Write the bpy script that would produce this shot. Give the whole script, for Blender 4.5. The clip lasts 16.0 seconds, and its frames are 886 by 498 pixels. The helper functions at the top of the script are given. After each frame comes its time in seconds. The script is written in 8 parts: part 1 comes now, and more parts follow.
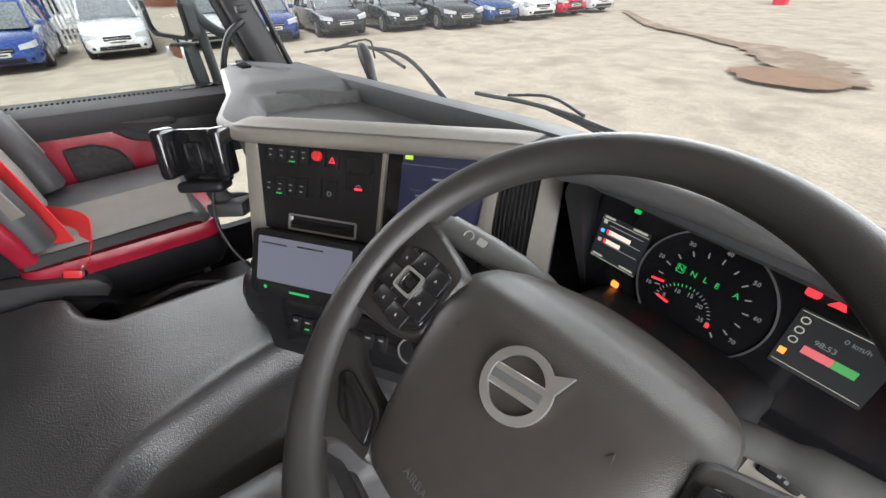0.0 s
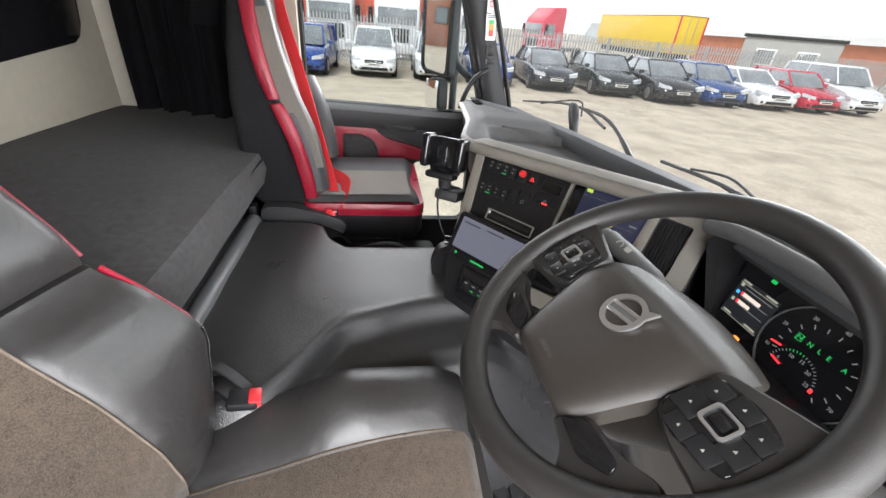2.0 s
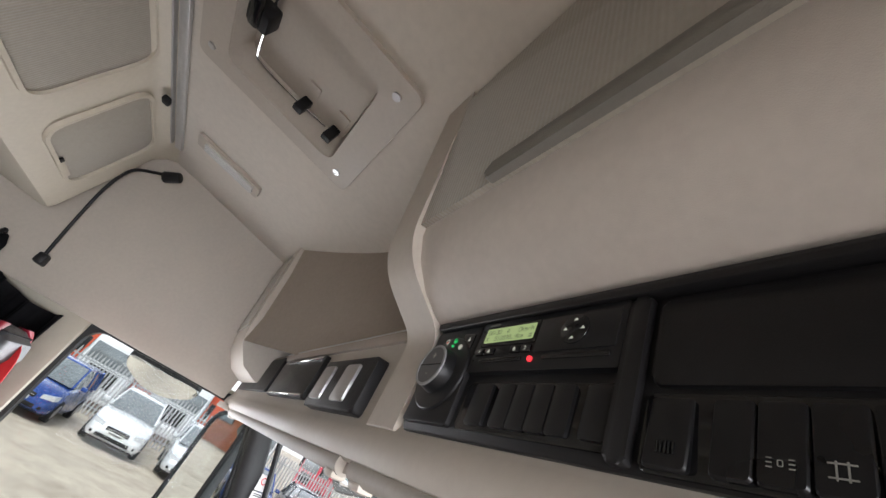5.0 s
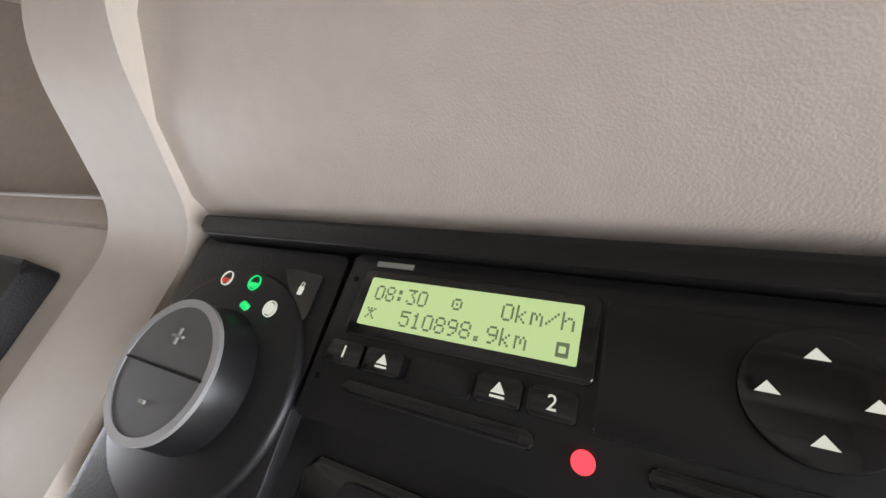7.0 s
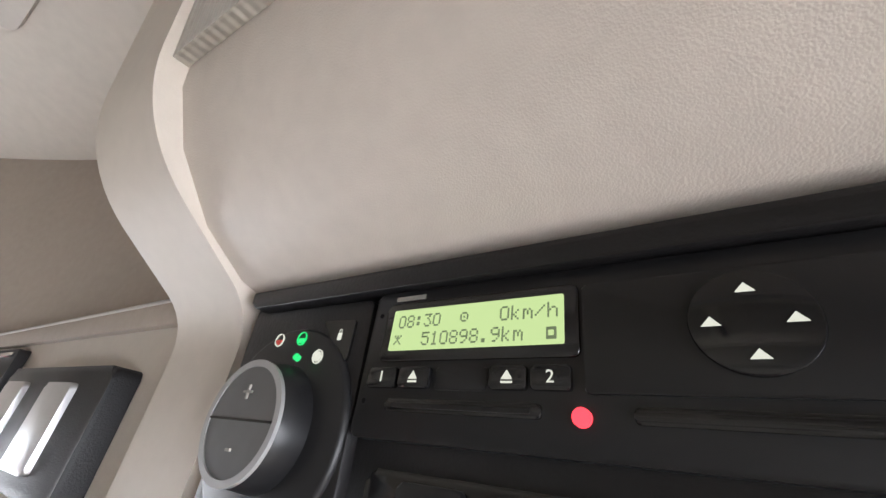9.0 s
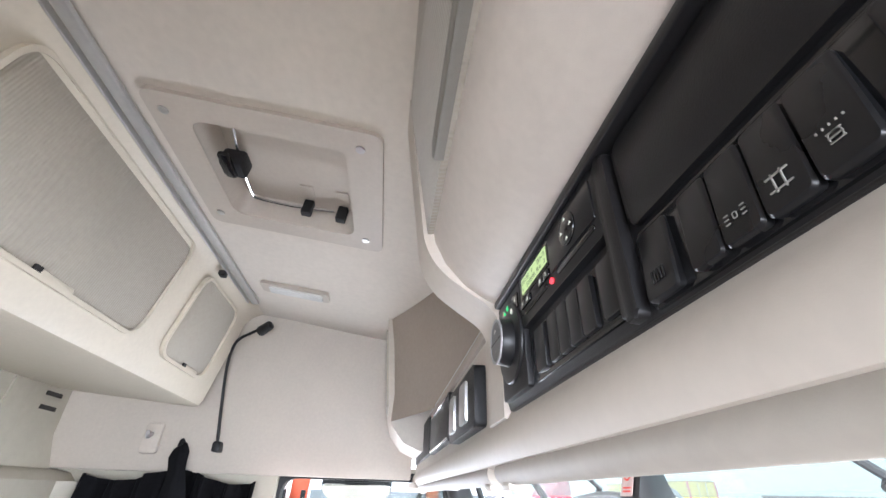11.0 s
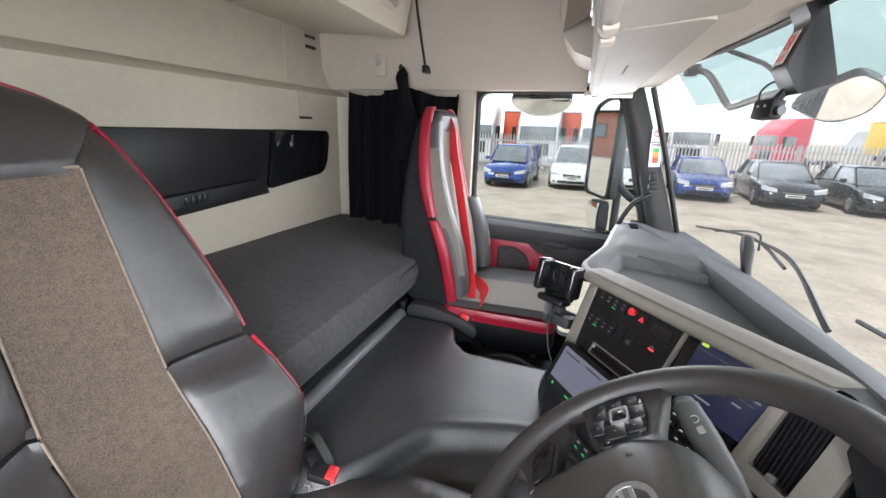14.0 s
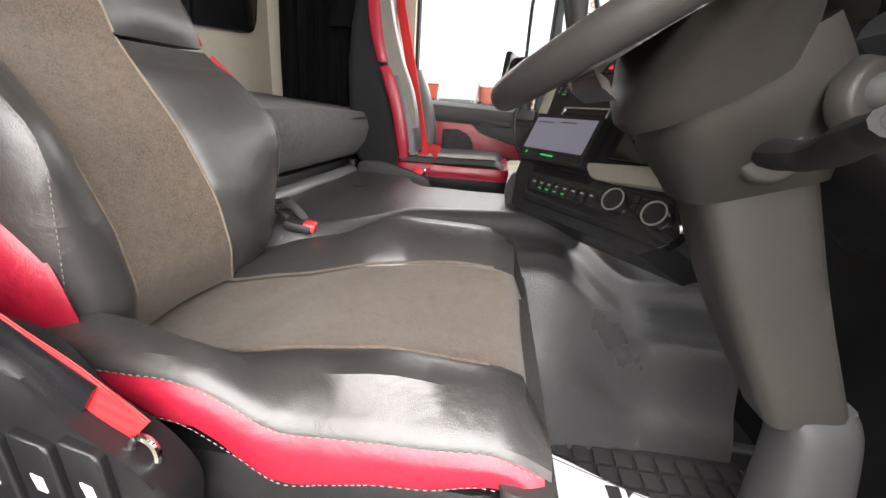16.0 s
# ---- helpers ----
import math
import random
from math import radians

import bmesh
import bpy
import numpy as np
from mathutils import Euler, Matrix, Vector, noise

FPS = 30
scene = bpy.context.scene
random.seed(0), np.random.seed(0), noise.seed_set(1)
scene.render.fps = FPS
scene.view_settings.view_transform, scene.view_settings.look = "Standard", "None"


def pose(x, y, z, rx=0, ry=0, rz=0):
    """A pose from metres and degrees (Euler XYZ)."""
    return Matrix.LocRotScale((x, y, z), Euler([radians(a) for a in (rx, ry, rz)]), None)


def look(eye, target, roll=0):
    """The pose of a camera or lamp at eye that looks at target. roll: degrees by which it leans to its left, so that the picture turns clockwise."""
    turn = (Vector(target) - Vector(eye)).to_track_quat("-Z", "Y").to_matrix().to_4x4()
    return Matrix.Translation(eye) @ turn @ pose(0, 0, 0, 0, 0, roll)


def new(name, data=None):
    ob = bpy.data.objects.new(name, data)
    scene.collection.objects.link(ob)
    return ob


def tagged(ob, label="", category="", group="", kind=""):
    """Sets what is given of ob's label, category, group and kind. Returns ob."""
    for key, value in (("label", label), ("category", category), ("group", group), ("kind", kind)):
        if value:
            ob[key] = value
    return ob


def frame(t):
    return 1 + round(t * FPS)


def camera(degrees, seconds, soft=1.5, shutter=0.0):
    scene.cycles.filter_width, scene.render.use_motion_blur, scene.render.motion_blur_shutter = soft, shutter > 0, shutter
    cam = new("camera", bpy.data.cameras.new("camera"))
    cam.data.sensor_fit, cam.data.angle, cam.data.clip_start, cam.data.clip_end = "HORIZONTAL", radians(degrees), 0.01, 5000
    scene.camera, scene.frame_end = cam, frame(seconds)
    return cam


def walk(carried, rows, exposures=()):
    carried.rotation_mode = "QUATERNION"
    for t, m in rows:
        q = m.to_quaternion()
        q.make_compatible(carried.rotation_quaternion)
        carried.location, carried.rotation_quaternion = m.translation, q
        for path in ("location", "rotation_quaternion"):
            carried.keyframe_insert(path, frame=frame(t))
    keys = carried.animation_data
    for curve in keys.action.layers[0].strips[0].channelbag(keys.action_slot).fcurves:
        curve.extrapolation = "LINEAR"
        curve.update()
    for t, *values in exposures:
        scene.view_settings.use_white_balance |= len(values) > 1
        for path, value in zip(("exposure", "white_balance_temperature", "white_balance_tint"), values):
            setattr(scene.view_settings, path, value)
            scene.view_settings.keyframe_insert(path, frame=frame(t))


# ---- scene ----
cam = camera(95.5, 16.0)
PATH = [
    (0, (0.723, -0.008, 1.106), (-0.631, 0.907, -0.046), -1.7),
    (0.5, (0.828, -0.091, 1.089), (-0.665, 0.627, -0.031), 0.9),
    (1, (0.921, -0.139, 1.124), (-0.661, 0.395, 0.024), 1.6),
    (1.5, (0.95, -0.14, 1.139), (-0.697, 0.279, 0.083), 3.0),
    (2, (0.938, -0.152, 1.148), (-0.771, 0.167, 0.16), 5.2),
    (2.5, (0.891, -0.143, 1.188), (-1.014, 0.104, 0.629), 8.3),
    (3, (0.875, -0.14, 1.245), (-1.124, -0.117, 1.185), 9.9),
    (3.5, (0.886, -0.127, 1.282), (-1.071, -0.274, 1.667), 11.2),
    (4, (0.871, -0.14, 1.295), (-1.004, -0.173, 1.99), 16.8),
    (4.5, (0.818, -0.166, 1.312), (-0.912, 0.167, 2.259), 27.3),
    (4.7, (0.802, -0.169, 1.326), (-0.863, 0.283, 2.337), 28.4),
    (7, (0.5488, -0.0701, 1.4733), (-0.353, 1.531, 2.264), 17.52),
    (7.2, (0.535, -0.059, 1.488), (-0.340, 1.636, 2.091), 9.9),
    (7.5, (0.5303, -0.0468, 1.4823), (-0.170, 1.591, 2.391), 10.46),
    (8, (0.5297, -0.0392, 1.4813), (-0.169, 1.618, 2.357), 8.60),
    (10.3, (0.732, -0.142, 1.384), (-0.746, 0.482, 2.579), 5.3),
    (10.5, (0.763, -0.129, 1.369), (-0.739, 0.392, 2.582), 2.5),
    (11, (0.8, -0.086, 1.334), (-0.892, 0.11, 2.383), 1.8),
    (11.5, (0.857, -0.062, 1.32), (-0.918, -0.282, 2.214), -0.3),
    (12, (0.868, -0.041, 1.296), (-0.982, -0.562, 1.848), -0.9),
    (12.5, (0.87, -0.014, 1.284), (-1.019, -0.632, 1.506), -0.8),
    (13, (0.907, 0.021, 1.265), (-1.003, -0.561, 1.152), 1.1),
    (13.5, (0.927, 0.03, 1.233), (-0.946, -0.564, 0.862), 1.2),
    (14, (0.953, 0.04, 1.213), (-0.865, -0.561, 0.638), 2.0),
    (14.5, (0.962, 0.036, 1.163), (-0.805, -0.503, 0.396), 2.6),
    (15, (0.979, 0.026, 1.092), (-0.766, -0.356, 0.192), 4.1),
    (15.5, (1.006, -0.007, 0.96), (-0.749, -0.223, 0.026), 6.6),
    (16, (1.105, -0.037, 0.729), (-0.777, -0.241, 0.085), 4.2),
]
walk(cam, [(t, look(eye, target, roll)) for t, eye, target, roll in PATH],
     [(0.0, 1.00, 6200, 12), (0.7, 1.02, 6200, 12), (1.5, 1.05, 6200, 12), (2.0, 0.95, 6200, 12), (2.7, 0.80, 6250, 12), (3.5, 0.55, 6400, 13), (4.5, 0.72, 6150, 13), (7.0, 1.60, 5900, 12), (8.0, 1.72, 6000, 12),
      (10.5, 1.92, 5600, 12), (11.5, 1.82, 5600, 12), (12.5, 1.40, 5700, 12), (13.5, 0.95, 5900, 12), (14.5, 0.97, 6100, 12), (15.5, 1.10, 6350, 13), (16.0, 1.00, 6600, 13)])


# ---------------------------------------------------------------- world and light
world = bpy.data.worlds.new("overcast_sky")
scene.world = world
world.use_nodes = True
wn = world.node_tree.nodes
wl = world.node_tree.links
sky = wn.new("ShaderNodeTexSky")
sky.sky_type = "NISHITA"
sky.sun_disc = False
sky.sun_elevation = radians(42)
sky.sun_rotation = radians(250)
sky.dust_density = 1.0
soft_sky = wn.new("ShaderNodeHueSaturation")
soft_sky.inputs["Saturation"].default_value = 0.10
soft_sky.inputs["Value"].default_value = 0.74
wl.new(sky.outputs["Color"], soft_sky.inputs["Color"])
wl.new(soft_sky.outputs["Color"], wn["Background"].inputs["Color"])
wn["Background"].inputs["Strength"].default_value = 0.15

sun = new("sun", bpy.data.lights.new("sun", "SUN"))
sun.data.energy = 1.9
sun.data.angle = radians(25)
sun.data.color = (1.0, 0.96, 0.9)
sun.matrix_world = look((6, -4, 8), (0, 0, 0))


def window_light(name, place, target, w, h, watts, color=(1.0, 0.985, 0.96)):
    """Daylight that falls through an opening."""
    data = bpy.data.lights.new(name, "AREA")
    data.shape, data.size, data.size_y, data.energy, data.color = "RECTANGLE", w, h, watts, color
    ob = new(name, data)
    ob.matrix_world = look(place, target)
    return ob


window_light("door_daylight", (2.25, -0.05, 1.40), (0.2, -0.45, 0.55), 2.6, 1.9, 134)
window_light("windscreen_daylight", (0.0, 3.0, 1.9), (0.0, -0.80, 0.85), 6.0, 2.4, 185.0)
window_light("side_window_daylight", (-1.025, -0.06, 1.09), (0.5, -0.20, 0.9), 0.70, 0.5, 4)


# ---------------------------------------------------------------- materials
def mat(name, base, rough=0.5, metal=0.0, var=0.12, scale=8.0, bump=0.0, bscale=400.0, bkind="noise", spec=0.5, coat=0.0,
        stain=None, stain_scale=6.0, stain_lo=0.55, stain_hi=0.7, rvar=0.08, sheen=0.0, crease=0.0):
    m = bpy.data.materials.new(name)
    m.use_nodes = True
    nt = m.node_tree
    b = nt.nodes["Principled BSDF"]
    tc = nt.nodes.new("ShaderNodeTexCoord")
    n1 = nt.nodes.new("ShaderNodeTexNoise")
    n1.inputs["Scale"].default_value = scale
    n1.inputs["Detail"].default_value = 6
    nt.links.new(tc.outputs["Object"], n1.inputs["Vector"])
    n2 = nt.nodes.new("ShaderNodeTexNoise")
    n2.inputs["Scale"].default_value = scale * 12
    n2.inputs["Detail"].default_value = 3
    nt.links.new(tc.outputs["Object"], n2.inputs["Vector"])
    mx = nt.nodes.new("ShaderNodeMath")
    mx.operation = "ADD"
    nt.links.new(n1.outputs["Fac"], mx.inputs[0])
    nt.links.new(n2.outputs["Fac"], mx.inputs[1])
    ramp = nt.nodes.new("ShaderNodeMapRange")
    ramp.inputs["From Min"].default_value = 0.7
    ramp.inputs["From Max"].default_value = 1.3
    ramp.inputs["To Min"].default_value = 1 - var
    ramp.inputs["To Max"].default_value = 1 + var
    nt.links.new(mx.outputs[0], ramp.inputs["Value"])
    col = nt.nodes.new("ShaderNodeVectorMath")
    col.operation = "SCALE"
    col.inputs[0].default_value = base
    nt.links.new(ramp.outputs["Result"], col.inputs["Scale"])
    out = col.outputs["Vector"]
    if stain:
        n3 = nt.nodes.new("ShaderNodeTexNoise")
        n3.inputs["Scale"].default_value = stain_scale
        n3.inputs["Detail"].default_value = 8
        n3.inputs["Roughness"].default_value = 0.65
        nt.links.new(tc.outputs["Object"], n3.inputs["Vector"])
        r3 = nt.nodes.new("ShaderNodeMapRange")
        r3.inputs["From Min"].default_value = stain_lo
        r3.inputs["From Max"].default_value = stain_hi
        nt.links.new(n3.outputs["Fac"], r3.inputs["Value"])
        mm = nt.nodes.new("ShaderNodeMix")
        mm.data_type = "RGBA"
        mm.inputs["B"].default_value = (*stain, 1)
        nt.links.new(r3.outputs["Result"], mm.inputs["Factor"])
        nt.links.new(out, mm.inputs["A"])
        out = mm.outputs["Result"]
    nt.links.new(out, b.inputs["Base Color"])
    rr = nt.nodes.new("ShaderNodeMapRange")
    rr.inputs["From Min"].default_value = 0.3
    rr.inputs["From Max"].default_value = 0.7
    rr.inputs["To Min"].default_value = max(0.02, rough - rvar)
    rr.inputs["To Max"].default_value = min(1.0, rough + rvar)
    nt.links.new(n1.outputs["Fac"], rr.inputs["Value"])
    nt.links.new(rr.outputs["Result"], b.inputs["Roughness"])
    b.inputs["Metallic"].default_value = metal
    b.inputs["Specular IOR Level"].default_value = spec
    b.inputs["Coat Weight"].default_value = coat
    b.inputs["Sheen Weight"].default_value = sheen
    if bump:
        if bkind == "leather":
            tex = nt.nodes.new("ShaderNodeTexVoronoi")
            tex.feature = "SMOOTH_F1"
            tex.inputs["Scale"].default_value = bscale
            warp = nt.nodes.new("ShaderNodeTexNoise")
            warp.inputs["Scale"].default_value = bscale * 0.5
            add = nt.nodes.new("ShaderNodeVectorMath")
            add.operation = "MULTIPLY_ADD"
            add.inputs[1].default_value = (1.2 / bscale,) * 3
            nt.links.new(tc.outputs["Object"], warp.inputs["Vector"])
            nt.links.new(warp.outputs["Color"], add.inputs[0])
            nt.links.new(tc.outputs["Object"], add.inputs[2])
            nt.links.new(add.outputs["Vector"], tex.inputs["Vector"])
            height = tex.outputs["Distance"]
        elif bkind == "rib":
            tex = nt.nodes.new("ShaderNodeTexWave")
            tex.bands_direction = "X"
            tex.inputs["Scale"].default_value = bscale
            tex.inputs["Distortion"].default_value = 0.15
            nt.links.new(tc.outputs["Object"], tex.inputs["Vector"])
            height = tex.outputs["Fac"]
        else:
            tex = nt.nodes.new("ShaderNodeTexNoise")
            tex.inputs["Scale"].default_value = bscale
            tex.inputs["Detail"].default_value = 4
            nt.links.new(tc.outputs["Object"], tex.inputs["Vector"])
            height = tex.outputs["Fac"]
        bp = nt.nodes.new("ShaderNodeBump")
        bp.inputs["Strength"].default_value = bump
        bp.inputs["Distance"].default_value = 0.0012
        nt.links.new(height, bp.inputs["Height"])
        if crease:
            cr = nt.nodes.new("ShaderNodeTexNoise")
            cr.inputs["Scale"].default_value = 16
            cr.inputs["Detail"].default_value = 3
            cr.inputs["Distortion"].default_value = 0.8
            nt.links.new(tc.outputs["Object"], cr.inputs["Vector"])
            b2 = nt.nodes.new("ShaderNodeBump")
            b2.inputs["Strength"].default_value = crease
            b2.inputs["Distance"].default_value = 0.012
            nt.links.new(cr.outputs["Fac"], b2.inputs["Height"])
            nt.links.new(b2.outputs["Normal"], bp.inputs["Normal"])
        nt.links.new(bp.outputs["Normal"], b.inputs["Normal"])
    return m


def glow(name, color, strength):
    m = bpy.data.materials.new(name)
    m.use_nodes = True
    b = m.node_tree.nodes["Principled BSDF"]
    b.inputs["Base Color"].default_value = (0.02, 0.02, 0.02, 1)
    b.inputs["Emission Color"].default_value = (*color, 1)
    b.inputs["Emission Strength"].default_value = strength
    b.inputs["Roughness"].default_value = 0.4
    return m


def pane_mat(name, tint, gloss_rough=0.02, film=0.06):
    m = bpy.data.materials.new(name)
    m.use_nodes = True
    nt = m.node_tree
    nt.nodes.remove(nt.nodes["Principled BSDF"])
    t = nt.nodes.new("ShaderNodeBsdfTransparent")
    t.inputs["Color"].default_value = (*tint, 1)
    g = nt.nodes.new("ShaderNodeBsdfGlossy")
    g.inputs["Roughness"].default_value = gloss_rough
    lw = nt.nodes.new("ShaderNodeLayerWeight")
    pw = nt.nodes.new("ShaderNodeMath")
    pw.operation = "POWER"
    pw.inputs[1].default_value = 5.0
    nt.links.new(lw.outputs["Facing"], pw.inputs[0])
    f = nt.nodes.new("ShaderNodeMath")
    f.operation = "MULTIPLY_ADD"
    f.inputs[1].default_value = 0.18
    f.inputs[2].default_value = 0.004
    nt.links.new(pw.outputs[0], f.inputs[0])
    mx = nt.nodes.new("ShaderNodeMixShader")
    nt.links.new(f.outputs[0], mx.inputs[0])
    nt.links.new(t.outputs[0], mx.inputs[1])
    nt.links.new(g.outputs[0], mx.inputs[2])
    # pale translucent haze mixed in, lifts dark tones seen through the glass
    d = nt.nodes.new("ShaderNodeBsdfTranslucent")
    d.inputs["Color"].default_value = (0.8, 0.8, 0.78, 1)
    mf = nt.nodes.new("ShaderNodeMixShader")
    mf.inputs[0].default_value = film
    nt.links.new(mx.outputs[0], mf.inputs[1])
    nt.links.new(d.outputs[0], mf.inputs[2])
    nt.links.new(mf.outputs[0], nt.nodes["Material Output"].inputs[0])
    return m


BEIGE = mat("beige_trim_plastic", (0.47, 0.42, 0.36), 0.55, var=0.04, bump=0.06, bscale=900)
BEIGE_SOFT = mat("beige_padded_vinyl", (0.50, 0.445, 0.39), 0.5, var=0.05, bump=0.17, bscale=1500, bkind="leather", rvar=0.05)
HEADLINER = mat("headliner_fabric", (0.60, 0.545, 0.475), 0.9, var=0.05, scale=5, bump=0.3, bscale=1500, sheen=0.2)
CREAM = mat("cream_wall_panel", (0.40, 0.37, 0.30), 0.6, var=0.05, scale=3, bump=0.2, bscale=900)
LOCKER = mat("cream_locker_plastic", (0.57, 0.515, 0.42), 0.5, var=0.04, bump=0.2, bscale=800)
RIBBED = mat("ribbed_grey_beige_fabric", (0.36, 0.328, 0.272), 0.9, var=0.06, bump=0.45, bscale=50, bkind="rib", sheen=0.2)
COWL = mat("blue_grey_cowl", (0.072, 0.075, 0.079), 0.65, spec=0.25, var=0.1)
BROWN = mat("brown_shelf_lining", (0.33, 0.28, 0.235), 0.8, var=0.06, bump=0.3, bscale=900)
DASH = mat("grey_dash_vinyl", (0.032, 0.032, 0.033), 0.5, spec=0.3, var=0.08, bump=0.3, bscale=1100, bkind="leather")
DASHTOP = mat("light_grey_dash_top", (0.092, 0.092, 0.092), 0.68, spec=0.25, var=0.07, bump=0.3, bscale=1100, bkind="leather")
TRIM = mat("warm_grey_trim", (0.185, 0.172, 0.148), 0.5, var=0.06, bump=0.35, bscale=700)
BLACK = mat("black_plastic", (0.009, 0.009, 0.010), 0.45, spec=0.3, var=0.2, bump=0.3, bscale=800)
PANEL = mat("charcoal_panel_plastic", (0.011, 0.0105, 0.0112), 0.42, spec=0.3, var=0.15, bump=0.15, bscale=900)
GLOSS = mat("gloss_black_plastic", (0.008, 0.008, 0.009), 0.12, var=0.1, rvar=0.04)
KEY = mat("dark_key_plastic", (0.010, 0.010, 0.011), 0.35, spec=0.35, var=0.1)
WHEEL = mat("steering_wheel_vinyl", (0.024, 0.0225, 0.0215), 0.42, spec=0.4, var=0.10, bump=0.22, bscale=1700, bkind="leather", rvar=0.08)
AIRBAG = mat("airbag_cover_vinyl", (0.034, 0.030, 0.0265), 0.35, var=0.10, bump=0.25, bscale=1500, bkind="leather")
COLUMN = mat("column_plastic", (0.023, 0.0212, 0.019), 0.45, spec=0.24, var=0.1, bump=0.3, bscale=800)
LEVERGREY = mat("grey_lever_plastic", (0.062, 0.062, 0.060), 0.42, spec=0.4, var=0.08, bump=0.2, bscale=900)
MATTELEVER = mat("matte_dark_lever_plastic", (0.018, 0.018, 0.0175), 0.75, spec=0.12, var=0.1, bump=0.2, bscale=900)
RUBBER = mat("black_rubber_floor", (0.032, 0.032, 0.033), 0.30, crease=0.05, spec=0.6, var=0.2, scale=6, bump=0.75, bscale=460, rvar=0.03, bkind="leather", stain=(0.035, 0.0345, 0.034), stain_scale=14, stain_lo=0.35, stain_hi=1.0)
BUNK = mat("black_bunk_fabric", (0.044, 0.0425, 0.043), 0.9, spec=0.2, var=0.3, scale=5, bump=0.5, bscale=1200, sheen=0.06, stain=(0.04, 0.036, 0.033), stain_lo=0.58, stain_hi=0.8)
SEATCLOTH = mat("black_seat_cloth", (0.013, 0.013, 0.014), 0.9, spec=0.15, var=0.25, bump=0.4, bscale=1200)
CURTAIN = mat("black_curtain_cloth", (0.006, 0.006, 0.007), 0.95, spec=0.1, var=0.3, bump=0.3, bscale=900)
LEATHER = mat("black_seat_leather", (0.026, 0.0245, 0.0238), 0.40, spec=0.62, coat=0.05, var=0.15, bump=0.2, bscale=1100, bkind="leather", rvar=0.05, crease=0.22)
RED = mat("red_seat_leather", (0.25, 0.007, 0.022), 0.35, crease=0.2, var=0.15, bump=0.2, bscale=1100, bkind="leather")
GREYLEATHER = mat("grey_seat_leather", (0.046, 0.047, 0.049), 0.42, var=0.08, bump=0.2, bscale=1100, bkind="leather")
SUEDE = mat("worn_brown_suede", (0.048, 0.036, 0.027), 0.85, spec=0.15, var=0.40, scale=6, bump=0.7, bscale=1200, sheen=0.14, stain=(0.185, 0.147, 0.114), stain_scale=460, stain_lo=0.34, stain_hi=1.0)
WORNEDGE = mat("pale_worn_piping", (0.15, 0.118, 0.092), 0.9, var=0.3, scale=60)
VISORPAD = mat("beige_visor_vinyl", (0.35, 0.315, 0.27), 0.6, var=0.05, bump=0.1, bscale=900)
STRIP = mat("grey_rubber_edge_strip", (0.095, 0.098, 0.10), 0.35, var=0.12)
KNOBFACE = mat("grey_knob_face", (0.085, 0.085, 0.085), 0.3, var=0.1)
RING = mat("satin_silver_ring", (0.36, 0.36, 0.36), 0.45, metal=0.5, var=0.03)
GREYCLOTH = mat("grey_seat_cloth", (0.15, 0.135, 0.117), 0.95, var=0.1, bump=0.6, bscale=1200, sheen=0.25)
STITCH = mat("pale_stitching", (0.13, 0.12, 0.105), 0.8)
BELT = mat("red_belt_webbing", (0.58, 0.016, 0.02), 0.6, var=0.06, bump=0.6, bscale=180, bkind="rib")
REDPLASTIC = mat("red_button_plastic", (0.6, 0.03, 0.035), 0.35)
CHROME = mat("chrome", (0.75, 0.75, 0.76), 0.15, metal=1.0, var=0.03)
SILVER = mat("brushed_silver", (0.5, 0.5, 0.5), 0.35, metal=0.9, var=0.05)
ALU = mat("aluminium_rail", (0.6, 0.6, 0.6), 0.4, metal=0.7, var=0.05)
WHITE = mat("white_marking", (0.75, 0.75, 0.73), 0.6)
MIRROR = mat("mirror_glass", (0.86, 0.88, 0.88), 0.02, metal=1.0, var=0.0, rvar=0.0)
PAPER = mat("white_paper", (0.74, 0.74, 0.78), 0.8, var=0.04)
MUD = mat("brown_mud", (0.16, 0.085, 0.045), 0.9)
CLEAR = mat("clear_lamp_lens", (0.7, 0.7, 0.68), 0.2, var=0.08, bump=0.8, bscale=60, bkind="rib")
GLASS = pane_mat("window_glass", (0.93, 0.96, 0.95), 0.02, 0.0)
# The windscreen gets a little of this haze to soften the yard.
HAZY = pane_mat("hazy_windscreen_glass", (0.93, 0.96, 0.95), 0.02, 0.018)
VISOR = pane_mat("tinted_visor_acrylic", (0.50, 0.59, 0.57), 0.08)
LCD = glow("lcd_yellow_green", (0.42, 0.52, 0.20), 0.42)
LCDINK = glow("lcd_ink", (0.40, 0.50, 0.22), 0.10)
SCREEN = glow("grey_screen_glow", (0.26, 0.26, 0.33), 0.3)
BLUESCREEN = glow("blue_screen_glow", (0.006, 0.009, 0.05), 0.35)
GREENLED = glow("green_led", (0.02, 0.6, 0.12), 0.45)
REDLED = glow("red_led", (1.0, 0.03, 0.04), 0.9)
ORANGELED = glow("orange_led", (1.0, 0.25, 0.03), 1.2)
CREAMLED = glow("cream_icon_light", (0.75, 0.72, 0.55), 0.30)
ICON = mat("faded_icon_print", (0.26, 0.255, 0.23), 0.6)
WHITELED = glow("white_dial_light", (0.7, 0.7, 0.68), 0.15)
BLUELED = glow("blue_led", (0.05, 0.35, 0.8), 0.9)
DARKSCREEN = glow("dark_screen", (0.01, 0.012, 0.015), 0.4)


# ---------------------------------------------------------------- mesh tools
HOME = {}


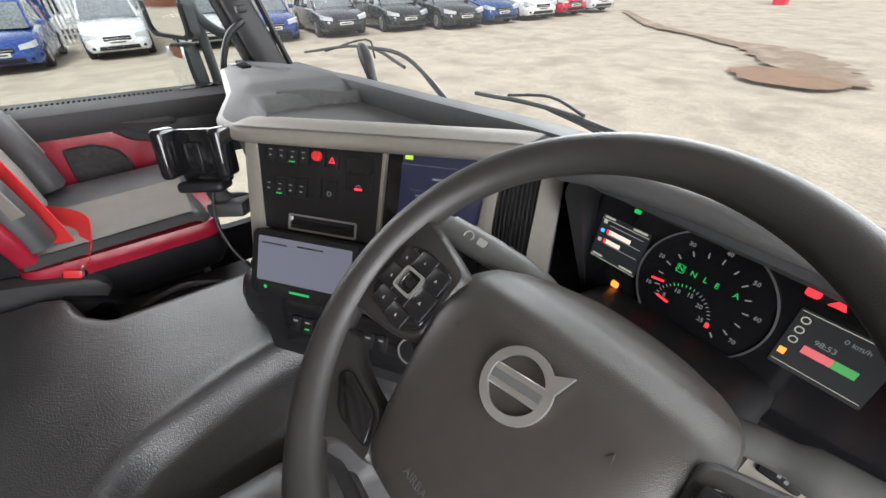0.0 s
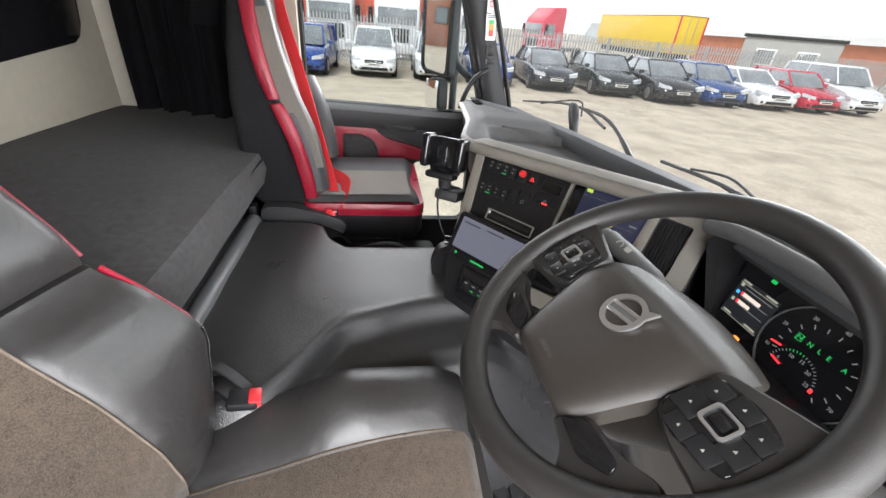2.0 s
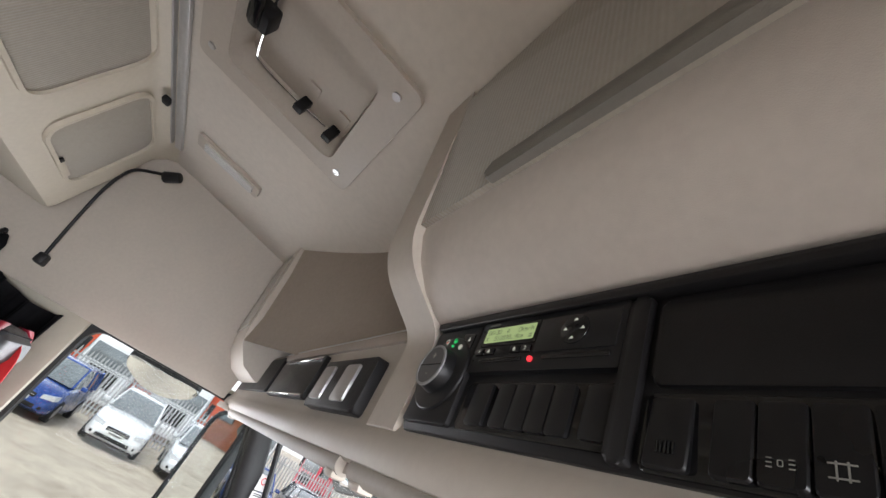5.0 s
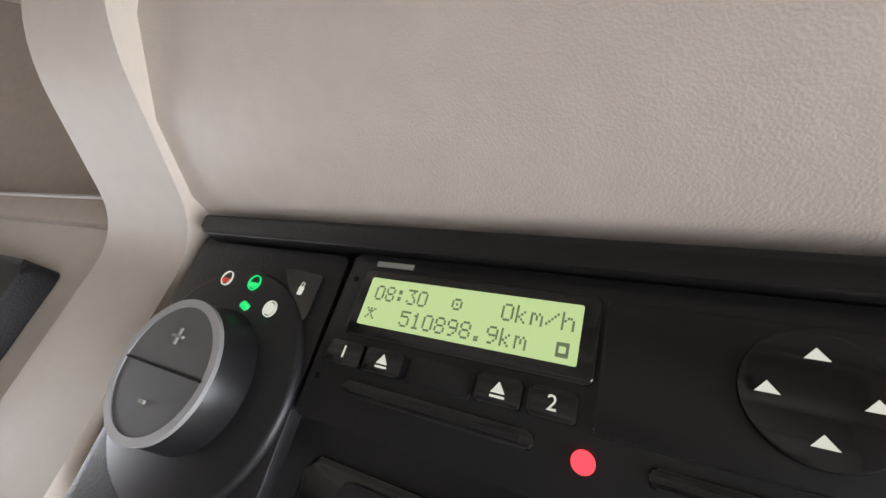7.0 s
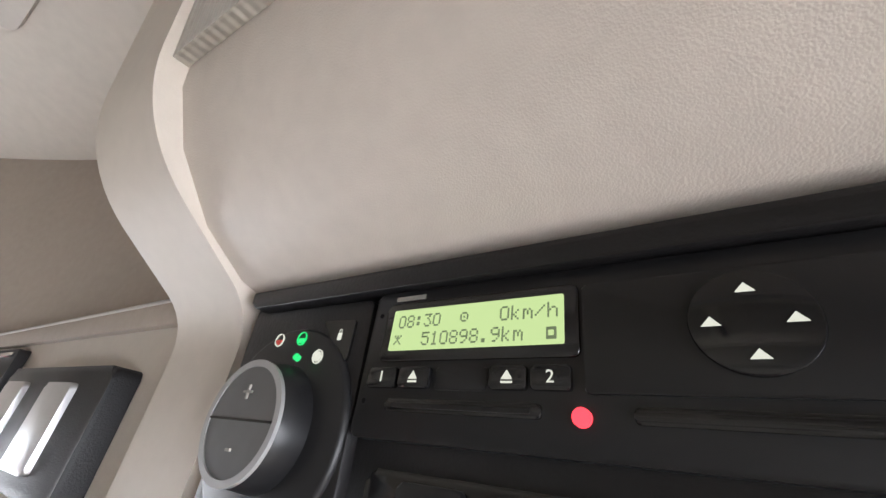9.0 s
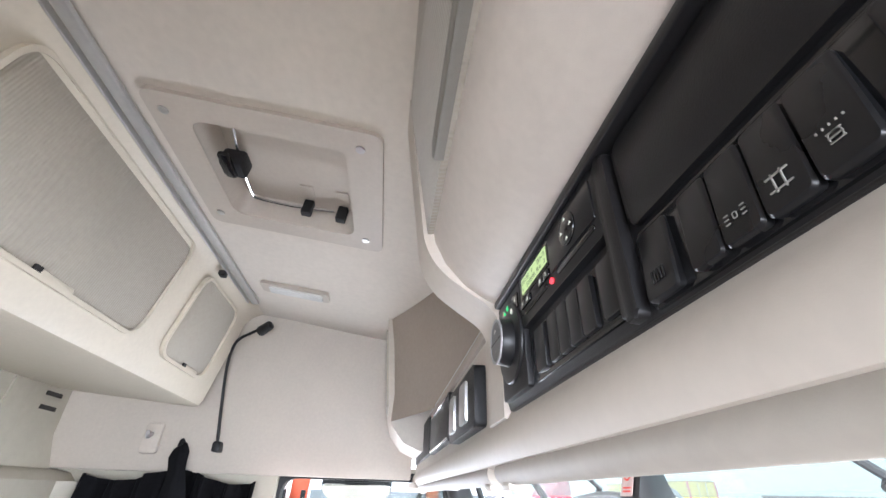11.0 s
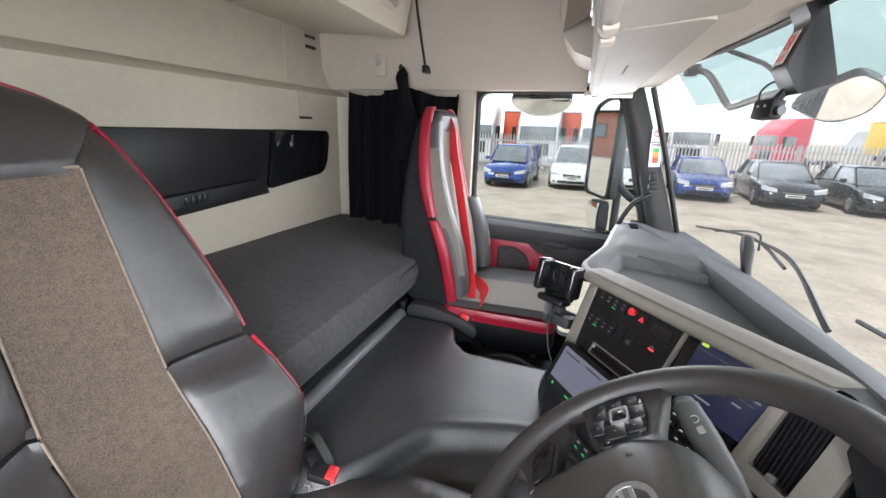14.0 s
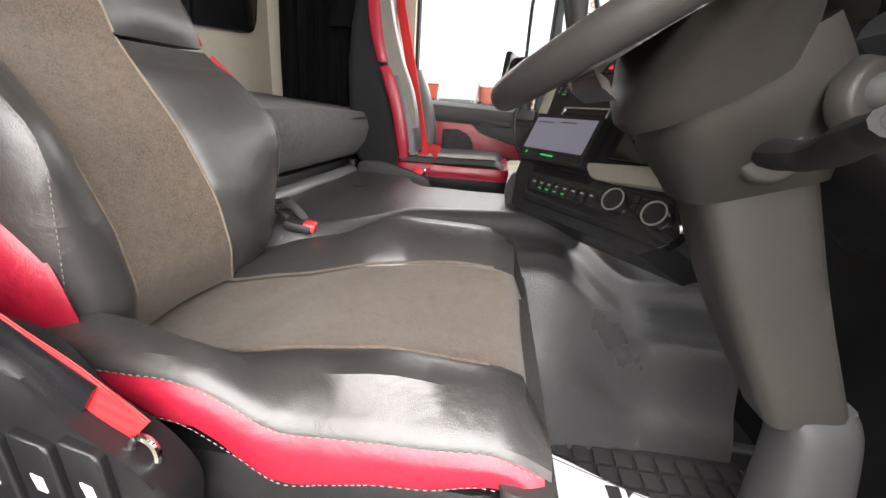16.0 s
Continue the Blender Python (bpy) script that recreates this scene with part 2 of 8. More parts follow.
def thing(name, loc=(0, 0, 0), label="", category="", group="", kind=""):
    ob = new(name)
    ob.empty_display_size = 0.05
    ob.location = loc
    HOME[ob] = Vector(loc)
    return tagged(ob, label, category, group, kind)


def part(name, bm, material, parent=None, label="", smooth=True, kind="", category=""):
    """Links a bmesh, drawn in world metres, as one mesh under a thing or under a part."""
    home = HOME[parent] if parent is not None else Vector((0, 0, 0))
    if home.length:
        bmesh.ops.translate(bm, verts=bm.verts, vec=-home)
    me = bpy.data.meshes.new(name)
    bmesh.ops.recalc_face_normals(bm, faces=bm.faces)
    bm.to_mesh(me)
    bm.free()
    for p in me.polygons:
        p.use_smooth = smooth
    if smooth:
        me.set_sharp_from_angle(angle=radians(38))
    me.materials.append(material)
    ob = new(name, me)
    if parent is not None:
        ob.parent = parent
        HOME[ob] = home
    else:
        HOME[ob] = Vector((0, 0, 0))
    return tagged(ob, label, category, "", kind)


def fr(o, u, v):
    """Matrix of a frame with origin o, x along u, y along v."""
    u, v = Vector(u).normalized(), Vector(v).normalized()
    w = u.cross(v).normalized()
    v = w.cross(u)
    m = Matrix((u, v, w)).transposed().to_4x4()
    m.translation = o
    return m


def bx(bm, x0, x1, y0, y1, z0, z1, bevel=0.0, seg=2, m=None):
    t = bmesh.new()
    bmesh.ops.create_cube(t, size=1)
    for v in t.verts:
        v.co = Vector(((x0 + x1) / 2 + v.co.x * (x1 - x0), (y0 + y1) / 2 + v.co.y * (y1 - y0), (z0 + z1) / 2 + v.co.z * (z1 - z0)))
    if bevel:
        bmesh.ops.bevel(t, geom=list(t.edges), offset=bevel, segments=seg, profile=0.5, affect="EDGES", clamp_overlap=True)
    join(bm, t, m)
    return bm


def join(bm, t, m=None):
    if m is not None:
        bmesh.ops.transform(t, matrix=m, verts=t.verts)
    me = bpy.data.meshes.new("tmp")
    t.to_mesh(me)
    t.free()
    bm.from_mesh(me)
    bpy.data.meshes.remove(me)


def box(x0, x1, y0, y1, z0, z1, bevel=0.0, seg=2, m=None):
    return bx(bmesh.new(), x0, x1, y0, y1, z0, z1, bevel, seg, m)


def rpoly(pts, r=0.0, n=4):
    """A 2D outline with its corners rounded by r (one radius or one per corner)."""
    out = []
    k = len(pts)
    for i in range(k):
        p, a, b = Vector(pts[i]), Vector(pts[i - 1]), Vector(pts[(i + 1) % k])
        ri = r[i] if isinstance(r, (list, tuple)) else r
        da, db = (a - p), (b - p)
        ri = min(ri, da.length * 0.49, db.length * 0.49)
        if ri < 1e-6:
            out.append(p)
            continue
        pa, pb = p + da.normalized() * ri, p + db.normalized() * ri
        for j in range(n + 1):
            t = j / n
            out.append((1 - t) ** 2 * pa + 2 * t * (1 - t) * p + t * t * pb)
    return out


def prism(bm, pts, z0, z1, m=None, bevel=0.0, seg=2):
    """A 2D outline raised from z0 to z1 of the frame m."""
    t = bmesh.new()
    lo = [t.verts.new((p[0], p[1], z0)) for p in pts]
    hi = [t.verts.new((p[0], p[1], z1)) for p in pts]
    k = len(pts)
    t.faces.new(lo[::-1])
    top = t.faces.new(hi)
    for i in range(k):
        t.faces.new((lo[i], lo[(i + 1) % k], hi[(i + 1) % k], hi[i]))
    if bevel:
        bmesh.ops.bevel(t, geom=list(top.edges), offset=bevel, segments=seg, profile=0.5, affect="EDGES", clamp_overlap=True)
    join(bm, t, m)
    return bm


def rect(x0, x1, y0, y1):
    return [(x0, y0), (x1, y0), (x1, y1), (x0, y1)]


def plate(x0, x1, y0, y1, z0, z1, r=0.004, m=None, bevel=0.0, n=4):
    return prism(bmesh.new(), rpoly(rect(x0, x1, y0, y1), r, n), z0, z1, m, bevel)


def frame_ring(outer, inner, z0, z1, m=None):
    """A flat ring between two outlines with the same number of points."""
    t = bmesh.new()
    k = len(outer)
    a = [[t.verts.new((p[0], p[1], z)) for p in o] for o in (outer, inner) for z in (z0, z1)]
    o0, o1, i0, i1 = a
    for i in range(k):
        j = (i + 1) % k
        t.faces.new((o0[i], o0[j], o1[j], o1[i]))
        t.faces.new((i0[j], i0[i], i1[i], i1[j]))
        t.faces.new((o1[i], o1[j], i1[j], i1[i]))
        t.faces.new((o0[j], o0[i], i0[i], i0[j]))
    bm = bmesh.new()
    join(bm, t, m)
    return bm


def loft(rings, closed=True, cap=True, bm=None, m=None):
    """A skin over rings of points."""
    t = bmesh.new()
    vs = [[t.verts.new(p) for p in r] for r in rings]
    k = len(rings[0])
    for a, b in zip(vs, vs[1:]):
        for i in range(k if closed else k - 1):
            j = (i + 1) % k
            t.faces.new((a[i], a[j], b[j], b[i]))
    if cap and closed:
        t.faces.new(vs[0][::-1])
        t.faces.new(vs[-1])
    bm = bmesh.new() if bm is None else bm
    join(bm, t, m)
    return bm


def curve(pts, n=8):
    """A smooth line through points."""
    p = [Vector(q) for q in pts]
    if len(p) < 3:
        return p
    p = [2 * p[0] - p[1]] + p + [2 * p[-1] - p[-2]]
    out = []
    for i in range(1, len(p) - 2):
        a, b, c, d = p[i - 1:i + 3]
        for j in range(n):
            t = j / n
            out.append(0.5 * (2 * b + (c - a) * t + (2 * a - 5 * b + 4 * c - d) * t * t + (3 * b - a - 3 * c + d) * t ** 3))
    out.append(p[-2])
    return out


def tube(pts, r, n=10, smooth=0, bm=None, flat=1.0):
    """A pipe along points; r is one radius or one per point."""
    p = curve(pts, smooth) if smooth else [Vector(q) for q in pts]
    rings = []
    up = Vector((0, 0, 1))
    side = None
    for i, q in enumerate(p):
        d = (p[min(i + 1, len(p) - 1)] - p[max(i - 1, 0)]).normalized()
        if side is None:
            side = d.cross(up if abs(d.z) < 0.9 else Vector((1, 0, 0))).normalized()
        side = (side - d * side.dot(d)).normalized()
        oth = d.cross(side)
        ri = r if not isinstance(r, (list, tuple)) else r[round(i * (len(r) - 1) / max(1, len(p) - 1))]
        rings.append([q + ri * (math.cos(a) * side + flat * math.sin(a) * oth) for a in [2 * math.pi * k / n for k in range(n)]])
    return loft(rings, bm=bm)


def ribbon(pts, w, t, side, smooth=8, bm=None):
    """A flat strap along points, w wide along side and t thick."""
    p = curve(pts, smooth)
    s = Vector(side).normalized()
    rings = []
    for i, q in enumerate(p):
        d = (p[min(i + 1, len(p) - 1)] - p[max(i - 1, 0)]).normalized()
        ss = (s - d * s.dot(d)).normalized()
        nn = d.cross(ss)
        rings.append([q + ss * w / 2 + nn * t / 2, q - ss * w / 2 + nn * t / 2, q - ss * w / 2 - nn * t / 2, q + ss * w / 2 - nn * t / 2])
    return loft(rings, bm=bm)


def cyl(bm, c, axis, r, h, n=24, r2=None, bevel=0.0):
    t = bmesh.new()
    bmesh.ops.create_cone(t, cap_ends=True, segments=n, radius1=r, radius2=r if r2 is None else r2, depth=h)
    if bevel:
        caps = [e for f in t.faces if len(f.verts) > 4 for e in f.edges]
        bmesh.ops.bevel(t, geom=caps, offset=bevel, segments=2, profile=0.5, affect="EDGES")
    m = Vector(axis).normalized().to_track_quat("Z", "Y").to_matrix().to_4x4()
    m.translation = Vector(c) + Vector(axis).normalized() * h / 2
    join(bm, t, m)
    return bm


def ring(c, axis, r, w, h, n=40, bm=None):
    """A flat ring, w wide, h high."""
    m = Vector(axis).normalized().to_track_quat("Z", "Y").to_matrix().to_4x4()
    m.translation = c
    o = [(r * math.cos(2 * math.pi * i / n), r * math.sin(2 * math.pi * i / n)) for i in range(n)]
    i_ = [((r - w) * math.cos(2 * math.pi * i / n), (r - w) * math.sin(2 * math.pi * i / n)) for i in range(n)]
    return frame_ring(o, i_, 0, h, m)


def text(s, size, m, deep=0.0004):
    """Letters in the built-in font as a bmesh, centred on the frame m."""
    cu = bpy.data.curves.new("letters", "FONT")
    cu.body, cu.size, cu.extrude, cu.align_x, cu.align_y, cu.resolution_u = s, size, deep, "CENTER", "CENTER", 2
    ob = bpy.data.objects.new("letters", cu)
    scene.collection.objects.link(ob)
    me = bpy.data.meshes.new_from_object(ob.evaluated_get(bpy.context.evaluated_depsgraph_get()))
    bm = bmesh.new()
    bm.from_mesh(me)
    bmesh.ops.transform(bm, matrix=m, verts=bm.verts)
    bpy.data.objects.remove(ob)
    bpy.data.curves.remove(cu)
    bpy.data.meshes.remove(me)
    return bm


def rr(cx, cy, w, h, r, n=5):
    """Rounded rectangle outline."""
    return [(cx + p[0], cy + p[1]) for p in rpoly(rect(-w / 2, w / 2, -h / 2, h / 2), r, n)]


def grid_sheet(f, nu, nv, bm=None):
    """A surface f(u, v) over the unit square."""
    t = bmesh.new()
    g = [[t.verts.new(f(i / nu, j / nv)) for j in range(nv + 1)] for i in range(nu + 1)]
    for i in range(nu):
        for j in range(nv):
            t.faces.new((g[i][j], g[i + 1][j], g[i + 1][j + 1], g[i][j + 1]))
    bm = bmesh.new() if bm is None else bm
    join(bm, t)
    return bm


def thicken(bm, d):
    bmesh.ops.recalc_face_normals(bm, faces=bm.faces)
    bmesh.ops.solidify(bm, geom=list(bm.faces), thickness=d)
    return bm


def lerp(table, t):
    """Value at t in a table of (t, value)."""
    if t <= table[0][0]:
        return table[0][1]
    for (a, va), (b, vb) in zip(table, table[1:]):
        if t <= b:
            k = (t - a) / (b - a)
            k = k * k * (3 - 2 * k)
            return va + (vb - va) * k
    return table[-1][1]



def _spline(rows, n):
    r = [np.array(q, float) for q in rows]
    r = [2 * r[0] - r[1]] + r + [2 * r[-1] - r[-2]]
    out = []
    for i in range(1, len(r) - 2):
        a, b, c, d = r[i - 1:i + 3]
        for j in range(n):
            t = j / n
            out.append(0.5 * (2 * b + (c - a) * t + (2 * a - 5 * b + 4 * c - d) * t * t + (3 * b - a - 3 * c + d) * t ** 3))
    out.append(r[-2])
    return out


# ---------------------------------------------------------------- cab shell
def structure(name, bm, material, label="", smooth=True):
    return part(name, bm, material, None, label, smooth, "structure")


XZ = Matrix(((1, 0, 0, 0), (0, 0, -1, 0), (0, 1, 0, 0), (0, 0, 0, 1)))   # outline (x, z), raised towards -y
YZ = Matrix(((0, 0, 1, 0), (1, 0, 0, 0), (0, 1, 0, 0), (0, 0, 0, 1)))    # outline (y, z), raised towards +x

structure("floor", box(-1.06, 1.24, -1.3, 0.9, -0.10, -0.02), RUBBER, "black rubber cab floor")
structure("wall_firewall", box(-1.06, 1.24, 0.70, 0.76, -0.02, 0.62), BLACK, "dark bulkhead under the dashboard")

# back wall: lower panel, shelf ledge, upper panel
bw = prism(bmesh.new(), [(-1.16, 0.0), (-1.16, 1.345), (-1.185, 1.37), (-1.235, 1.38), (-1.235, 1.66), (-1.30, 1.70), (-1.40, 1.70), (-1.40, 0.0)], -1.10, 1.26, YZ)
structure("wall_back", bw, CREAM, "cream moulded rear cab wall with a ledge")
# left wall above the door, leaning inwards, and the plain wall behind the curtain
lw = prism(bmesh.new(), [(-1.00, 1.385), (-0.955, 1.385), (-0.945, 1.40), (-0.90, 1.48), (-0.872, 1.86), (-0.82, 1.93), (-0.82, 2.0), (-1.10, 2.0), (-1.10, 1.385)], -0.02, 1.30, XZ)
structure("wall_left_upper", lw, BEIGE, "beige vinyl side wall above the passenger door")
structure("trim_wall_seam", box(-0.878, -0.870, -0.76, -0.12, 1.868, 1.873), BROWN, "thin seam in the side wall")
lw2 = prism(bmesh.new(), rpoly([(-1.30, 0.0), (-0.475, 0.0), (-0.475, 1.392), (-1.30, 1.392)], 0.0), -1.10, -1.00, YZ)
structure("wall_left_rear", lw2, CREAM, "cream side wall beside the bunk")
corner = loft([[(-1.00, -1.095, z), (-0.965, -1.10, z), (-0.925, -1.12, z), (-0.90, -1.165, z), (-1.0, -1.165, z)] for z in (0.0, 1.345)])
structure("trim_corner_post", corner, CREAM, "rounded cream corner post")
rw = prism(bmesh.new(), [(-1.30, 0.0), (-0.52, 0.0), (-0.52, 1.40), (0.50, 1.40), (0.50, 0.0), (0.80, 0.0), (0.80, 2.0), (-1.30, 2.0)], 1.24, 1.30, YZ)
structure("wall_right", rw, BEIGE, "driver side cab wall with an open doorway")

# ceiling with the hatch opening
CEIL = fr((0.08, -0.38, 1.915), (1, 0, 0), (0, 0.43, -0.052))
HATCH = fr((0.083, -0.362, 1.913), (1, 0, 0), (0, 0.43, -0.052))
hole = rpoly(rect(-0.165, 0.165, -0.165, 0.185), 0.05, 5)
outer = rpoly(rect(-1.02, 1.18, -0.36, 0.62), 0.001, 5)
structure("ceiling", frame_ring(outer, hole, 0.0, 0.03, CEIL), HEADLINER, "cream fabric cab headliner", False)
structure("roof", box(-1.1, 1.3, -1.4, 0.7, 2.06, 2.10), BLACK, "roof skin above the headliner")

# windscreen, its header and its base
def ws(u, v):
    x = -1.06 + 2.28 * u
    bow = (2 * u - 1) ** 2
    return Vector((x, 0.60 - 0.20 * v - (0.09 + 0.10 * v) * bow, 0.79 + 0.67 * v))


screen = thing("windscreen", (0.08, 0.6, 0.79), "clear curved windscreen of the cab", "windscreen", kind="structure")
g = part("pane", grid_sheet(ws, 24, 10), HAZY, screen)
g.visible_shadow = False
# A pillar on the passenger side
ap = []
for k in range(9):
    t = k / 8
    c = Vector((-1.035 + 0.005 * t, 0.415 - 0.205 * t - 0.02 * t * t, 0.76 + 0.66 * t))
    w = 0.062 - 0.012 * t
    ap.append([c + Vector((p[0], p[1], 0)) for p in rpoly([(-0.06, -w), (0.035, -w * 0.8), (0.05, -w * 0.2), (0.035, w), (-0.06, w * 0.9)], 0.014, 3)])
pillar = thing("a_pillar", (-1.03, 0.4, 0.76), "dark grey windscreen pillar with warning stickers", "pillar", kind="structure")
part("pillar_body", loft(ap), DASH, pillar)
part("rubber_seal", tube([(-1.045, 0.375, 0.76), (-1.045, 0.27, 1.10), (-1.045, 0.185, 1.34), (-1.045, 0.13, 1.395)], 0.017, 8, 6), BLACK, pillar, "black rubber door seal")
part("glass_seal", tube([(-1.01, 0.474, 0.80), (-0.985, 0.372, 1.12), (-0.975, 0.275, 1.40)], 0.011, 8, 6), BLACK, pillar, "black glass seal")
PIL = fr((-0.982, 0.325, 1.14), (-0.22, 0.95, 0.05), (0.015, -0.33, 0.944))
st = part("sticker", plate(-0.02, 0.022, 0.048, 0.10, 0.0, 0.001, 0.002, PIL), WHITE, pillar, "white no smoking sticker")
part("symbol", ring(PIL @ Vector((0.001, 0.080, 0.0012)), PIL.to_3x3().col[2], 0.012, 0.003, 0.0006), REDPLASTIC, st)
st = part("sticker", plate(-0.022, 0.024, -0.055, 0.044, 0.0, 0.001, 0.002, PIL), WHITE, pillar, "white sticker with a traffic light strip")
ORANGE = mat("orange_print", (0.75, 0.28, 0.05), 0.6)
GREENP = mat("green_print", (0.08, 0.42, 0.12), 0.6)
REDP = mat("red_print", (0.7, 0.07, 0.05), 0.6)
for c0, c1, mm in ((0.005, 0.022, GREENP), (-0.016, 0.005, ORANGE), (-0.040, -0.016, REDP)):
    part("colour_field", plate(-0.010, 0.014, c0, c1, 0.0012, 0.0018, 0.003, PIL), mm, st)
for j in range(2):
    part("text_bar", plate(-0.016, 0.018, 0.030 + 0.006 * j, 0.033 + 0.006 * j, 0.0012, 0.0016, 0.0005, PIL), PANEL, st)
part("clip", box(-0.016, 0.016, -0.115, -0.075, 0.0, 0.016, 0.006, 2, PIL), BLACK, pillar, "black plastic clip")
part("clip", box(-0.018, 0.018, -0.150, -0.128, 0.0, 0.020, 0.004, 2, PIL), BLACK, pillar, "black plastic clip")
handle = thing("grab_handle", (-0.96, 0.30, 0.83), "black curved grab handle beside the windscreen pillar", "handle")
part("grip", tube([(-0.955, 0.22, 0.80), (-0.95, 0.235, 0.86), (-0.955, 0.27, 0.925), (-0.965, 0.31, 0.955), (-0.985, 0.335, 0.965)], 0.011, 10, 6), BLACK, handle)

# passenger door
door = thing("door_1", (-1.04, 0.0, 0.1), "passenger door with red leather insert and black ledge", "door", kind="structure")
win_in = rpoly([(-0.462, 0.775), (0.335, 0.768), (0.165, 1.38), (-0.462, 1.38)], [0.09, 0.03, 0.05, 0.055], 6)
win_out = rpoly([(-0.488, 0.745), (0.38, 0.74), (0.20, 1.41), (-0.488, 1.41)], [0.10, 0.03, 0.06, 0.07], 6)
part("window_frame", frame_ring(win_out, win_in, -1.085, -1.035, YZ), BLACK, door, "black rubber window frame")
win_rim = rpoly([(-0.505, 0.73), (0.40, 0.73), (0.22, 1.425), (-0.505, 1.425)], [0.11, 0.03, 0.07, 0.08], 6)
part("frame_trim", frame_ring(win_rim, win_out, -1.08, -1.045, YZ), CREAM, door, "cream frame trim")
pn = part("pane", prism(bmesh.new(), win_out, -1.064, -1.060, YZ), GLASS, door)
pn.visible_shadow = False
ledge = []
for y in (-0.50, -0.3, 0.0, 0.25, 0.42):
    z = 0.785 - 0.03 * (y + 0.5)
    ledge.append([(-1.09, y, z - 0.09), (-1.00, y, z - 0.095), (-0.985, y, z - 0.06), (-0.992, y, z - 0.02), (-1.015, y, z), (-1.055, y, z + 0.004), (-1.09, y, z + 0.004)])
lg = part("ledge", loft(ledge), DASH, door, "dark grey padded ledge")
vent = bmesh.new()
for i in range(34):
    y = -0.40 + i * 0.0135
    bx(vent, -1.046, -1.028, y, y + 0.006, 0.786 - 0.03 * (y + 0.5), 0.789 - 0.03 * (y + 0.5))
part("vent_slots", vent, CURTAIN, lg, "row of black demister slots", kind="stuff")
part("switch_strip", box(-1.050, -1.026, 0.08, 0.20, 0.766, 0.772, 0.002), GLOSS, lg)
lowgl = rpoly([(0.02, 0.20), (0.30, 0.20), (0.30, 0.52), (0.02, 0.52)], 0.04, 4)
panel_out = rpoly([(-0.50, 0.02), (0.46, 0.02), (0.46, 0.72), (-0.50, 0.72)], 0.001, 4)
part("door_card", frame_ring(panel_out, lowgl, -1.075, -1.03, YZ), DASH, door, "dark grey door card")
pl = part("lower_pane", prism(bmesh.new(), lowgl, -1.058, -1.054, YZ), GLASS, door, "clear lower door window")
pl.visible_shadow = False
redo = rpoly([(-0.40, 0.725), (-0.19, 0.70), (-0.12, 0.635), (0.16, 0.565), (0.16, 0.515), (-0.08, 0.545), (-0.15, 0.50), (-0.15, 0.60), (-0.21, 0.65), (-0.32, 0.655), (-0.32, 0.35), (-0.40, 0.35)], 0.02, 3)
part("red_insert", prism(bmesh.new(), redo, -1.03, -1.012, YZ, 0.005), RED, door, "red leather door insert")
part("pocket", prism(bmesh.new(), rpoly([(-0.31, 0.645), (-0.215, 0.64), (-0.16, 0.59), (-0.16, 0.36), (-0.31, 0.36)], 0.02, 3), -1.03, -1.018, YZ, 0.004), BUNK, door, "dark cloth door pocket")
part("arm_pull", prism(bmesh.new(), rpoly([(-0.16, 0.71), (0.20, 0.70), (0.20, 0.585), (-0.02, 0.625), (-0.10, 0.665)], 0.025, 3), -1.03, -0.995, YZ, 0.012), BLACK, door, "black door pull recess")
part("inner_handle", prism(bmesh.new(), rpoly([(-0.13, 0.705), (0.02, 0.70), (0.03, 0.675), (-0.10, 0.672)], 0.01, 3), -0.995, -0.985, YZ, 0.004), DASH, door, "grey inner door handle")

# engine tunnel
RIDGE_Y = (-0.65, -0.43, -0.377, -0.31, -0.272, -0.24, -0.20, -0.15, -0.10, -0.03, 0.07, 0.4)
RIDGE_X = (0.392, 0.390, 0.378, 0.285, 0.210, 0.165, 0.145, 0.130, 0.110, 0.090, 0.076, 0.06)


def tunnel_raw(x, y):
    """Height of the rubber-covered engine tunnel."""
    ridge_x = sum(float(np.interp(y + e, RIDGE_Y, RIDGE_X)) for e in (-0.024, -0.012, 0.0, 0.012, 0.024)) / 5
    left_x = lerp([(-0.40, -0.415), (-0.345, -0.39), (-0.29, -0.27), (-0.25, -0.235), (0.4, -0.235)], y)
    front = lerp([(0.10, 0.0), (0.38, 0.16)], y)
    base = 0.492 - front + 0.012 * math.exp(-((y + 0.60) / 0.03) ** 2)
    d = x - ridge_x
    pocket = lerp([(-0.02, 0.0), (0.004, 0.006), (0.030, 0.040), (0.042, 0.046), (0.105, 0.058), (0.150, 0.085), (0.205, 0.25), (0.285, 0.52)], d)
    e = left_x - x
    side = lerp([(-0.035, 0.0), (0.0, 0.012), (0.02, 0.10), (0.045, 0.48)], e)
    bead = 0.007 * math.exp(-((d + 0.012) / 0.014) ** 2)
    return base + bead - pocket - side


def tunnel_top(x, y):
    """The same form with its folds rounded, as thick rubber lies."""
    total = 0.0
    for a, b, w in ((0, 0, 2), (0.007, 0, 1), (-0.007, 0, 1), (0, 0.007, 1), (0, -0.007, 1), (0.013, 0.006, 1), (-0.013, -0.006, 1), (0.006, -0.013, 1), (-0.006, 0.013, 1)):
        total += w * tunnel_raw(x + a, y + b)
    return max(0.0, total / 10 + 0.003 * noise.noise((x * 7, y * 7, 3)))


tn = grid_sheet(lambda u, v: Vector((-0.50 + 1.08 * u, -0.64 + 1.22 * v, tunnel_top(-0.50 + 1.08 * u, -0.64 + 1.22 * v))), 170, 165)
tun = part("engine_tunnel", tn, RUBBER, None, "moulded black rubber engine tunnel between the seats", True, "", "engine tunnel")
strip = tube([(x, -0.578, 0.488) for x in (-0.40, -0.2, 0.0, 0.25, 0.5)], 0.026, 14)
part("rear_bead", strip, STRIP, tun, "smooth grey edge strip")

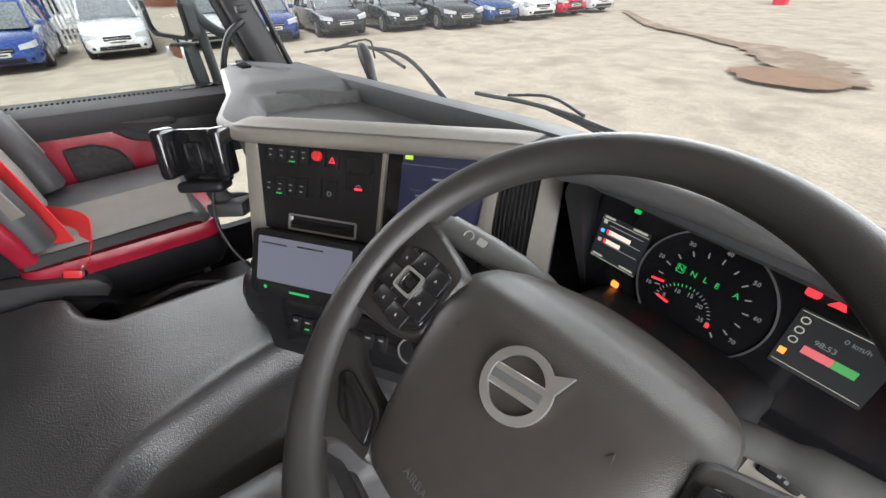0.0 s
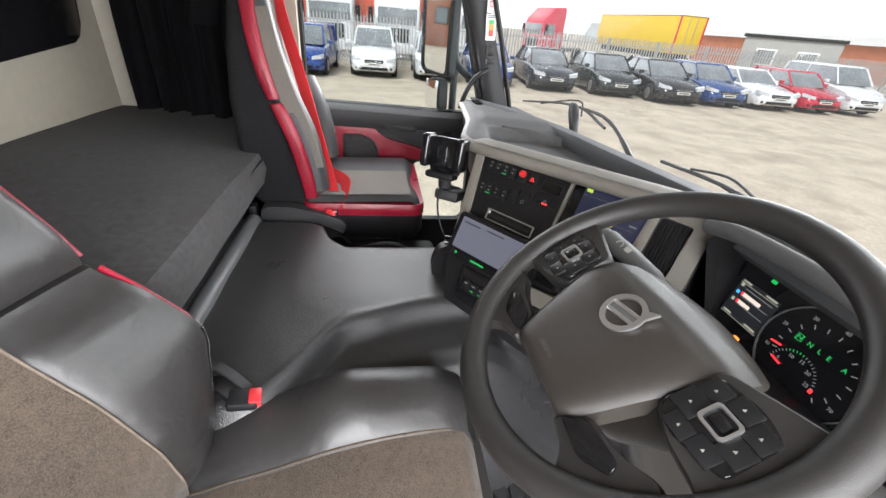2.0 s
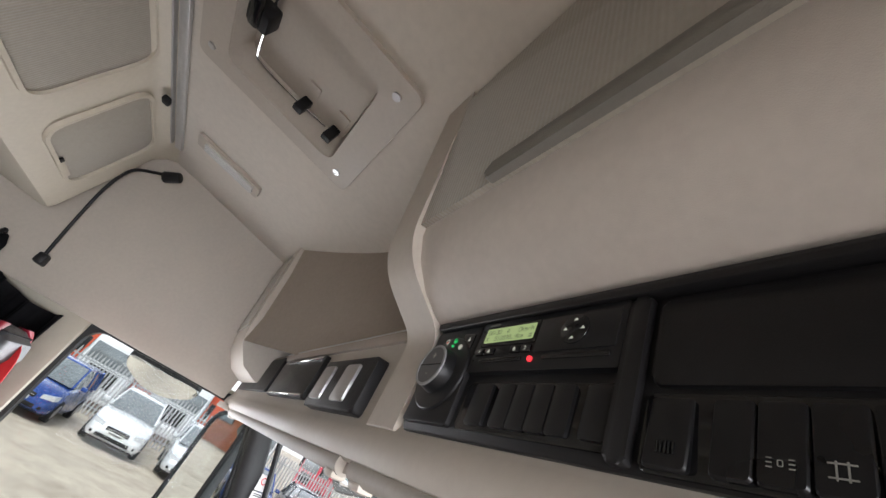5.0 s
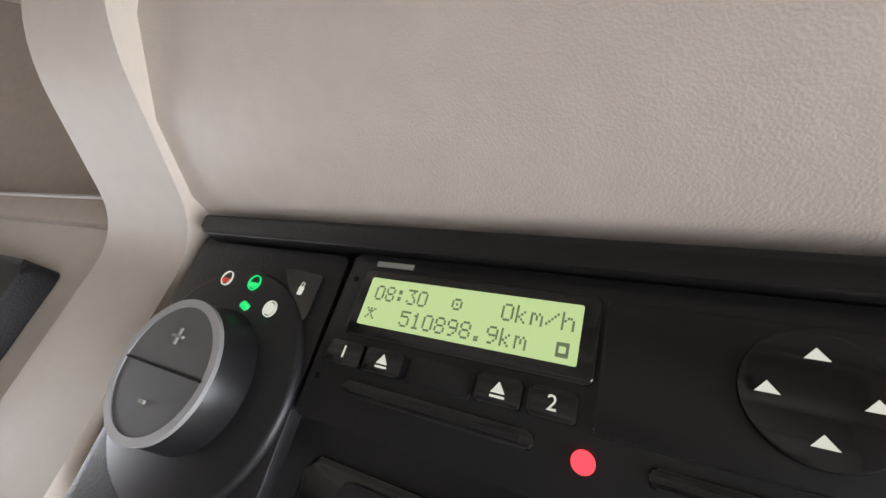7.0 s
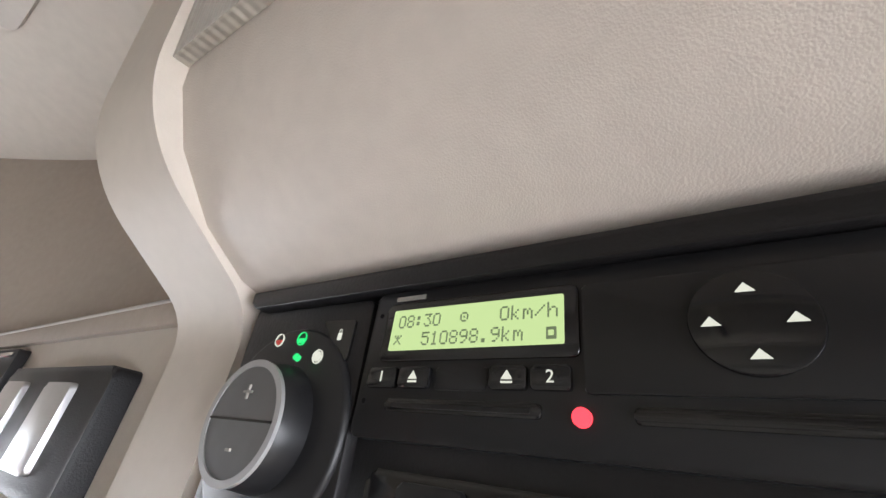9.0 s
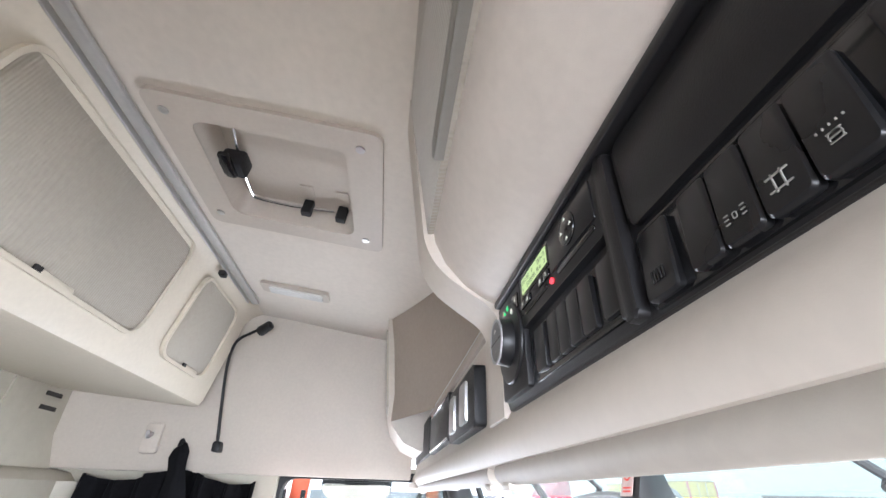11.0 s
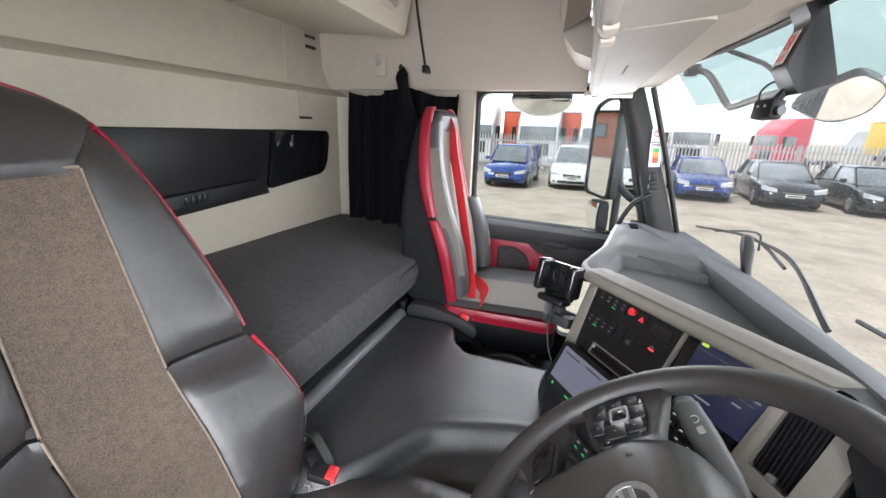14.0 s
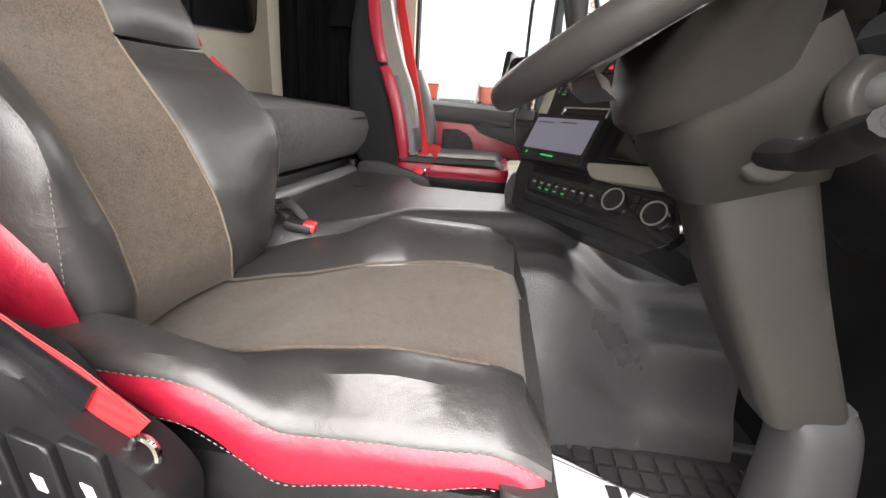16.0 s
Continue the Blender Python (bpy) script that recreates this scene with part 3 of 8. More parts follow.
# bunk
def bunk_top(u, v):
    x, y = -1.0 + 2.22 * u, -1.17 + 0.62 * v
    return x, y, 0.70 + 0.05 * (1 - v) + 0.012 * math.sin(3.1 * u) + 0.006 * noise.noise((x * 3, y * 4, 0))


rings = []
for i in range(29):
    u = i / 28
    x = -1.0 + 2.22 * u
    top = [(x, y, z) for x, y, z in (bunk_top(u, j / 10) for j in range(11))]
    e = 0.006 * noise.noise((x * 4, 7, 1))
    edge = [(x, -0.538 + e, 0.685), (x, -0.530 + e, 0.655), (x, -0.546 + e, 0.60), (x, -0.583, 0.555), (x, -0.62, 0.535), (x, -1.17, 0.53)]
    rings.append(top + edge)
bunk = thing("bunk", (0.1, -0.85, 0.53), "black fabric bunk mattress across the rear of the cab", "bunk")
part("mattress", loft(rings), BUNK, bunk)
part("base_board", box(-1.0, 1.22, -1.16, -0.612, 0.05, 0.528, 0.008), BLACK, bunk, "black bunk base")
part("edge_piping", tube([(-1.0 + 0.25 * i, -0.544 + 0.003 * math.sin(i), 0.687 + 0.004 * math.sin(i * 1.7)) for i in range(9)], 0.004, 6, 6), BLACK, bunk)
part("hinge", box(-0.47, -0.43, -0.60, -0.575, 0.47, 0.53, 0.005), BLACK, bunk, "black hinge bracket")

# dark storage panel on the back wall
cub = thing("storage_panel", (-0.2, -1.16, 0.96), "long dark grey storage panel on the rear wall", "storage panel")
BK = Matrix(((1, 0, 0, 0), (0, 0, 1, -1.16), (0, 1, 0, 0), (0, 0, 0, 1)))
part("control_panel", prism(bmesh.new(), rpoly([(-0.345, 0.955), (0.85, 0.90), (0.85, 1.19), (-0.395, 1.185)], 0.012, 3), 0.0, 0.022, BK, 0.004), PANEL, cub)
bx_ = part("storage_box", prism(bmesh.new(), rpoly([(-0.35, 0.958), (-0.40, 1.186), (-0.775, 1.182), (-0.735, 0.992)], [0.012, 0.012, 0.03, 0.05], 4), 0.0, 0.035, BK, 0.008), GLOSS, cub, "dark rounded storage box")
part("latch", box(-0.505, -0.495, 1.115, 1.165, 0.035, 0.042, 0.002, 2, BK), CHROME, bx_, "small chrome latch")
shelf = part("lower_ledge", prism(bmesh.new(), rpoly([(-0.33, 0.945), (0.85, 0.885), (0.85, 0.955), (-0.31, 1.005)], 0.008, 3), 0.0, 0.05, BK, 0.008), BLACK, cub, "black control ledge")
for i in range(4):
    part("switch", box(-0.045 + 0.022 * i, -0.027 + 0.022 * i, 0.955 - 0.001 * i, 0.985 - 0.001 * i, 0.05, 0.054, 0.002, 2, BK), KEY, shelf)
slots = thing("air_slots", (-0.80, -1.23, 1.58), "two dark air slots in the rear wall", "vent")
BK2 = Matrix(((1, 0, 0, 0), (0, 0, 1, -1.236), (0, 1, 0, 0), (0, 0, 0, 1)))
for z in (1.548, 1.592):
    part("slot", plate(-0.85, -0.775, z, z + 0.014, 0.0, 0.004, 0.002, BK2), GLOSS, slots)
clip = thing("belt_guide", (-0.58, -1.17, 1.24), "cream moulded strip with a clip on the rear wall", "wall strip")
part("strip", plate(-0.665, -0.60, 1.24, 1.345, 0.0, 0.006, 0.01, BK), CREAM, clip)
part("upper_strip", plate(-0.715, -0.625, 1.39, 1.66, 0.0, 0.006, 0.004, BK2), CREAM, clip)
part("clip_foot", box(-0.67, -0.60, 1.232, 1.242, 0.0, 0.02, 0.003, 2, BK), PANEL, clip, "grey clip")

# rear overhead lockers
lock = thing("rear_locker", (0.1, -0.95, 1.59), "cream overhead locker unit with ribbed fabric doors", "locker")
LF = fr((0.0, -0.752, 1.592), (1, 0, 0), (0, 0.075, 0.335)) @ Matrix.Diagonal((1, 1, -1, 1))
prof = [(-1.23, 1.62), (-0.775, 1.583), (-0.757, 1.588), (-0.748, 1.606), (-0.682, 1.90), (-0.655, 1.93), (-0.62, 1.945), (-1.23, 1.96)]
part("locker_body", prism(bmesh.new(), prof, -0.815, 1.23, YZ), LOCKER, lock)
part("end_cap", prism(bmesh.new(), rpoly([(-0.80, 1.60), (-0.762, 1.592), (-0.70, 1.885), (-0.80, 1.90)], 0.02, 3), -0.84, -0.815, YZ, 0.01), LOCKER, lock)


def locker_door(name, x0, x1, handle_x, tall=0.285):
    o = rpoly([(x0, 0.058), (x1, 0.058), (x1, 0.058 + tall), (x0, 0.058 + tall)], 0.055, 7)
    i = rpoly([(x0 + 0.009, 0.067), (x1 - 0.009, 0.067), (x1 - 0.009, 0.049 + tall), (x0 + 0.009, 0.049 + tall)], 0.048, 7)
    rim = part(name, frame_ring(o, i, 0.002, 0.014, LF), LOCKER, lock, "cream locker door rim")
    part("fabric", prism(bmesh.new(), i, 0.001, 0.006, LF, 0.002), RIBBED, rim, "ribbed grey beige fabric")
    part("pull", plate(handle_x - 0.045, handle_x + 0.045, 0.062, 0.076, 0.006, 0.012, 0.004, LF, 0.002), LOCKER, rim, "cream pull lip")
    part("pull_latch", plate(handle_x + 0.045, handle_x + 0.062, 0.064, 0.078, 0.008, 0.013, 0.002, LF), PANEL, rim, "dark latch end")


locker_door("locker_door", -0.265, 0.370, 0.03)
locker_door("locker_door", -0.705, -0.385, -0.60, 0.265)
locker_door("locker_door", 0.43, 1.10, 0.75)
part("strap", prism(bmesh.new(), rpoly([(0.435, 0.06), (0.475, 0.05), (0.465, 0.15), (0.415, 0.155)], 0.006, 3), 0.012, 0.030, LF, 0.004), BLACK, lock, "black webbing strap")

rail = thing("curtain_rail", (0.1, -0.61, 1.93), "aluminium curtain rail along the headliner", "rail")
part("track", box(-0.66, 1.2, -0.622, -0.598, 1.922, 1.934, 0.003), ALU, rail)
part("lip", box(-0.66, 1.2, -0.640, -0.634, 1.924, 1.938, 0.002), ALU, rail)
part("end_stop", box(-0.42, -0.39, -0.652, -0.632, 1.905, 1.922, 0.004), BLACK, rail, "black end stop")

# roof hatch
hat = thing("roof_hatch", (0.083, -0.36, 1.91), "beige roof hatch with black latch and wire frame", "roof hatch")
ho = rpoly(rect(-0.205, 0.20, -0.215, 0.225), 0.025, 6)
hi_ = rpoly(rect(-0.15, 0.145, -0.145, 0.155), 0.035, 6)
part("surround", frame_ring(ho, hi_, -0.010, 0.012, HATCH), BEIGE, hat)
t = bmesh.new()
inner2 = rpoly(rect(-0.135, 0.13, -0.13, 0.14), 0.035, 6)
well = loft([[HATCH @ Vector((p[0], p[1], -0.004)) for p in hi_], [HATCH @ Vector((p[0], p[1], 0.05)) for p in inner2]], cap=False)
part("well", well, BEIGE, hat)
lid = part("lid", prism(bmesh.new(), inner2, 0.045, 0.055, HATCH), BEIGE, hat, "plain beige hatch lid")
for sx, sy in ((-1, -1), (1, -1), (1, 1), (-1, 1)):
    c = HATCH @ Vector((sx * 0.158, sy * 0.183, -0.010))
    part("screw", cyl(bmesh.new(), c, -HATCH.to_3x3().col[2], 0.009, 0.003, 14), SILVER, hat)
wire = [HATCH @ Vector(p) for p in ((0.125, -0.085, 0.03), (0.03, -0.095, 0.022), (-0.09, -0.10, 0.02), (-0.112, -0.085, 0.02), (-0.118, 0.0, 0.022), (-0.118, 0.095, 0.03))]
part("wire_frame", tube(wire, 0.0032, 8, 5), CHROME, hat, "bent steel frame rod")
lat = part("latch", box(-0.005, 0.045, -0.125, -0.075, -0.012, 0.03, 0.008, 2, HATCH), BLACK, hat, "black plastic latch")
part("latch_grip", box(0.005, 0.075, -0.112, -0.09, -0.022, -0.008, 0.005, 2, HATCH), GLOSS, lat)
for yy in (0.03, 0.115):
    part("hinge_clip", box(-0.128, -0.108, yy - 0.012, yy + 0.012, 0.005, 0.045, 0.003, 2, HATCH), BLACK, hat, "black hinge clip")
    part("rib", plate(-0.10, -0.055, yy - 0.016, yy + 0.016, 0.041, 0.045, 0.003, HATCH), BEIGE, lid)

lamp = thing("ceiling_lamp", (-0.50, -0.44, 1.94), "clear ribbed ceiling lamp in a beige frame", "lamp")
LM = fr((-0.50, -0.435, 1.918), (1, 0, 0), (0, 0.43, -0.055))
part("bezel", plate(-0.034, 0.034, -0.115, 0.115, -0.008, 0.012, 0.012, LM, 0.004), BEIGE, lamp)
part("lens", plate(-0.022, 0.022, -0.085, 0.095, -0.014, -0.006, 0.008, LM, 0.003), CLEAR, lamp, "clear ribbed lens")

read = thing("reading_lamp", (-0.89, -0.68, 1.46), "black flexible gooseneck reading lamp on the side wall", "lamp")
part("base", box(-0.925, -0.872, -0.695, -0.667, 1.448, 1.482, 0.006), BLACK, read)
part("neck", tube([(-0.885, -0.681, 1.47), (-0.868, -0.70, 1.60), (-0.84, -0.712, 1.74), (-0.80, -0.69, 1.82), (-0.765, -0.63, 1.85), (-0.745, -0.59, 1.86)], 0.0055, 8, 8), BLACK, read)
hd = part("head", cyl(bmesh.new(), (-0.752, -0.60, 1.850), (0.25, 0.45, 0.25), 0.020, 0.055, 20, 0.018, 0.006), BLACK, read)
part("bulb_lens", cyl(bmesh.new(), (-0.738, -0.572, 1.872), (0.5, 0.1, -0.8), 0.013, 0.008, 16), CLEAR, hd)

hook = thing("coat_hook", (-0.89, -0.91, 1.47), "small pale coat hook on the side wall", "hook")
part("plate", box(-0.912, -0.885, -0.94, -0.88, 1.435, 1.535, 0.010), BEIGE, hook)
part("peg", tube([(-0.888, -0.91, 1.50), (-0.862, -0.91, 1.485), (-0.852, -0.91, 1.505)], 0.006, 8, 4), SILVER, hook)

# curtain bunched at the side of the bunk
def curt(u, v):
    y = -1.10 + 0.57 * u
    drop = 1.372 - 0.02 * math.sin(u * 9)
    x = -0.935 + 0.030 * math.sin(u * 38 + 0.8 * math.sin(v * 3)) + 0.012 * math.sin(u * 91)
    return Vector((x + 0.03 * (1 - v), y, 0.72 + (drop - 0.72) * v))


cu = thing("curtain", (-0.95, -0.85, 0.72), "black cloth curtain bunched beside the bunk", "curtain")
part("cloth", thicken(grid_sheet(curt, 110, 14), 0.004), CURTAIN, cu)
fold = []
for k in range(16):
    t = k / 15
    c = Vector((-0.880 + 0.012 * math.sin(t * 6), -0.800 + 0.030 * math.sin(t * 3.2), 1.462 - 0.40 * t))
    r_ = 0.016 + 0.010 * math.sin(min(1, t * 6) * math.pi) + 0.036 * max(0, min(1, (t - 0.12) * 2.0))
    fold.append([c + Vector((math.cos(a) * r_ * 0.6 * (1 + 0.12 * math.sin(5 * a + t * 4)), math.sin(a) * r_ * (1 + 0.22 * math.sin(4 * a + t * 3)), 0.012 * math.sin(a) * (1 - t))) for a in [2 * math.pi * i / 24 for i in range(24)]])
part("gathered_fold", loft(fold), CURTAIN, cu)
part("hook", tube([(-0.905, -0.800, 1.470), (-0.880, -0.800, 1.482), (-0.868, -0.800, 1.462)], 0.006, 8, 5), BLACK, cu, "black plastic curtain hook")

# ---------------------------------------------------------------- front overhead console
con = thing("overhead_console", (0.1, 0.1, 1.40), "beige overhead console above the windscreen", "console")
cprof = [(0.042, 1.538), (0.0415, 1.412), (0.036, 1.402), (0.031, 1.392), (0.031, 1.376), (0.037, 1.366), (0.048, 1.363), (0.058, 1.368), (0.060, 1.385), (0.30, 1.405), (0.32, 1.46), (0.32, 1.90), (0.15, 1.90), (0.15, 1.538)]
part("lower_body", prism(bmesh.new(), cprof, -0.99, 1.24, YZ), BEIGE, con, "beige console body with rolled lower edge")
# right locker with its padded bulge
bulge = [(0.040, 1.530), (0.022, 1.534), (-0.006, 1.552), (-0.032, 1.582), (-0.046, 1.612), (-0.088, 1.872), (-0.10, 1.90), (0.16, 1.90), (0.16, 1.530)]
part("padded_front", prism(bmesh.new(), bulge, 0.355, 1.24, YZ), BEIGE_SOFT, con, "beige padded vinyl front with leather grain")
rib_out = rpoly([(0.034, 1.405), (0.034, 1.520), (-0.056, 1.582), (-0.098, 1.89), (0.16, 1.90), (0.16, 1.40)], [0.002, 0.022, 0.045, 0.002, 0.002, 0.002], 10)
part("rib", prism(bmesh.new(), rib_out, 0.297, 0.366, YZ, 0.007, 4), BEIGE, con, "smooth beige rib")
LF2 = fr((0.0, -0.050, 1.622), (1, 0, 0), (0, -0.040, 0.25))
fo = rpoly(rect(0.355, 1.22, 0.002, 0.245), 0.012, 4)
fd = part("locker_door", prism(bmesh.new(), fo, -0.002, 0.006, LF2, 0.003), RIBBED, con, "ribbed fabric door with pull lip")
part("pull", plate(0.50, 0.95, 0.0, 0.020, 0.004, 0.014, 0.008, LF2, 0.003), TRIM, fd, "grey pull lip")
# left box locker and the open shelf between
lbox = [(0.02, 1.455), (-0.03, 1.475), (-0.072, 1.525), (-0.085, 1.57), (-0.115, 1.89), (0.16, 1.90), (0.16, 1.455)]
part("left_box", prism(bmesh.new(), lbox, -0.93, -0.60, YZ), BEIGE, con, "beige corner locker")
LF3 = fr((0.0, -0.088, 1.585), (1, 0, 0), (0, -0.028, 0.29))
part("corner_door", prism(bmesh.new(), rpoly(rect(-0.90, -0.63, 0.0, 0.27), 0.012, 4), -0.002, 0.005, LF3, 0.003), RIBBED, con, "ribbed fabric corner door")
swoop = []
for k in range(15):
    t = k / 14
    x = -0.60 + 0.90 * t
    y = -0.075 + 0.20 * math.sin(min(1, t * 1.25) * math.pi / 2) - 0.10 * max(0, t - 0.8) / 0.2
    swoop.append([(x, y, 1.535), (x, y + 0.005, 1.62), (x, y - 0.01, 1.78), (x, y - 0.03, 1.90)])
part("shelf_back", loft(swoop, closed=False), BROWN, con, "brown lined back of the open shelf")
part("shelf_floor", box(-0.60, 0.30, 0.036, 0.16, 1.522, 1.5405, 0.003), BROWN, con)
part("shelf_edge", tube([(-0.45, 0.039, 1.5415), (-0.05, 0.040, 1.5415), (0.27, 0.040, 1.5415)], 0.003, 8), SILVER, con, "silver shelf edge")
# small panels left of the rib
OP = Matrix(((1, 0, 0, 0), (0, 0, -1, 0.041), (0, 1, 0, 0), (0, 0, 0, 1)))   # outline (x, z), raised towards the seats
p1 = part("blank_panel", plate(-0.90, -0.42, 1.432, 1.53, 0.0, 0.008, 0.006, OP, 0.002), PANEL, con, "charcoal panel with a small knob")
part("knob", cyl(bmesh.new(), (-0.66, 0.033, 1.475), (0, -1, 0), 0.008, 0.008, 14), GLOSS, p1)
p2 = part("blank_panel", plate(-0.36, -0.03, 1.425, 1.515, 0.0, 0.010, 0.006, OP, 0.002), PANEL, con, "charcoal panel with chrome edge lines")
part("chrome_line", box(-0.345, -0.04, 1.506, 1.511, 0.010, 0.013, 0.001, 1, OP), CHROME, p2)
part("chrome_line", box(-0.345, -0.04, 1.428, 1.432, 0.010, 0.013, 0.001, 1, OP), CHROME, p2)
p3 = part("switch_pod", plate(0.03, 0.255, 1.412, 1.492, 0.0, 0.016, 0.008, OP, 0.004), BLACK, con, "black switch pod with two silver rockers")
for x in (0.05, 0.155):
    part("rocker", plate(x, x + 0.052, 1.424, 1.480, 0.016, 0.020, 0.004, OP, 0.002), SILVER, p3, "silver rocker switch")
# main instrument panel
mp = part("instrument_panel", prism(bmesh.new(), rpoly([(0.380, 1.408), (1.16, 1.408), (1.16, 1.528), (0.370, 1.528)], 0.008, 4), 0.0, 0.006, OP, 0.002), PANEL, con, "charcoal overhead instrument panel")
part("top_lip", prism(bmesh.new(), rpoly([(0.380, 1.5185), (1.16, 1.5185), (1.16, 1.5275), (0.376, 1.5275)], 0.003, 3), 0.004, 0.016, OP, 0.003), PANEL, mp)
part("divider", plate(0.620, 0.634, 1.410, 1.518, 0.004, 0.013, 0.004, OP, 0.004), PANEL, mp)
part("knob_plate", prism(bmesh.new(), rpoly([(0.384, 1.416), (0.462, 1.416), (0.459, 1.517), (0.379, 1.517)], 0.004, 3), 0.005, 0.0115, OP, 0.001), PANEL, mp)
kc = Vector((0.421, 0.0295, 1.4665))
part("collar", cyl(bmesh.new(), kc, (0, -1, 0), 0.0400, 0.003, 48, 0.0388, 0.001), KEY, mp, "collar with lit marks")
kb = part("rotary_knob", cyl(bmesh.new(), kc, (0, -1, 0), 0.0240, 0.0150, 48, 0.0216, 0.002), KEY, mp, "large black rotary knob with silver ring")
part("silver_ring", ring(kc + Vector((0, -0.0147, 0)), (0, -1, 0), 0.0220, 0.0026, 0.0016, 56), RING, kb)
part("face", cyl(bmesh.new(), kc + Vector((0, -0.0148, 0)), (0, -1, 0), 0.0196, 0.001, 40), KNOBFACE, kb)
FK = Matrix.Translation(kc + Vector((0, -0.0160, 0))) @ Matrix(((1, 0, 0, 0), (0, 0, -1, 0), (0, 1, 0, 0), (0, 0, 0, 1)))
part("face_line", box(-0.020, 0.020, -0.0004, 0.0004, 0.0, 0.0003, 0, 1, FK), GLOSS, kb)
part("mark", text("+", 0.011, FK @ Matrix.Translation((0, 0.0092, 0.0004))), ICON, kb)
part("mark", text("-", 0.011, FK @ Matrix.Translation((0, -0.0092, 0.0004))), ICON, kb)
for x, z, mm in ((0.410, 1.501, REDLED), (0.425, 1.501, GREENLED), (0.438, 1.493, CREAMLED)):
    c = Vector((x, 0.0264, z))
    part("mark_ring", ring(c, (0, -1, 0), 0.0029, 0.0004, 0.0005, 24), CREAMLED if mm != GREENLED else GREENLED, mp)
    a0, a1 = (math.pi * 1.0, math.pi * 2.0) if mm != CREAMLED else (0.0, math.pi * 1.98)
    fill = [(x + 0.0021 * math.cos(a0 + (a1 - a0) * k / 15), z + 0.0021 * math.sin(a0 + (a1 - a0) * k / 15)) for k in range(16)]
    part("mark_fill", prism(bmesh.new(), fill, 0.0148, 0.0152, OP), REDP if mm == REDLED else mm, mp)
part("green_spot", cyl(bmesh.new(), (0.4325, 0.022, 1.4910), (0, -1, 0.3), 0.0013, 0.002, 14), GREENLED, kb)
part("side_key", prism(bmesh.new(), rpoly([(0.4335, 1.509), (0.4525, 1.508), (0.4525, 1.4925), (0.4500, 1.4905)], 0.0012, 2), 0.011, 0.0128, OP), GLOSS, mp)
part("key_icon", frame_ring(rr(0.4455, 1.503, 0.0015, 0.0032, 0.0008), rr(0.4455, 1.503, 0.0011, 0.0028, 0.0006), 0.0126, 0.0130, OP), CREAMLED, mp)
part("key_icon_fill", plate(0.4444, 0.4466, 1.5000, 1.5030, 0.0126, 0.0130, 0.0004, OP), CREAMLED, mp)

# tachograph
tac = part("tachograph", plate(0.4625, 0.6190, 1.466, 1.5175, 0.004, 0.0125, 0.002, OP, 0.001), KEY, con, "black digital tachograph with green display")
part("maker_bar", plate(0.472, 0.4856, 1.5137, 1.5155, 0.0125, 0.0128, 0.0003, OP), ICON, tac)
part("display_bezel", plate(0.4695, 0.5405, 1.4908, 1.5122, 0.0125, 0.0135, 0.002, OP, 0.0006), GLOSS, tac)
lc = part("display", plate(0.4735, 0.5365, 1.4944, 1.5093, 0.0132, 0.0141, 0.0006, OP), LCD, tac, "yellow green liquid crystal display")
GLYPH = {"0": "01110 10001 10001 10001 10001 10001 01110", "1": "00100 01100 00100 00100 00100 00100 01110", "3": "11111 00010 00100 00010 00001 10001 01110", "5": "11111 10000 11110 00001 00001 10001 01110",
         "8": "01110 10001 10001 01110 10001 10001 01110", "9": "01110 10001 10001 01111 00001 00010 01100", ":": "00000 01100 01100 00000 01100 01100 00000", ".": "00000 00000 00000 00000 00000 01100 01100",
         "k": "10000 10000 10010 10100 11000 10100 10010", "m": "00000 00000 11010 10101 10101 10001 10001", "h": "10000 10000 10110 11001 10001 10001 10001", "/": "00000 00001 00010 00100 01000 10000 00000",
         "o": "00000 01110 10001 10101 10001 01110 00000", "x": "00000 10101 01110 00100 01010 10001 00000"}
for word, x, z, pitch in (("08:30", 0.4765, 1.5023, 0.0037), ("0km/h", 0.5166, 1.5023, 0.0038), ("510898.9km", 0.4876, 1.4957, 0.00375), ("o", 0.5022, 1.5023, 0.0037), ("x", 0.4756, 1.4957, 0.0037)):
    for i, ch in enumerate(word):
        dots = bmesh.new()
        for r, bits in enumerate(GLYPH[ch].split()):
            for c, on in enumerate(bits):
                if on == "1":
                    bx(dots, x + pitch * (i + c / 6), x + pitch * (i + (c + 0.86) / 6), z + 0.00068 * (6 - r), z + 0.00068 * (6.86 - r), 0.0141, 0.0143, 0, 1, OP)
        part("figure", dots, LCDINK, lc, kind="stuff")
part("reading_box", plate(0.5315, 0.5345, 1.4957, 1.4993, 0.0142, 0.0144, 0.0002, OP), LCDINK, lc)
part("reading_dot", plate(0.5322, 0.5338, 1.4967, 1.4983, 0.0143, 0.0146, 0.0002, OP), LCD, lc)
for x0, x1, s_ in ((0.4672, 0.4795, "1"), (0.4808, 0.4930, "^"), (0.5145, 0.5258, "^"), (0.5272, 0.5382, "2")):
    k = part("key", plate(x0, x1, 1.4818, 1.4885, 0.012, 0.0145, 0.001, OP, 0.0006), GLOSS, tac)
    cx = (x0 + x1) / 2
    if s_ == "^":
        part("eject_mark", prism(bmesh.new(), [(cx - 0.0018, 1.4845), (cx + 0.0018, 1.4845), (cx, 1.4872)], 0.0146, 0.0148, OP), CREAMLED, k)
        part("eject_bar", plate(cx - 0.0018, cx + 0.0018, 1.4834, 1.4840, 0.0146, 0.0148, 0.0001, OP), CREAMLED, k)
    else:
        part("digit", text(s_, 0.0050, OP @ Matrix.Translation((cx, 1.4852, 0.0146)), 0.0001), CREAMLED, k)
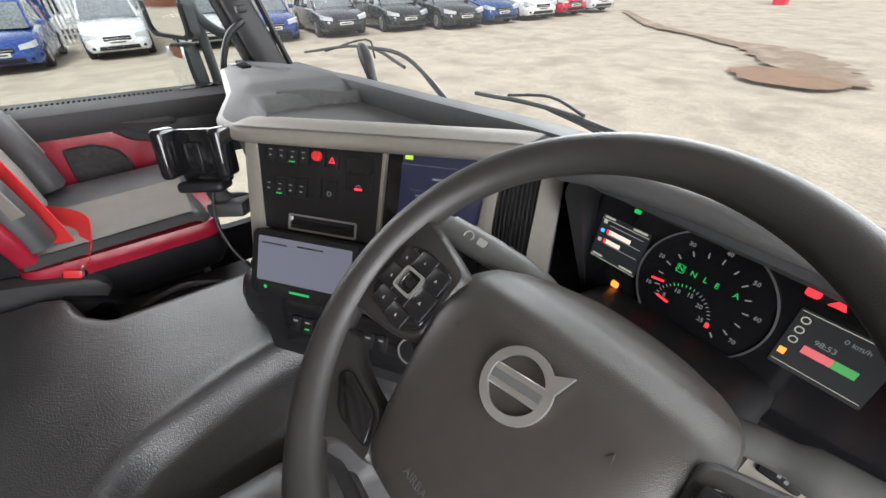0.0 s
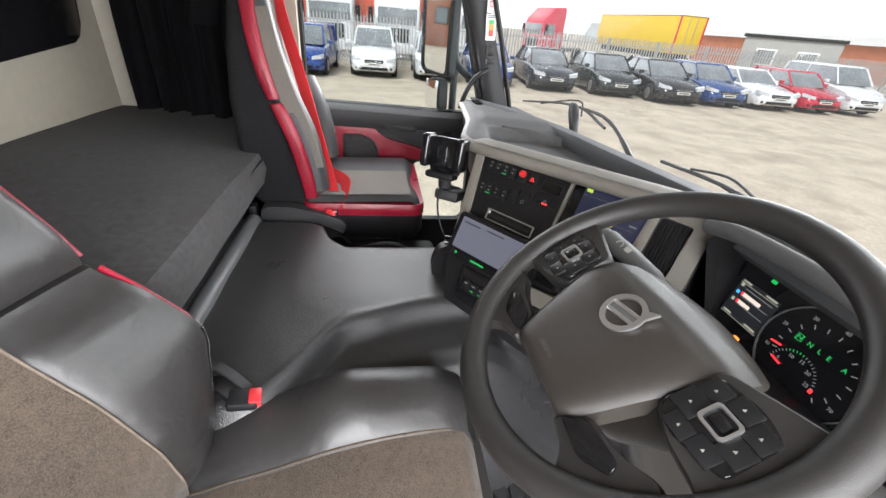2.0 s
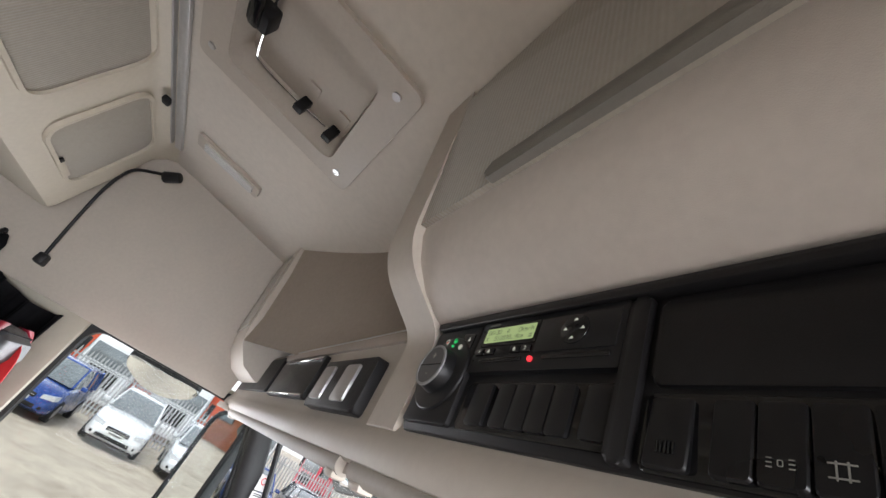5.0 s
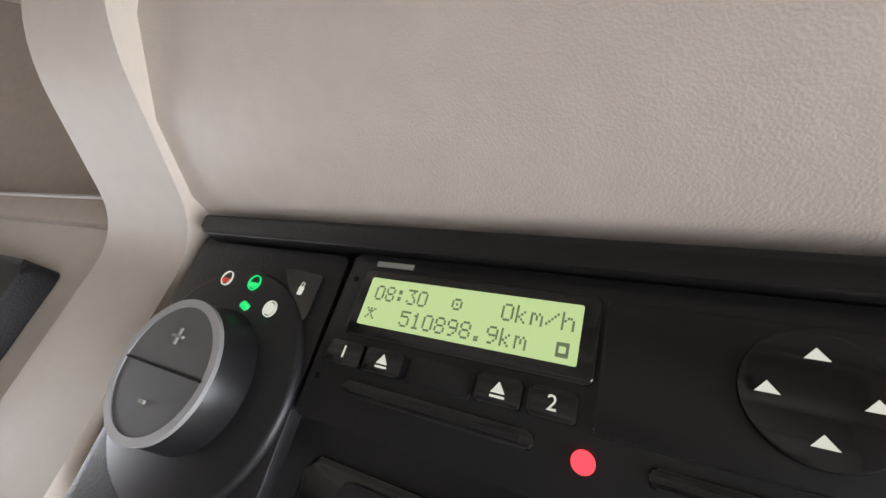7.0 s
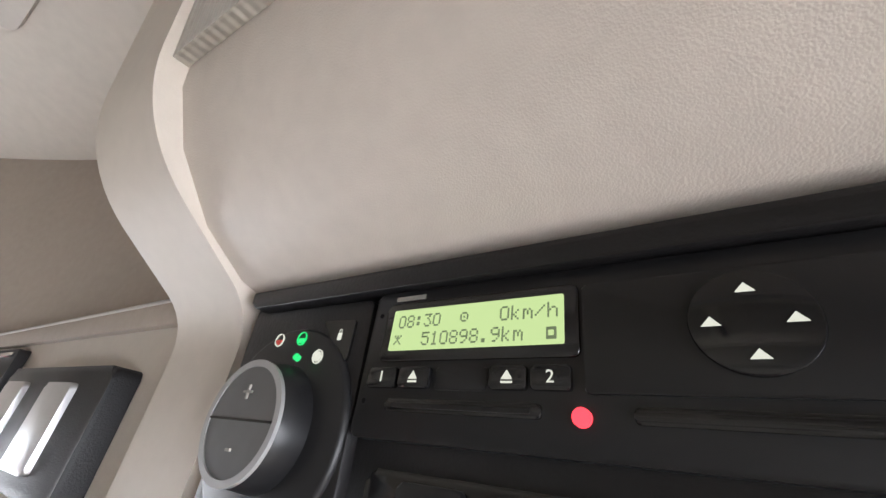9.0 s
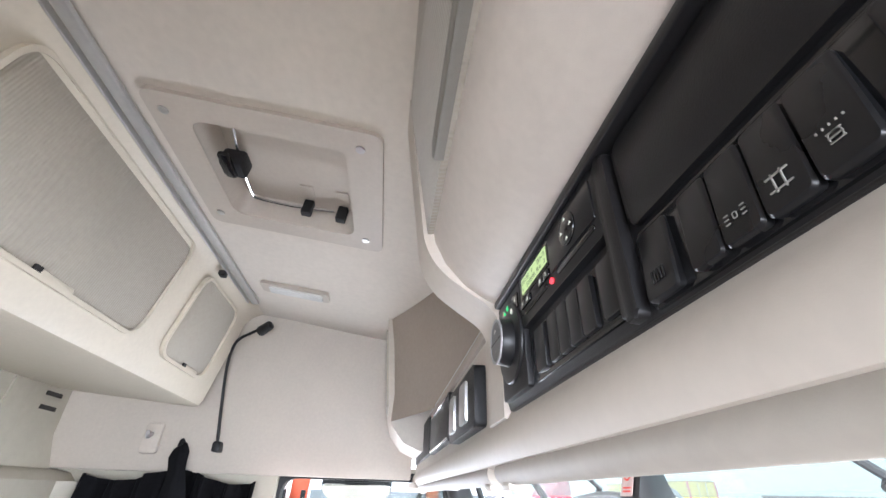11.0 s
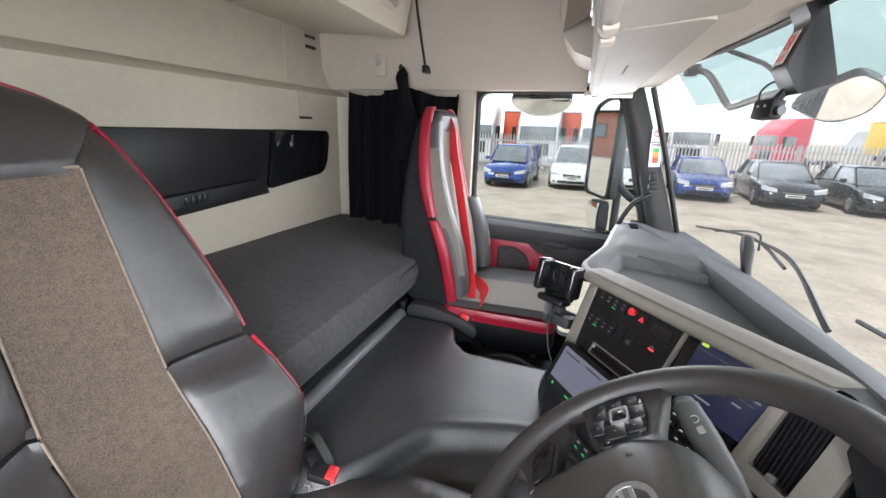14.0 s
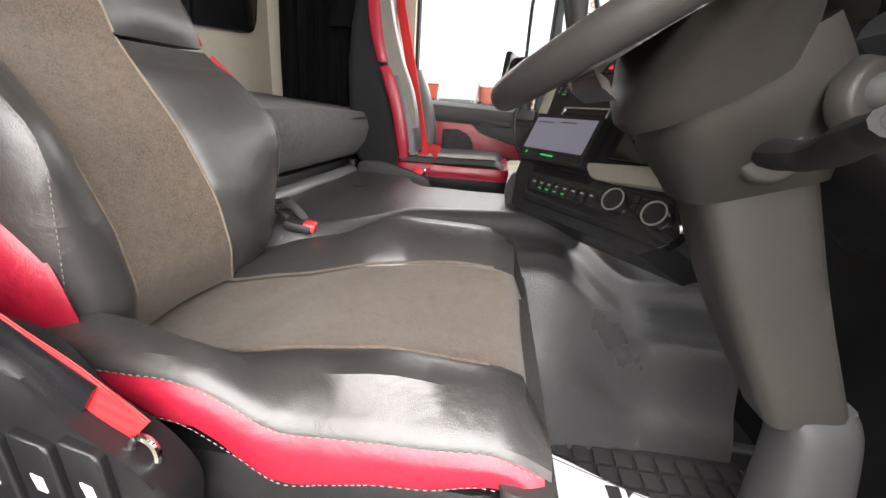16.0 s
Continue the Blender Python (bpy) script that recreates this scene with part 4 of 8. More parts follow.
for z in (1.5085, 1.4775):
    part("screw_hole", cyl(bmesh.new(), (0.4660, 0.0290, z), (0, -1, 0), 0.0009, 0.0008, 12), CURTAIN, tac)
part("blank_cover", plate(0.4945, 0.5130, 1.4815, 1.4886, 0.0123, 0.0130, 0.0015, OP, 0.0003), KEY, tac)
part("card_slot", plate(0.476, 0.530, 1.4745, 1.4785, 0.012, 0.0135, 0.0015, OP, 0.0008), GLOSS, tac)
part("slot_mouth", plate(0.479, 0.527, 1.4757, 1.4770, 0.0135, 0.0138, 0.0005, OP), PANEL, tac)
part("card_slot", plate(0.5525, 0.612, 1.4745, 1.4785, 0.012, 0.0135, 0.0015, OP, 0.0008), GLOSS, tac)
part("printer_door", plate(0.5415, 0.6150, 1.4812, 1.5115, 0.0120, 0.0138, 0.0015, OP, 0.0006), KEY, tac)
part("red_button", cyl(bmesh.new(), (0.5405, 0.0285, 1.4755), (0, -1, 0), 0.0024, 0.0016, 18), REDLED, tac, "round red button")
dp = part("direction_pad", cyl(bmesh.new(), (0.5788, 0.0274, 1.4975), (0, -1, 0), 0.0125, 0.0016, 36, None, 0.0006), GLOSS, tac)
for dx, dz in ((0, 0.0078), (0, -0.0078), (-0.0078, 0.0), (0.0078, 0.0)):
    part("arrow", prism(bmesh.new(), [(0.5788 + dx - 0.0020, 1.4965 + dz), (0.5788 + dx + 0.0020, 1.4965 + dz), (0.5788 + dx, 1.4988 + dz)], 0.0152, 0.0155, OP), CREAMLED, dp)
# lower keys and right panel
kw = part("key_well", plate(0.470, 0.622, 1.416, 1.458, 0.005, 0.008, 0.004, OP, 0.002), GLOSS, mp)
for x0, x1 in ((0.485, 0.507), (0.516, 0.5335), (0.535, 0.5525), (0.554, 0.5715), (0.573, 0.5905), (0.600, 0.619)):
    part("key", plate(x0, x1, 1.4205, 1.4555, 0.008, 0.0112, 0.002, OP, 0.0012), KEY, kw)
part("upper_cover", plate(0.640, 1.14, 1.456, 1.514, 0.005, 0.010, 0.006, OP, 0.002), PANEL, mp, "plain charcoal cover")
kw2 = part("key_well", plate(0.638, 1.12, 1.410, 1.452, 0.005, 0.008, 0.004, OP, 0.002), GLOSS, mp)
for i, (x0, x1, icon) in enumerate(((0.642, 0.664, 0), (0.673, 0.690, 1), (0.691, 0.7085, 2), (0.7095, 0.727, 3), (0.728, 0.746, 4), (0.756, 0.778, 0), (0.79, 0.82, 0))):
    k = part("key", loft([[OP @ Vector((p[0], p[1], 0.008 + (h if p[1] < 1.43 else h * 0.35))) for p in rpoly(rect(x0 + g, x1 - g, 1.412 + g, 1.449 - g), 0.0025, 3)] for h, g in ((0.0, 0.0), (0.0030, 0.0), (0.0042, 0.0008))]), KEY, kw2)
    cx, cz, zt = (x0 + x1) / 2, 1.4215, 0.0121
    if icon == 2:
        part("icon", frame_ring(rr(cx, cz, 0.0020, 0.0026, 0.0006), rr(cx, cz, 0.0015, 0.0021, 0.0004), zt, zt + 0.0004, OP), ICON, k)
        for d in (-1, 1):
            for q in range(3):
                part("icon_bar", plate(min(cx + d * 0.0028, cx + d * 0.0048), max(cx + d * 0.0028, cx + d * 0.0048), cz - 0.0020 + 0.0018 * q, cz - 0.0016 + 0.0018 * q, zt, zt + 0.0004, 0.0001, OP), ICON, k)
    elif icon == 3:
        for d in (-1, 1):
            part("icon_bar", plate(cx + d * 0.0017 - 0.0003, cx + d * 0.0017 + 0.0003, cz - 0.0036, cz + 0.0036, zt, zt + 0.0004, 0.0002, OP), ICON, k)
            part("icon_bar", plate(cx - 0.0042, cx + 0.0042, cz + d * 0.0026 - 0.0003, cz + d * 0.0026 + 0.0003, zt, zt + 0.0004, 0.0002, OP), ICON, k)
    elif icon == 4:
        part("icon", frame_ring(rr(cx, cz, 0.0040, 0.0034, 0.0012), rr(cx, cz, 0.0034, 0.0028, 0.0008), zt, zt + 0.0004, OP), ICON, k)
        for q in range(3):
            part("icon_bar", plate(cx - 0.0022, cx + 0.0022, cz - 0.0018 + 0.0016 * q, cz - 0.0014 + 0.0016 * q, zt, zt + 0.0004, 0.0001, OP), ICON, k)
        for q in range(5):
            part("icon_ray", plate(cx - 0.0042 + 0.0020 * q, cx - 0.0037 + 0.0020 * q, cz + 0.0037, cz + 0.0045, zt, zt + 0.0004, 0.0001, OP), ICON, k)
    elif icon == 0:
        for j in range(5):
            part("ridge", plate(cx - 0.004 + 0.002 * j, cx - 0.003 + 0.002 * j, 1.4190, 1.4250, 0.0119, 0.0125, 0.0002, OP), GLOSS, k)

# underside: sun visors over the windscreen
def visor_pad(name, x0, x1, depth, slot):
    """A padded visor folded up under the console: flat pad, rounded rear roll, pivot clips and a slot."""
    t = thing(name, ((x0 + x1) / 2, 0.15, 1.385), "beige folded sun visor under the console", "sun visor")
    M = fr((0, 0.02, 1.368), (1, 0, 0), (0, 0.25, 0.026))
    part("pad", prism(bmesh.new(), rpoly(rect(x0, x1, 0.030, depth), [0.012, 0.012, 0.03, 0.03], 5), -0.020, -0.002, M, 0.009, 3), VISORPAD, t)
    part("roll", tube([M @ Vector((x0 + 0.012, 0.030, -0.012)), M @ Vector((x1 - 0.012, 0.030, -0.012))], 0.013, 14), VISORPAD, t, "rounded beige visor edge")
    for x in (x0 + 0.035, x1 - 0.035):
        part("pivot_clip", box(x - 0.016, x + 0.016, 0.020, 0.042, -0.030, -0.018, 0.005, 2, M), BEIGE, t)
    part("slot", plate(slot - 0.07, slot + 0.07, 0.085, 0.089, -0.0215, -0.0195, 0.001, M), BROWN, t, "thin finger slot")
    return t


visor_pad("sun_visor", -0.80, 0.272, 0.17, -0.15)
visor_pad("sun_visor", 0.285, 1.18, 0.185, 0.72)
cc = thing("corner_cover", (-0.93, 0.08, 1.38), "beige corner cover with a small lamp", "cover")
part("cover", prism(bmesh.new(), rpoly([(-0.965, 0.010), (-0.82, 0.03), (-0.82, 0.19), (-0.955, 0.20)], 0.02, 4), 1.356, 1.374, None, 0.008), BEIGE, cc)
part("lamp_lens", plate(-0.945, -0.865, 0.075, 0.105, 1.352, 1.357, 0.008), CLEAR, cc, "small clear courtesy lamp")
under = [[Vector((-1.06 + 2.28 * u, min(0.175, ws(u, 1).y - 0.03), 1.42)), Vector((-1.06 + 2.28 * u, min(0.190, ws(u, 1).y - 0.03), 1.391)), ws(u, 0.975) + Vector((0, -0.012, 0)), ws(u, 0.98) + Vector((0, 0.0, 0.012)), ws(u, 1.0) + Vector((0, 0.01, 0.02))] for u in [i / 24 for i in range(25)]]
part("trim_header", loft(under), BEIGE, None, "beige header panel above the windscreen", True, "structure")
part("trim_header_seal", tube([ws(i / 24, 0.968) + Vector((0, -0.010, 0)) for i in range(25)], 0.008, 8), BLACK, None, "black windscreen header seal", True, "structure")

# camera unit that hangs from the header
cu_ = thing("camera_unit", (0.0, 0.37, 1.40), "charcoal camera housing with a small camera hanging at the windscreen top", "camera")
HOUS = rpoly([(0.352, 1.452), (0.388, 1.452), (0.438, 1.312), (0.386, 1.291), (0.357, 1.337), (0.379, 1.408)], [0.003, 0.003, 0.004, 0.006, 0.008, 0.010], 4)
part("housing", prism(bmesh.new(), HOUS, -0.032, 0.032, YZ, 0.004), PANEL, cu_)
part("mounting_foot", box(-0.040, 0.040, 0.352, 0.398, 1.448, 1.460, 0.004), BLACK, cu_)
STK = fr((-0.006, 0.3665, 1.3725), (1, 0, 0), (0.0, 0.022, 0.071))
stk = part("sticker", plate(-0.020, 0.020, -0.030, 0.028, 0.0005, 0.0015, 0.003, STK), mat("pink_sticker", (0.6, 0.47, 0.43), 0.6), cu_, "pale sticker with a red no smoking sign")
part("sign", ring(STK @ Vector((0, 0.008, 0.0020)), STK.to_3x3().col[2], 0.013, 0.0028, 0.0008), REDP, stk)
part("sign_bar", box(-0.0012, 0.0012, -0.012, 0.012, 0.0016, 0.0024, 0.0, 1, STK @ Matrix.Translation((0, 0.008, 0)) @ Matrix.Rotation(radians(45), 4, "Z")), REDP, stk)
for k in range(2):
    part("text_bar", plate(-0.013, 0.013, -0.018 - 0.006 * k, -0.0150 - 0.006 * k, 0.0016, 0.0022, 0.0004, STK), REDP, stk)
part("mount", tube([(-0.016, 0.385, 1.305), (-0.020, 0.378, 1.292), (-0.024, 0.372, 1.282)], 0.008, 8, 4), BLACK, cu_)
SMC = fr((-0.024, 0.366, 1.268), (0.92, 0.38, 0.05), (-0.10, 0.10, 0.99))
smc = part("small_camera", box(-0.024, 0.022, -0.018, 0.018, -0.014, 0.014, 0.004, 2, SMC), BLACK, cu_, "small black camera")
part("lens_barrel", cyl(bmesh.new(), SMC @ Vector((0.022, -0.004, 0)), SMC.to_3x3().col[0], 0.009, 0.010, 16), GLOSS, smc)
for k in (-1, 1):
    part("screw", cyl(bmesh.new(), SMC @ Vector((0.008 * k - 0.002, 0.004, 0.014)), SMC.to_3x3().col[2], 0.0025, 0.001, 10), SILVER, smc)
part("cable", tube([(-0.040, 0.362, 1.270), (-0.068, 0.362, 1.284), (-0.070, 0.362, 1.305), (-0.045, 0.368, 1.318), (-0.028, 0.376, 1.318)], 0.0022, 6, 6), BLACK, cu_)

# ---------------------------------------------------------------- dashboard
dash = thing("dashboard", (0.0, 0.35, 0.40), "grey moulded truck dashboard", "dashboard")


def straight(table, t):
    """Value at t in a table of (t, value), in straight stretches with slightly eased bends."""
    a, b = [q[0] for q in table], [q[1] for q in table]
    return sum(float(np.interp(t + e, a, b)) for e in (-0.03, -0.015, 0.0, 0.015, 0.03)) / 5


def dash_rear(x):
    """Rear edge of the dash top: passenger side, then turned to the driver."""
    if x < -0.055:
        return straight([(-1.02, 0.235), (-0.80, 0.205), (-0.40, 0.150), (-0.14, 0.082), (-0.055, 0.098)], x)
    return 0.098 + (x + 0.055) * 0.735


def strip_y(x):
    """Near edge of the strip along the windscreen base."""
    return straight([(-1.02, 0.285), (-0.67, 0.338), (-0.30, 0.380), (0.04, 0.402), (0.30, 0.425), (0.70, 0.425), (1.2, 0.36)], x)


def lip_x(y):
    """Line of the step at the passenger end of the tray."""
    return -0.255 + (y - 0.27) * 0.51


def dash_z(x, y):
    base = straight([(-1.02, 0.825), (-0.75, 0.850), (-0.30, 0.876), (0.0, 0.888), (0.45, 0.905), (1.2, 0.90)], x)
    d = (y - dash_rear(x)) * (0.80 if x > -0.055 else 0.97)
    inside = lerp([(0.052, 0), (0.074, 1)], d) * lerp([(-0.262, 0), (-0.236, 1)], x - 0.16 * (y - 0.25))
    deep = lerp([(0.0, 0), (0.006, 1)], x - lip_x(y))
    crown = 0.006 * math.sin(min(1.0, max(0.0, d / 0.056)) * math.pi)
    plateau = 0.016 * lerp([(-0.62, 0), (-0.52, 1), (-0.36, 1), (-0.27, 0)], x - 0.35 * (y - 0.25)) * lerp([(0.02, 0), (0.06, 1)], d)
    return base + crown + plateau - inside * (0.010 + 0.022 * deep) - 0.02 * lerp([(0.42, 0), (0.52, 1)], y)


def top(u, v):
    x = -1.02 + 2.22 * u
    y0, y1 = min(dash_rear(x), strip_y(x) - 0.02), strip_y(x)
    y = y0 + (y1 - y0) * v
    return Vector((x, y, dash_z(x, y)))


seal = []
for i in range(49):
    u = i / 48
    p = ws(u, 0.0)
    x = min(1.2, max(-1.02, p.x))
    qy, qz = strip_y(x), straight([(-1.02, 0.825), (-0.75, 0.850), (-0.30, 0.876), (0.0, 0.888), (0.45, 0.905), (1.2, 0.90)], x)
    seal.append([(p.x, qy + 0.004, qz - 0.045), (p.x, qy - 0.003, qz - 0.004), (p.x, qy + 0.003, qz + 0.010), (p.x, qy + 0.045, qz + 0.008), (p.x, qy + 0.062, qz - 0.006), (p.x, p.y + 0.006, p.z + 0.012), (p.x, p.y + 0.004, p.z - 0.03)])
part("base_seal", loft(seal), COWL, screen, "blue-grey base strip")
part("top", grid_sheet(top, 220, 60), DASHTOP, dash, "light grey dash top with a shallow tray")
nose = []
for i in range(64):
    x = -1.02 + (0.352 + 1.02) * i / 63
    y = dash_rear(x)
    z = dash_z(x, y)
    dn = Vector((0.0, -1.0, 0)) if x < -0.055 else Vector((0.6, -0.8, 0))
    k = 1.0 if x > -0.10 else 0.8
    nose.append([Vector((x, y, z)) + dn * (0.018 * k * math.sin(a)) + Vector((0, 0, -0.014 * k * (1 - math.cos(a)))) for a in (0, 0.4, 0.8, 1.2, 1.6, 2.0, 2.5, 3.1)])
part("nose_roll", loft(nose, closed=False), TRIM, dash, "padded light grey edge roll")
roll = []
for i in range(49):
    x = -0.075 + 0.425 * i / 48
    row = []
    for k in range(9):
        dd = -0.004 + 0.072 * k / 8
        y = dash_rear(x) + dd / 0.80
        row.append((x, y, dash_z(x, y) + 0.0015))
    roll.append(row)
part("edge_roll", loft(roll, closed=False), TRIM, dash, "broad warm grey roll along the driver side")
part("tray_lip", loft([[Vector((lip_x(y) + a, y, dash_z(lip_x(y) - 0.01, y) + b)) for a, b in ((-0.007, -0.006), (-0.006, 0.004), (-0.002, 0.006), (0.004, 0.004), (0.006, -0.024))] for y in [0.225 + 0.175 * k / 8 for k in range(9)]]), DASHTOP, dash, "raised step at the end of the tray")
for k in range(7):
    part("demister_slot", box(-0.905 + 0.012 * k, -0.899 + 0.012 * k, 0.262, 0.292, 0.842, 0.850, 0.0), CURTAIN, dash)
face = []
for i in range(20):
    x = -1.02 + 0.96 * i / 19
    y = dash_rear(x) + 0.012
    z = dash_z(x, y)
    face.append([(x, y, z - 0.035), (x, y + 0.005, z - 0.10), (x, y + 0.05, z - 0.22), (x, y + 0.12, 0.50), (x, 0.46, 0.40)])
part("passenger_face", loft(face, closed=False), DASH, dash, "dark grey passenger side dash face")
part("side_vent", box(-0.965, -0.93, 0.25, 0.29, 0.79, 0.842, 0.004), BLACK, dash, "black side demister vent")

# centre stack, turned to the driver
ca, sa = math.cos(radians(27)), math.sin(radians(27))
ST = fr((-0.039, 0.117, 0.871), (0.8, 0.6, 0), (-0.6 * sa, 0.8 * sa, ca))    # x to the right, y up the face, z out
body = bmesh.new()
prism(body, [(-0.03, 0.0), (0.53, 0.0), (0.53, -0.17), (0.46, -0.22), (0.46, -0.36), (0.42, -0.395), (0.06, -0.385), (0.02, -0.30)], -0.20, -0.004, ST)
stack = part("centre_console", body, BLACK, dash, "black centre stack turned to the driver")
part("end_trim", prism(bmesh.new(), rpoly([(-0.022, 0.006), (0.004, 0.006), (0.034, -0.155), (0.046, -0.26), (0.018, -0.255)], 0.006, 3), -0.03, 0.008, ST, 0.005), TRIM, stack, "warm grey end trim")
part("right_trim", prism(bmesh.new(), rpoly([(0.424, 0.0), (0.436, 0.0), (0.428, -0.150), (0.412, -0.150)], 0.002, 2), -0.03, 0.010, ST, 0.003), TRIM, stack)
vf_o = rpoly([(0.430, 0.010), (0.530, 0.008), (0.528, -0.165), (0.424, -0.160)], 0.014, 4)
vf_i = rpoly([(0.442, -0.014), (0.500, -0.016), (0.494, -0.140), (0.436, -0.132)], 0.006, 4)
vt = part("vent_frame", frame_ring(vf_o, vf_i, -0.03, 0.012, ST), TRIM, dash, "warm grey vent frame")
part("vent_back", prism(bmesh.new(), vf_i, -0.05, -0.03, ST), GLOSS, vt)
for i in range(9):
    x = 0.4415 + 0.0062 * i
    part("slat", box(x, x + 0.0018, -0.134, -0.018, -0.03, 0.004, 0.0, 1, ST), BLACK, vt)
part("vent_tab", plate(0.462, 0.474, -0.137, -0.126, 0.0, 0.010, 0.002, ST, 0.001), SILVER, vt)
lp = part("switch_panel", plate(0.006, 0.250, -0.158, -0.002, -0.006, 0.004, 0.004, ST, 0.002), PANEL, stack, "charcoal switch panel")
part("divider", plate(0.250, 0.256, -0.155, -0.002, -0.006, 0.007, 0.002, ST, 0.002), TRIM, stack)


def key(x0, x1, y0, y1, mark=None, mm=WHITELED, par=None, led=None):
    k = part("key", plate(x0, x1, y0, y1, 0.004, 0.0075, 0.0025, ST, 0.0012), KEY, par)
    cx, cy = (x0 + x1) / 2, (y0 + y1) / 2
    if mark == "ring":
        part("icon", ring(ST @ Vector((cx, cy - 0.006, 0.0077)), ST.to_3x3().col[2], 0.0042, 0.0010, 0.0003, 16), mm, k)
    elif mark == "tri":
        a = rpoly([(cx - 0.006, cy - 0.009), (cx + 0.006, cy - 0.009), (cx, cy + 0.001)], 0.0005, 2)
        b = rpoly([(cx - 0.0035, cy - 0.0075), (cx + 0.0035, cy - 0.0075), (cx, cy - 0.002)], 0.0005, 2)
        part("icon", frame_ring(a, b, 0.0076, 0.0080, ST), mm, k)
    elif mark == "bars":
        part("icon", plate(cx - 0.0035, cx + 0.0035, cy + 0.003, cy + 0.0045, 0.0076, 0.0079, 0.0004, ST), mm, k)
        part("icon", plate(cx - 0.0025, cx + 0.0025, cy - 0.007, cy - 0.0045, 0.0076, 0.0079, 0.0004, ST), mm, k)
    if led:
        part("led", plate(cx - 0.006, cx + 0.006, y0 + 0.002, y0 + 0.0042, 0.0076, 0.0080, 0.0005, ST), led, k)
    return k


for i in range(4):
    key(0.028 + 0.022 * i, 0.049 + 0.022 * i, -0.043, -0.010, "bars", WHITELED, lp, GREENLED if i == 2 else None)
    key(0.028 + 0.022 * i, 0.049 + 0.022 * i, -0.099, -0.068, "bars", WHITELED, lp, GREENLED if i == 1 else None)
k = key(0.121, 0.146, -0.044, -0.008, None, REDLED, lp)
part("red_cap", cyl(bmesh.new(), ST @ Vector((0.1335, -0.026, 0.007)), ST.to_3x3().col[2], 0.0085, 0.010, 24, 0.008, 0.002), REDPLASTIC, k, "red push button")
key(0.148, 0.172, -0.044, -0.008, "tri", REDLED, lp)
key(0.118, 0.142, -0.097, -0.062, None, WHITELED, lp)
key(0.146, 0.172, -0.097, -0.062, "ring", WHITELED, lp)
part("pocket_rim", frame_ring(rpoly(rect(0.186, 0.238, -0.048, -0.020), 0.003, 3), rpoly(rect(0.189, 0.235, -0.045, -0.023), 0.002, 3), 0.0, 0.007, ST), KEY, lp)
part("pocket", plate(0.189, 0.235, -0.045, -0.023, 0.003, 0.0045, 0.002, ST), GLOSS, lp)
k = key(0.187, 0.237, -0.076, -0.050, "ring", WHITELED, lp)
part("led", plate(0.205, 0.219, -0.074, -0.0705, 0.0076, 0.0080, 0.0005, ST), REDLED, k)
part("reader_slot", frame_ring(rpoly(rect(0.082, 0.214, -0.156, -0.128), 0.003, 3), rpoly(rect(0.085, 0.211, -0.153, -0.131), 0.002, 3), 0.003, 0.007, ST), SILVER, lp, "card slot with a pale rim")
part("slot_dark", plate(0.090, 0.206, -0.146, -0.138, 0.004, 0.006, 0.001, ST), GLOSS, lp)
part("slot_mark", plate(0.086, 0.0905, -0.140, -0.133, 0.0045, 0.0075, 0.0005, ST), WHITE, lp)
# display and radio controls
rd = part("radio", plate(0.258, 0.424, -0.235, -0.002, -0.006, 0.002, 0.004, ST, 0.002), GLOSS, stack, "gloss black radio with a blue display")
ds = part("display", plate(0.283, 0.420, -0.118, -0.006, 0.002, 0.0030, 0.002, ST), BLUESCREEN, rd, "dark blue radio display")
part("status_bar", plate(0.287, 0.300, -0.015, -0.008, 0.003, 0.0034, 0.001, ST), glow("lime_status", (0.45, 0.65, 0.05), 0.7), ds)
part("display_line", plate(0.283, 0.420, -0.0225, -0.0220, 0.003, 0.0034, 0.0001, ST), WHITELED, ds)
for x0, x1, y in ((0.335, 0.372, -0.040), (0.338, 0.368, -0.049), (0.310, 0.330, -0.068), (0.345, 0.360, -0.070), (0.375, 0.39, -0.071), (0.30, 0.35, -0.095), (0.395, 0.41, -0.05)):
    part("text_bar", plate(x0, x1, y - 0.003, y, 0.003, 0.0034, 0.0005, ST), WHITELED, ds)
part("scale_line", plate(0.300, 0.405, -0.0615, -0.0610, 0.003, 0.0034, 0.0001, ST), WHITELED, ds)
part("tuning_mark", plate(0.362, 0.365, -0.067, -0.055, 0.003, 0.0035, 0.0005, ST), glow("yellow_mark", (0.8, 0.6, 0.05), 1.0), ds)
for i in range(4):
    for j in range(4):
        part("radio_key", plate(0.302 + 0.024 * i, 0.322 + 0.024 * i, -0.150 - 0.016 * j, -0.138 - 0.016 * j, 0.002, 0.005, 0.002, ST, 0.001), KEY, rd)
        part("key_mark", plate(0.309 + 0.024 * i, 0.315 + 0.024 * i, -0.1455 - 0.016 * j, -0.143 - 0.016 * j, 0.005, 0.0053, 0.0003, ST), CREAMLED, rd)
part("volume_knob", cyl(bmesh.new(), ST @ Vector((0.282, -0.150, 0.002)), ST.to_3x3().col[2], 0.012, 0.014, 24, 0.011, 0.002), KEY, rd)
part("shelf_trim", prism(bmesh.new(), rpoly([(0.225, -0.255), (0.42, -0.235), (0.435, -0.275), (0.26, -0.285)], 0.01, 3), -0.01, 0.012, ST, 0.006), TRIM, stack, "warm grey ledge under the radio")
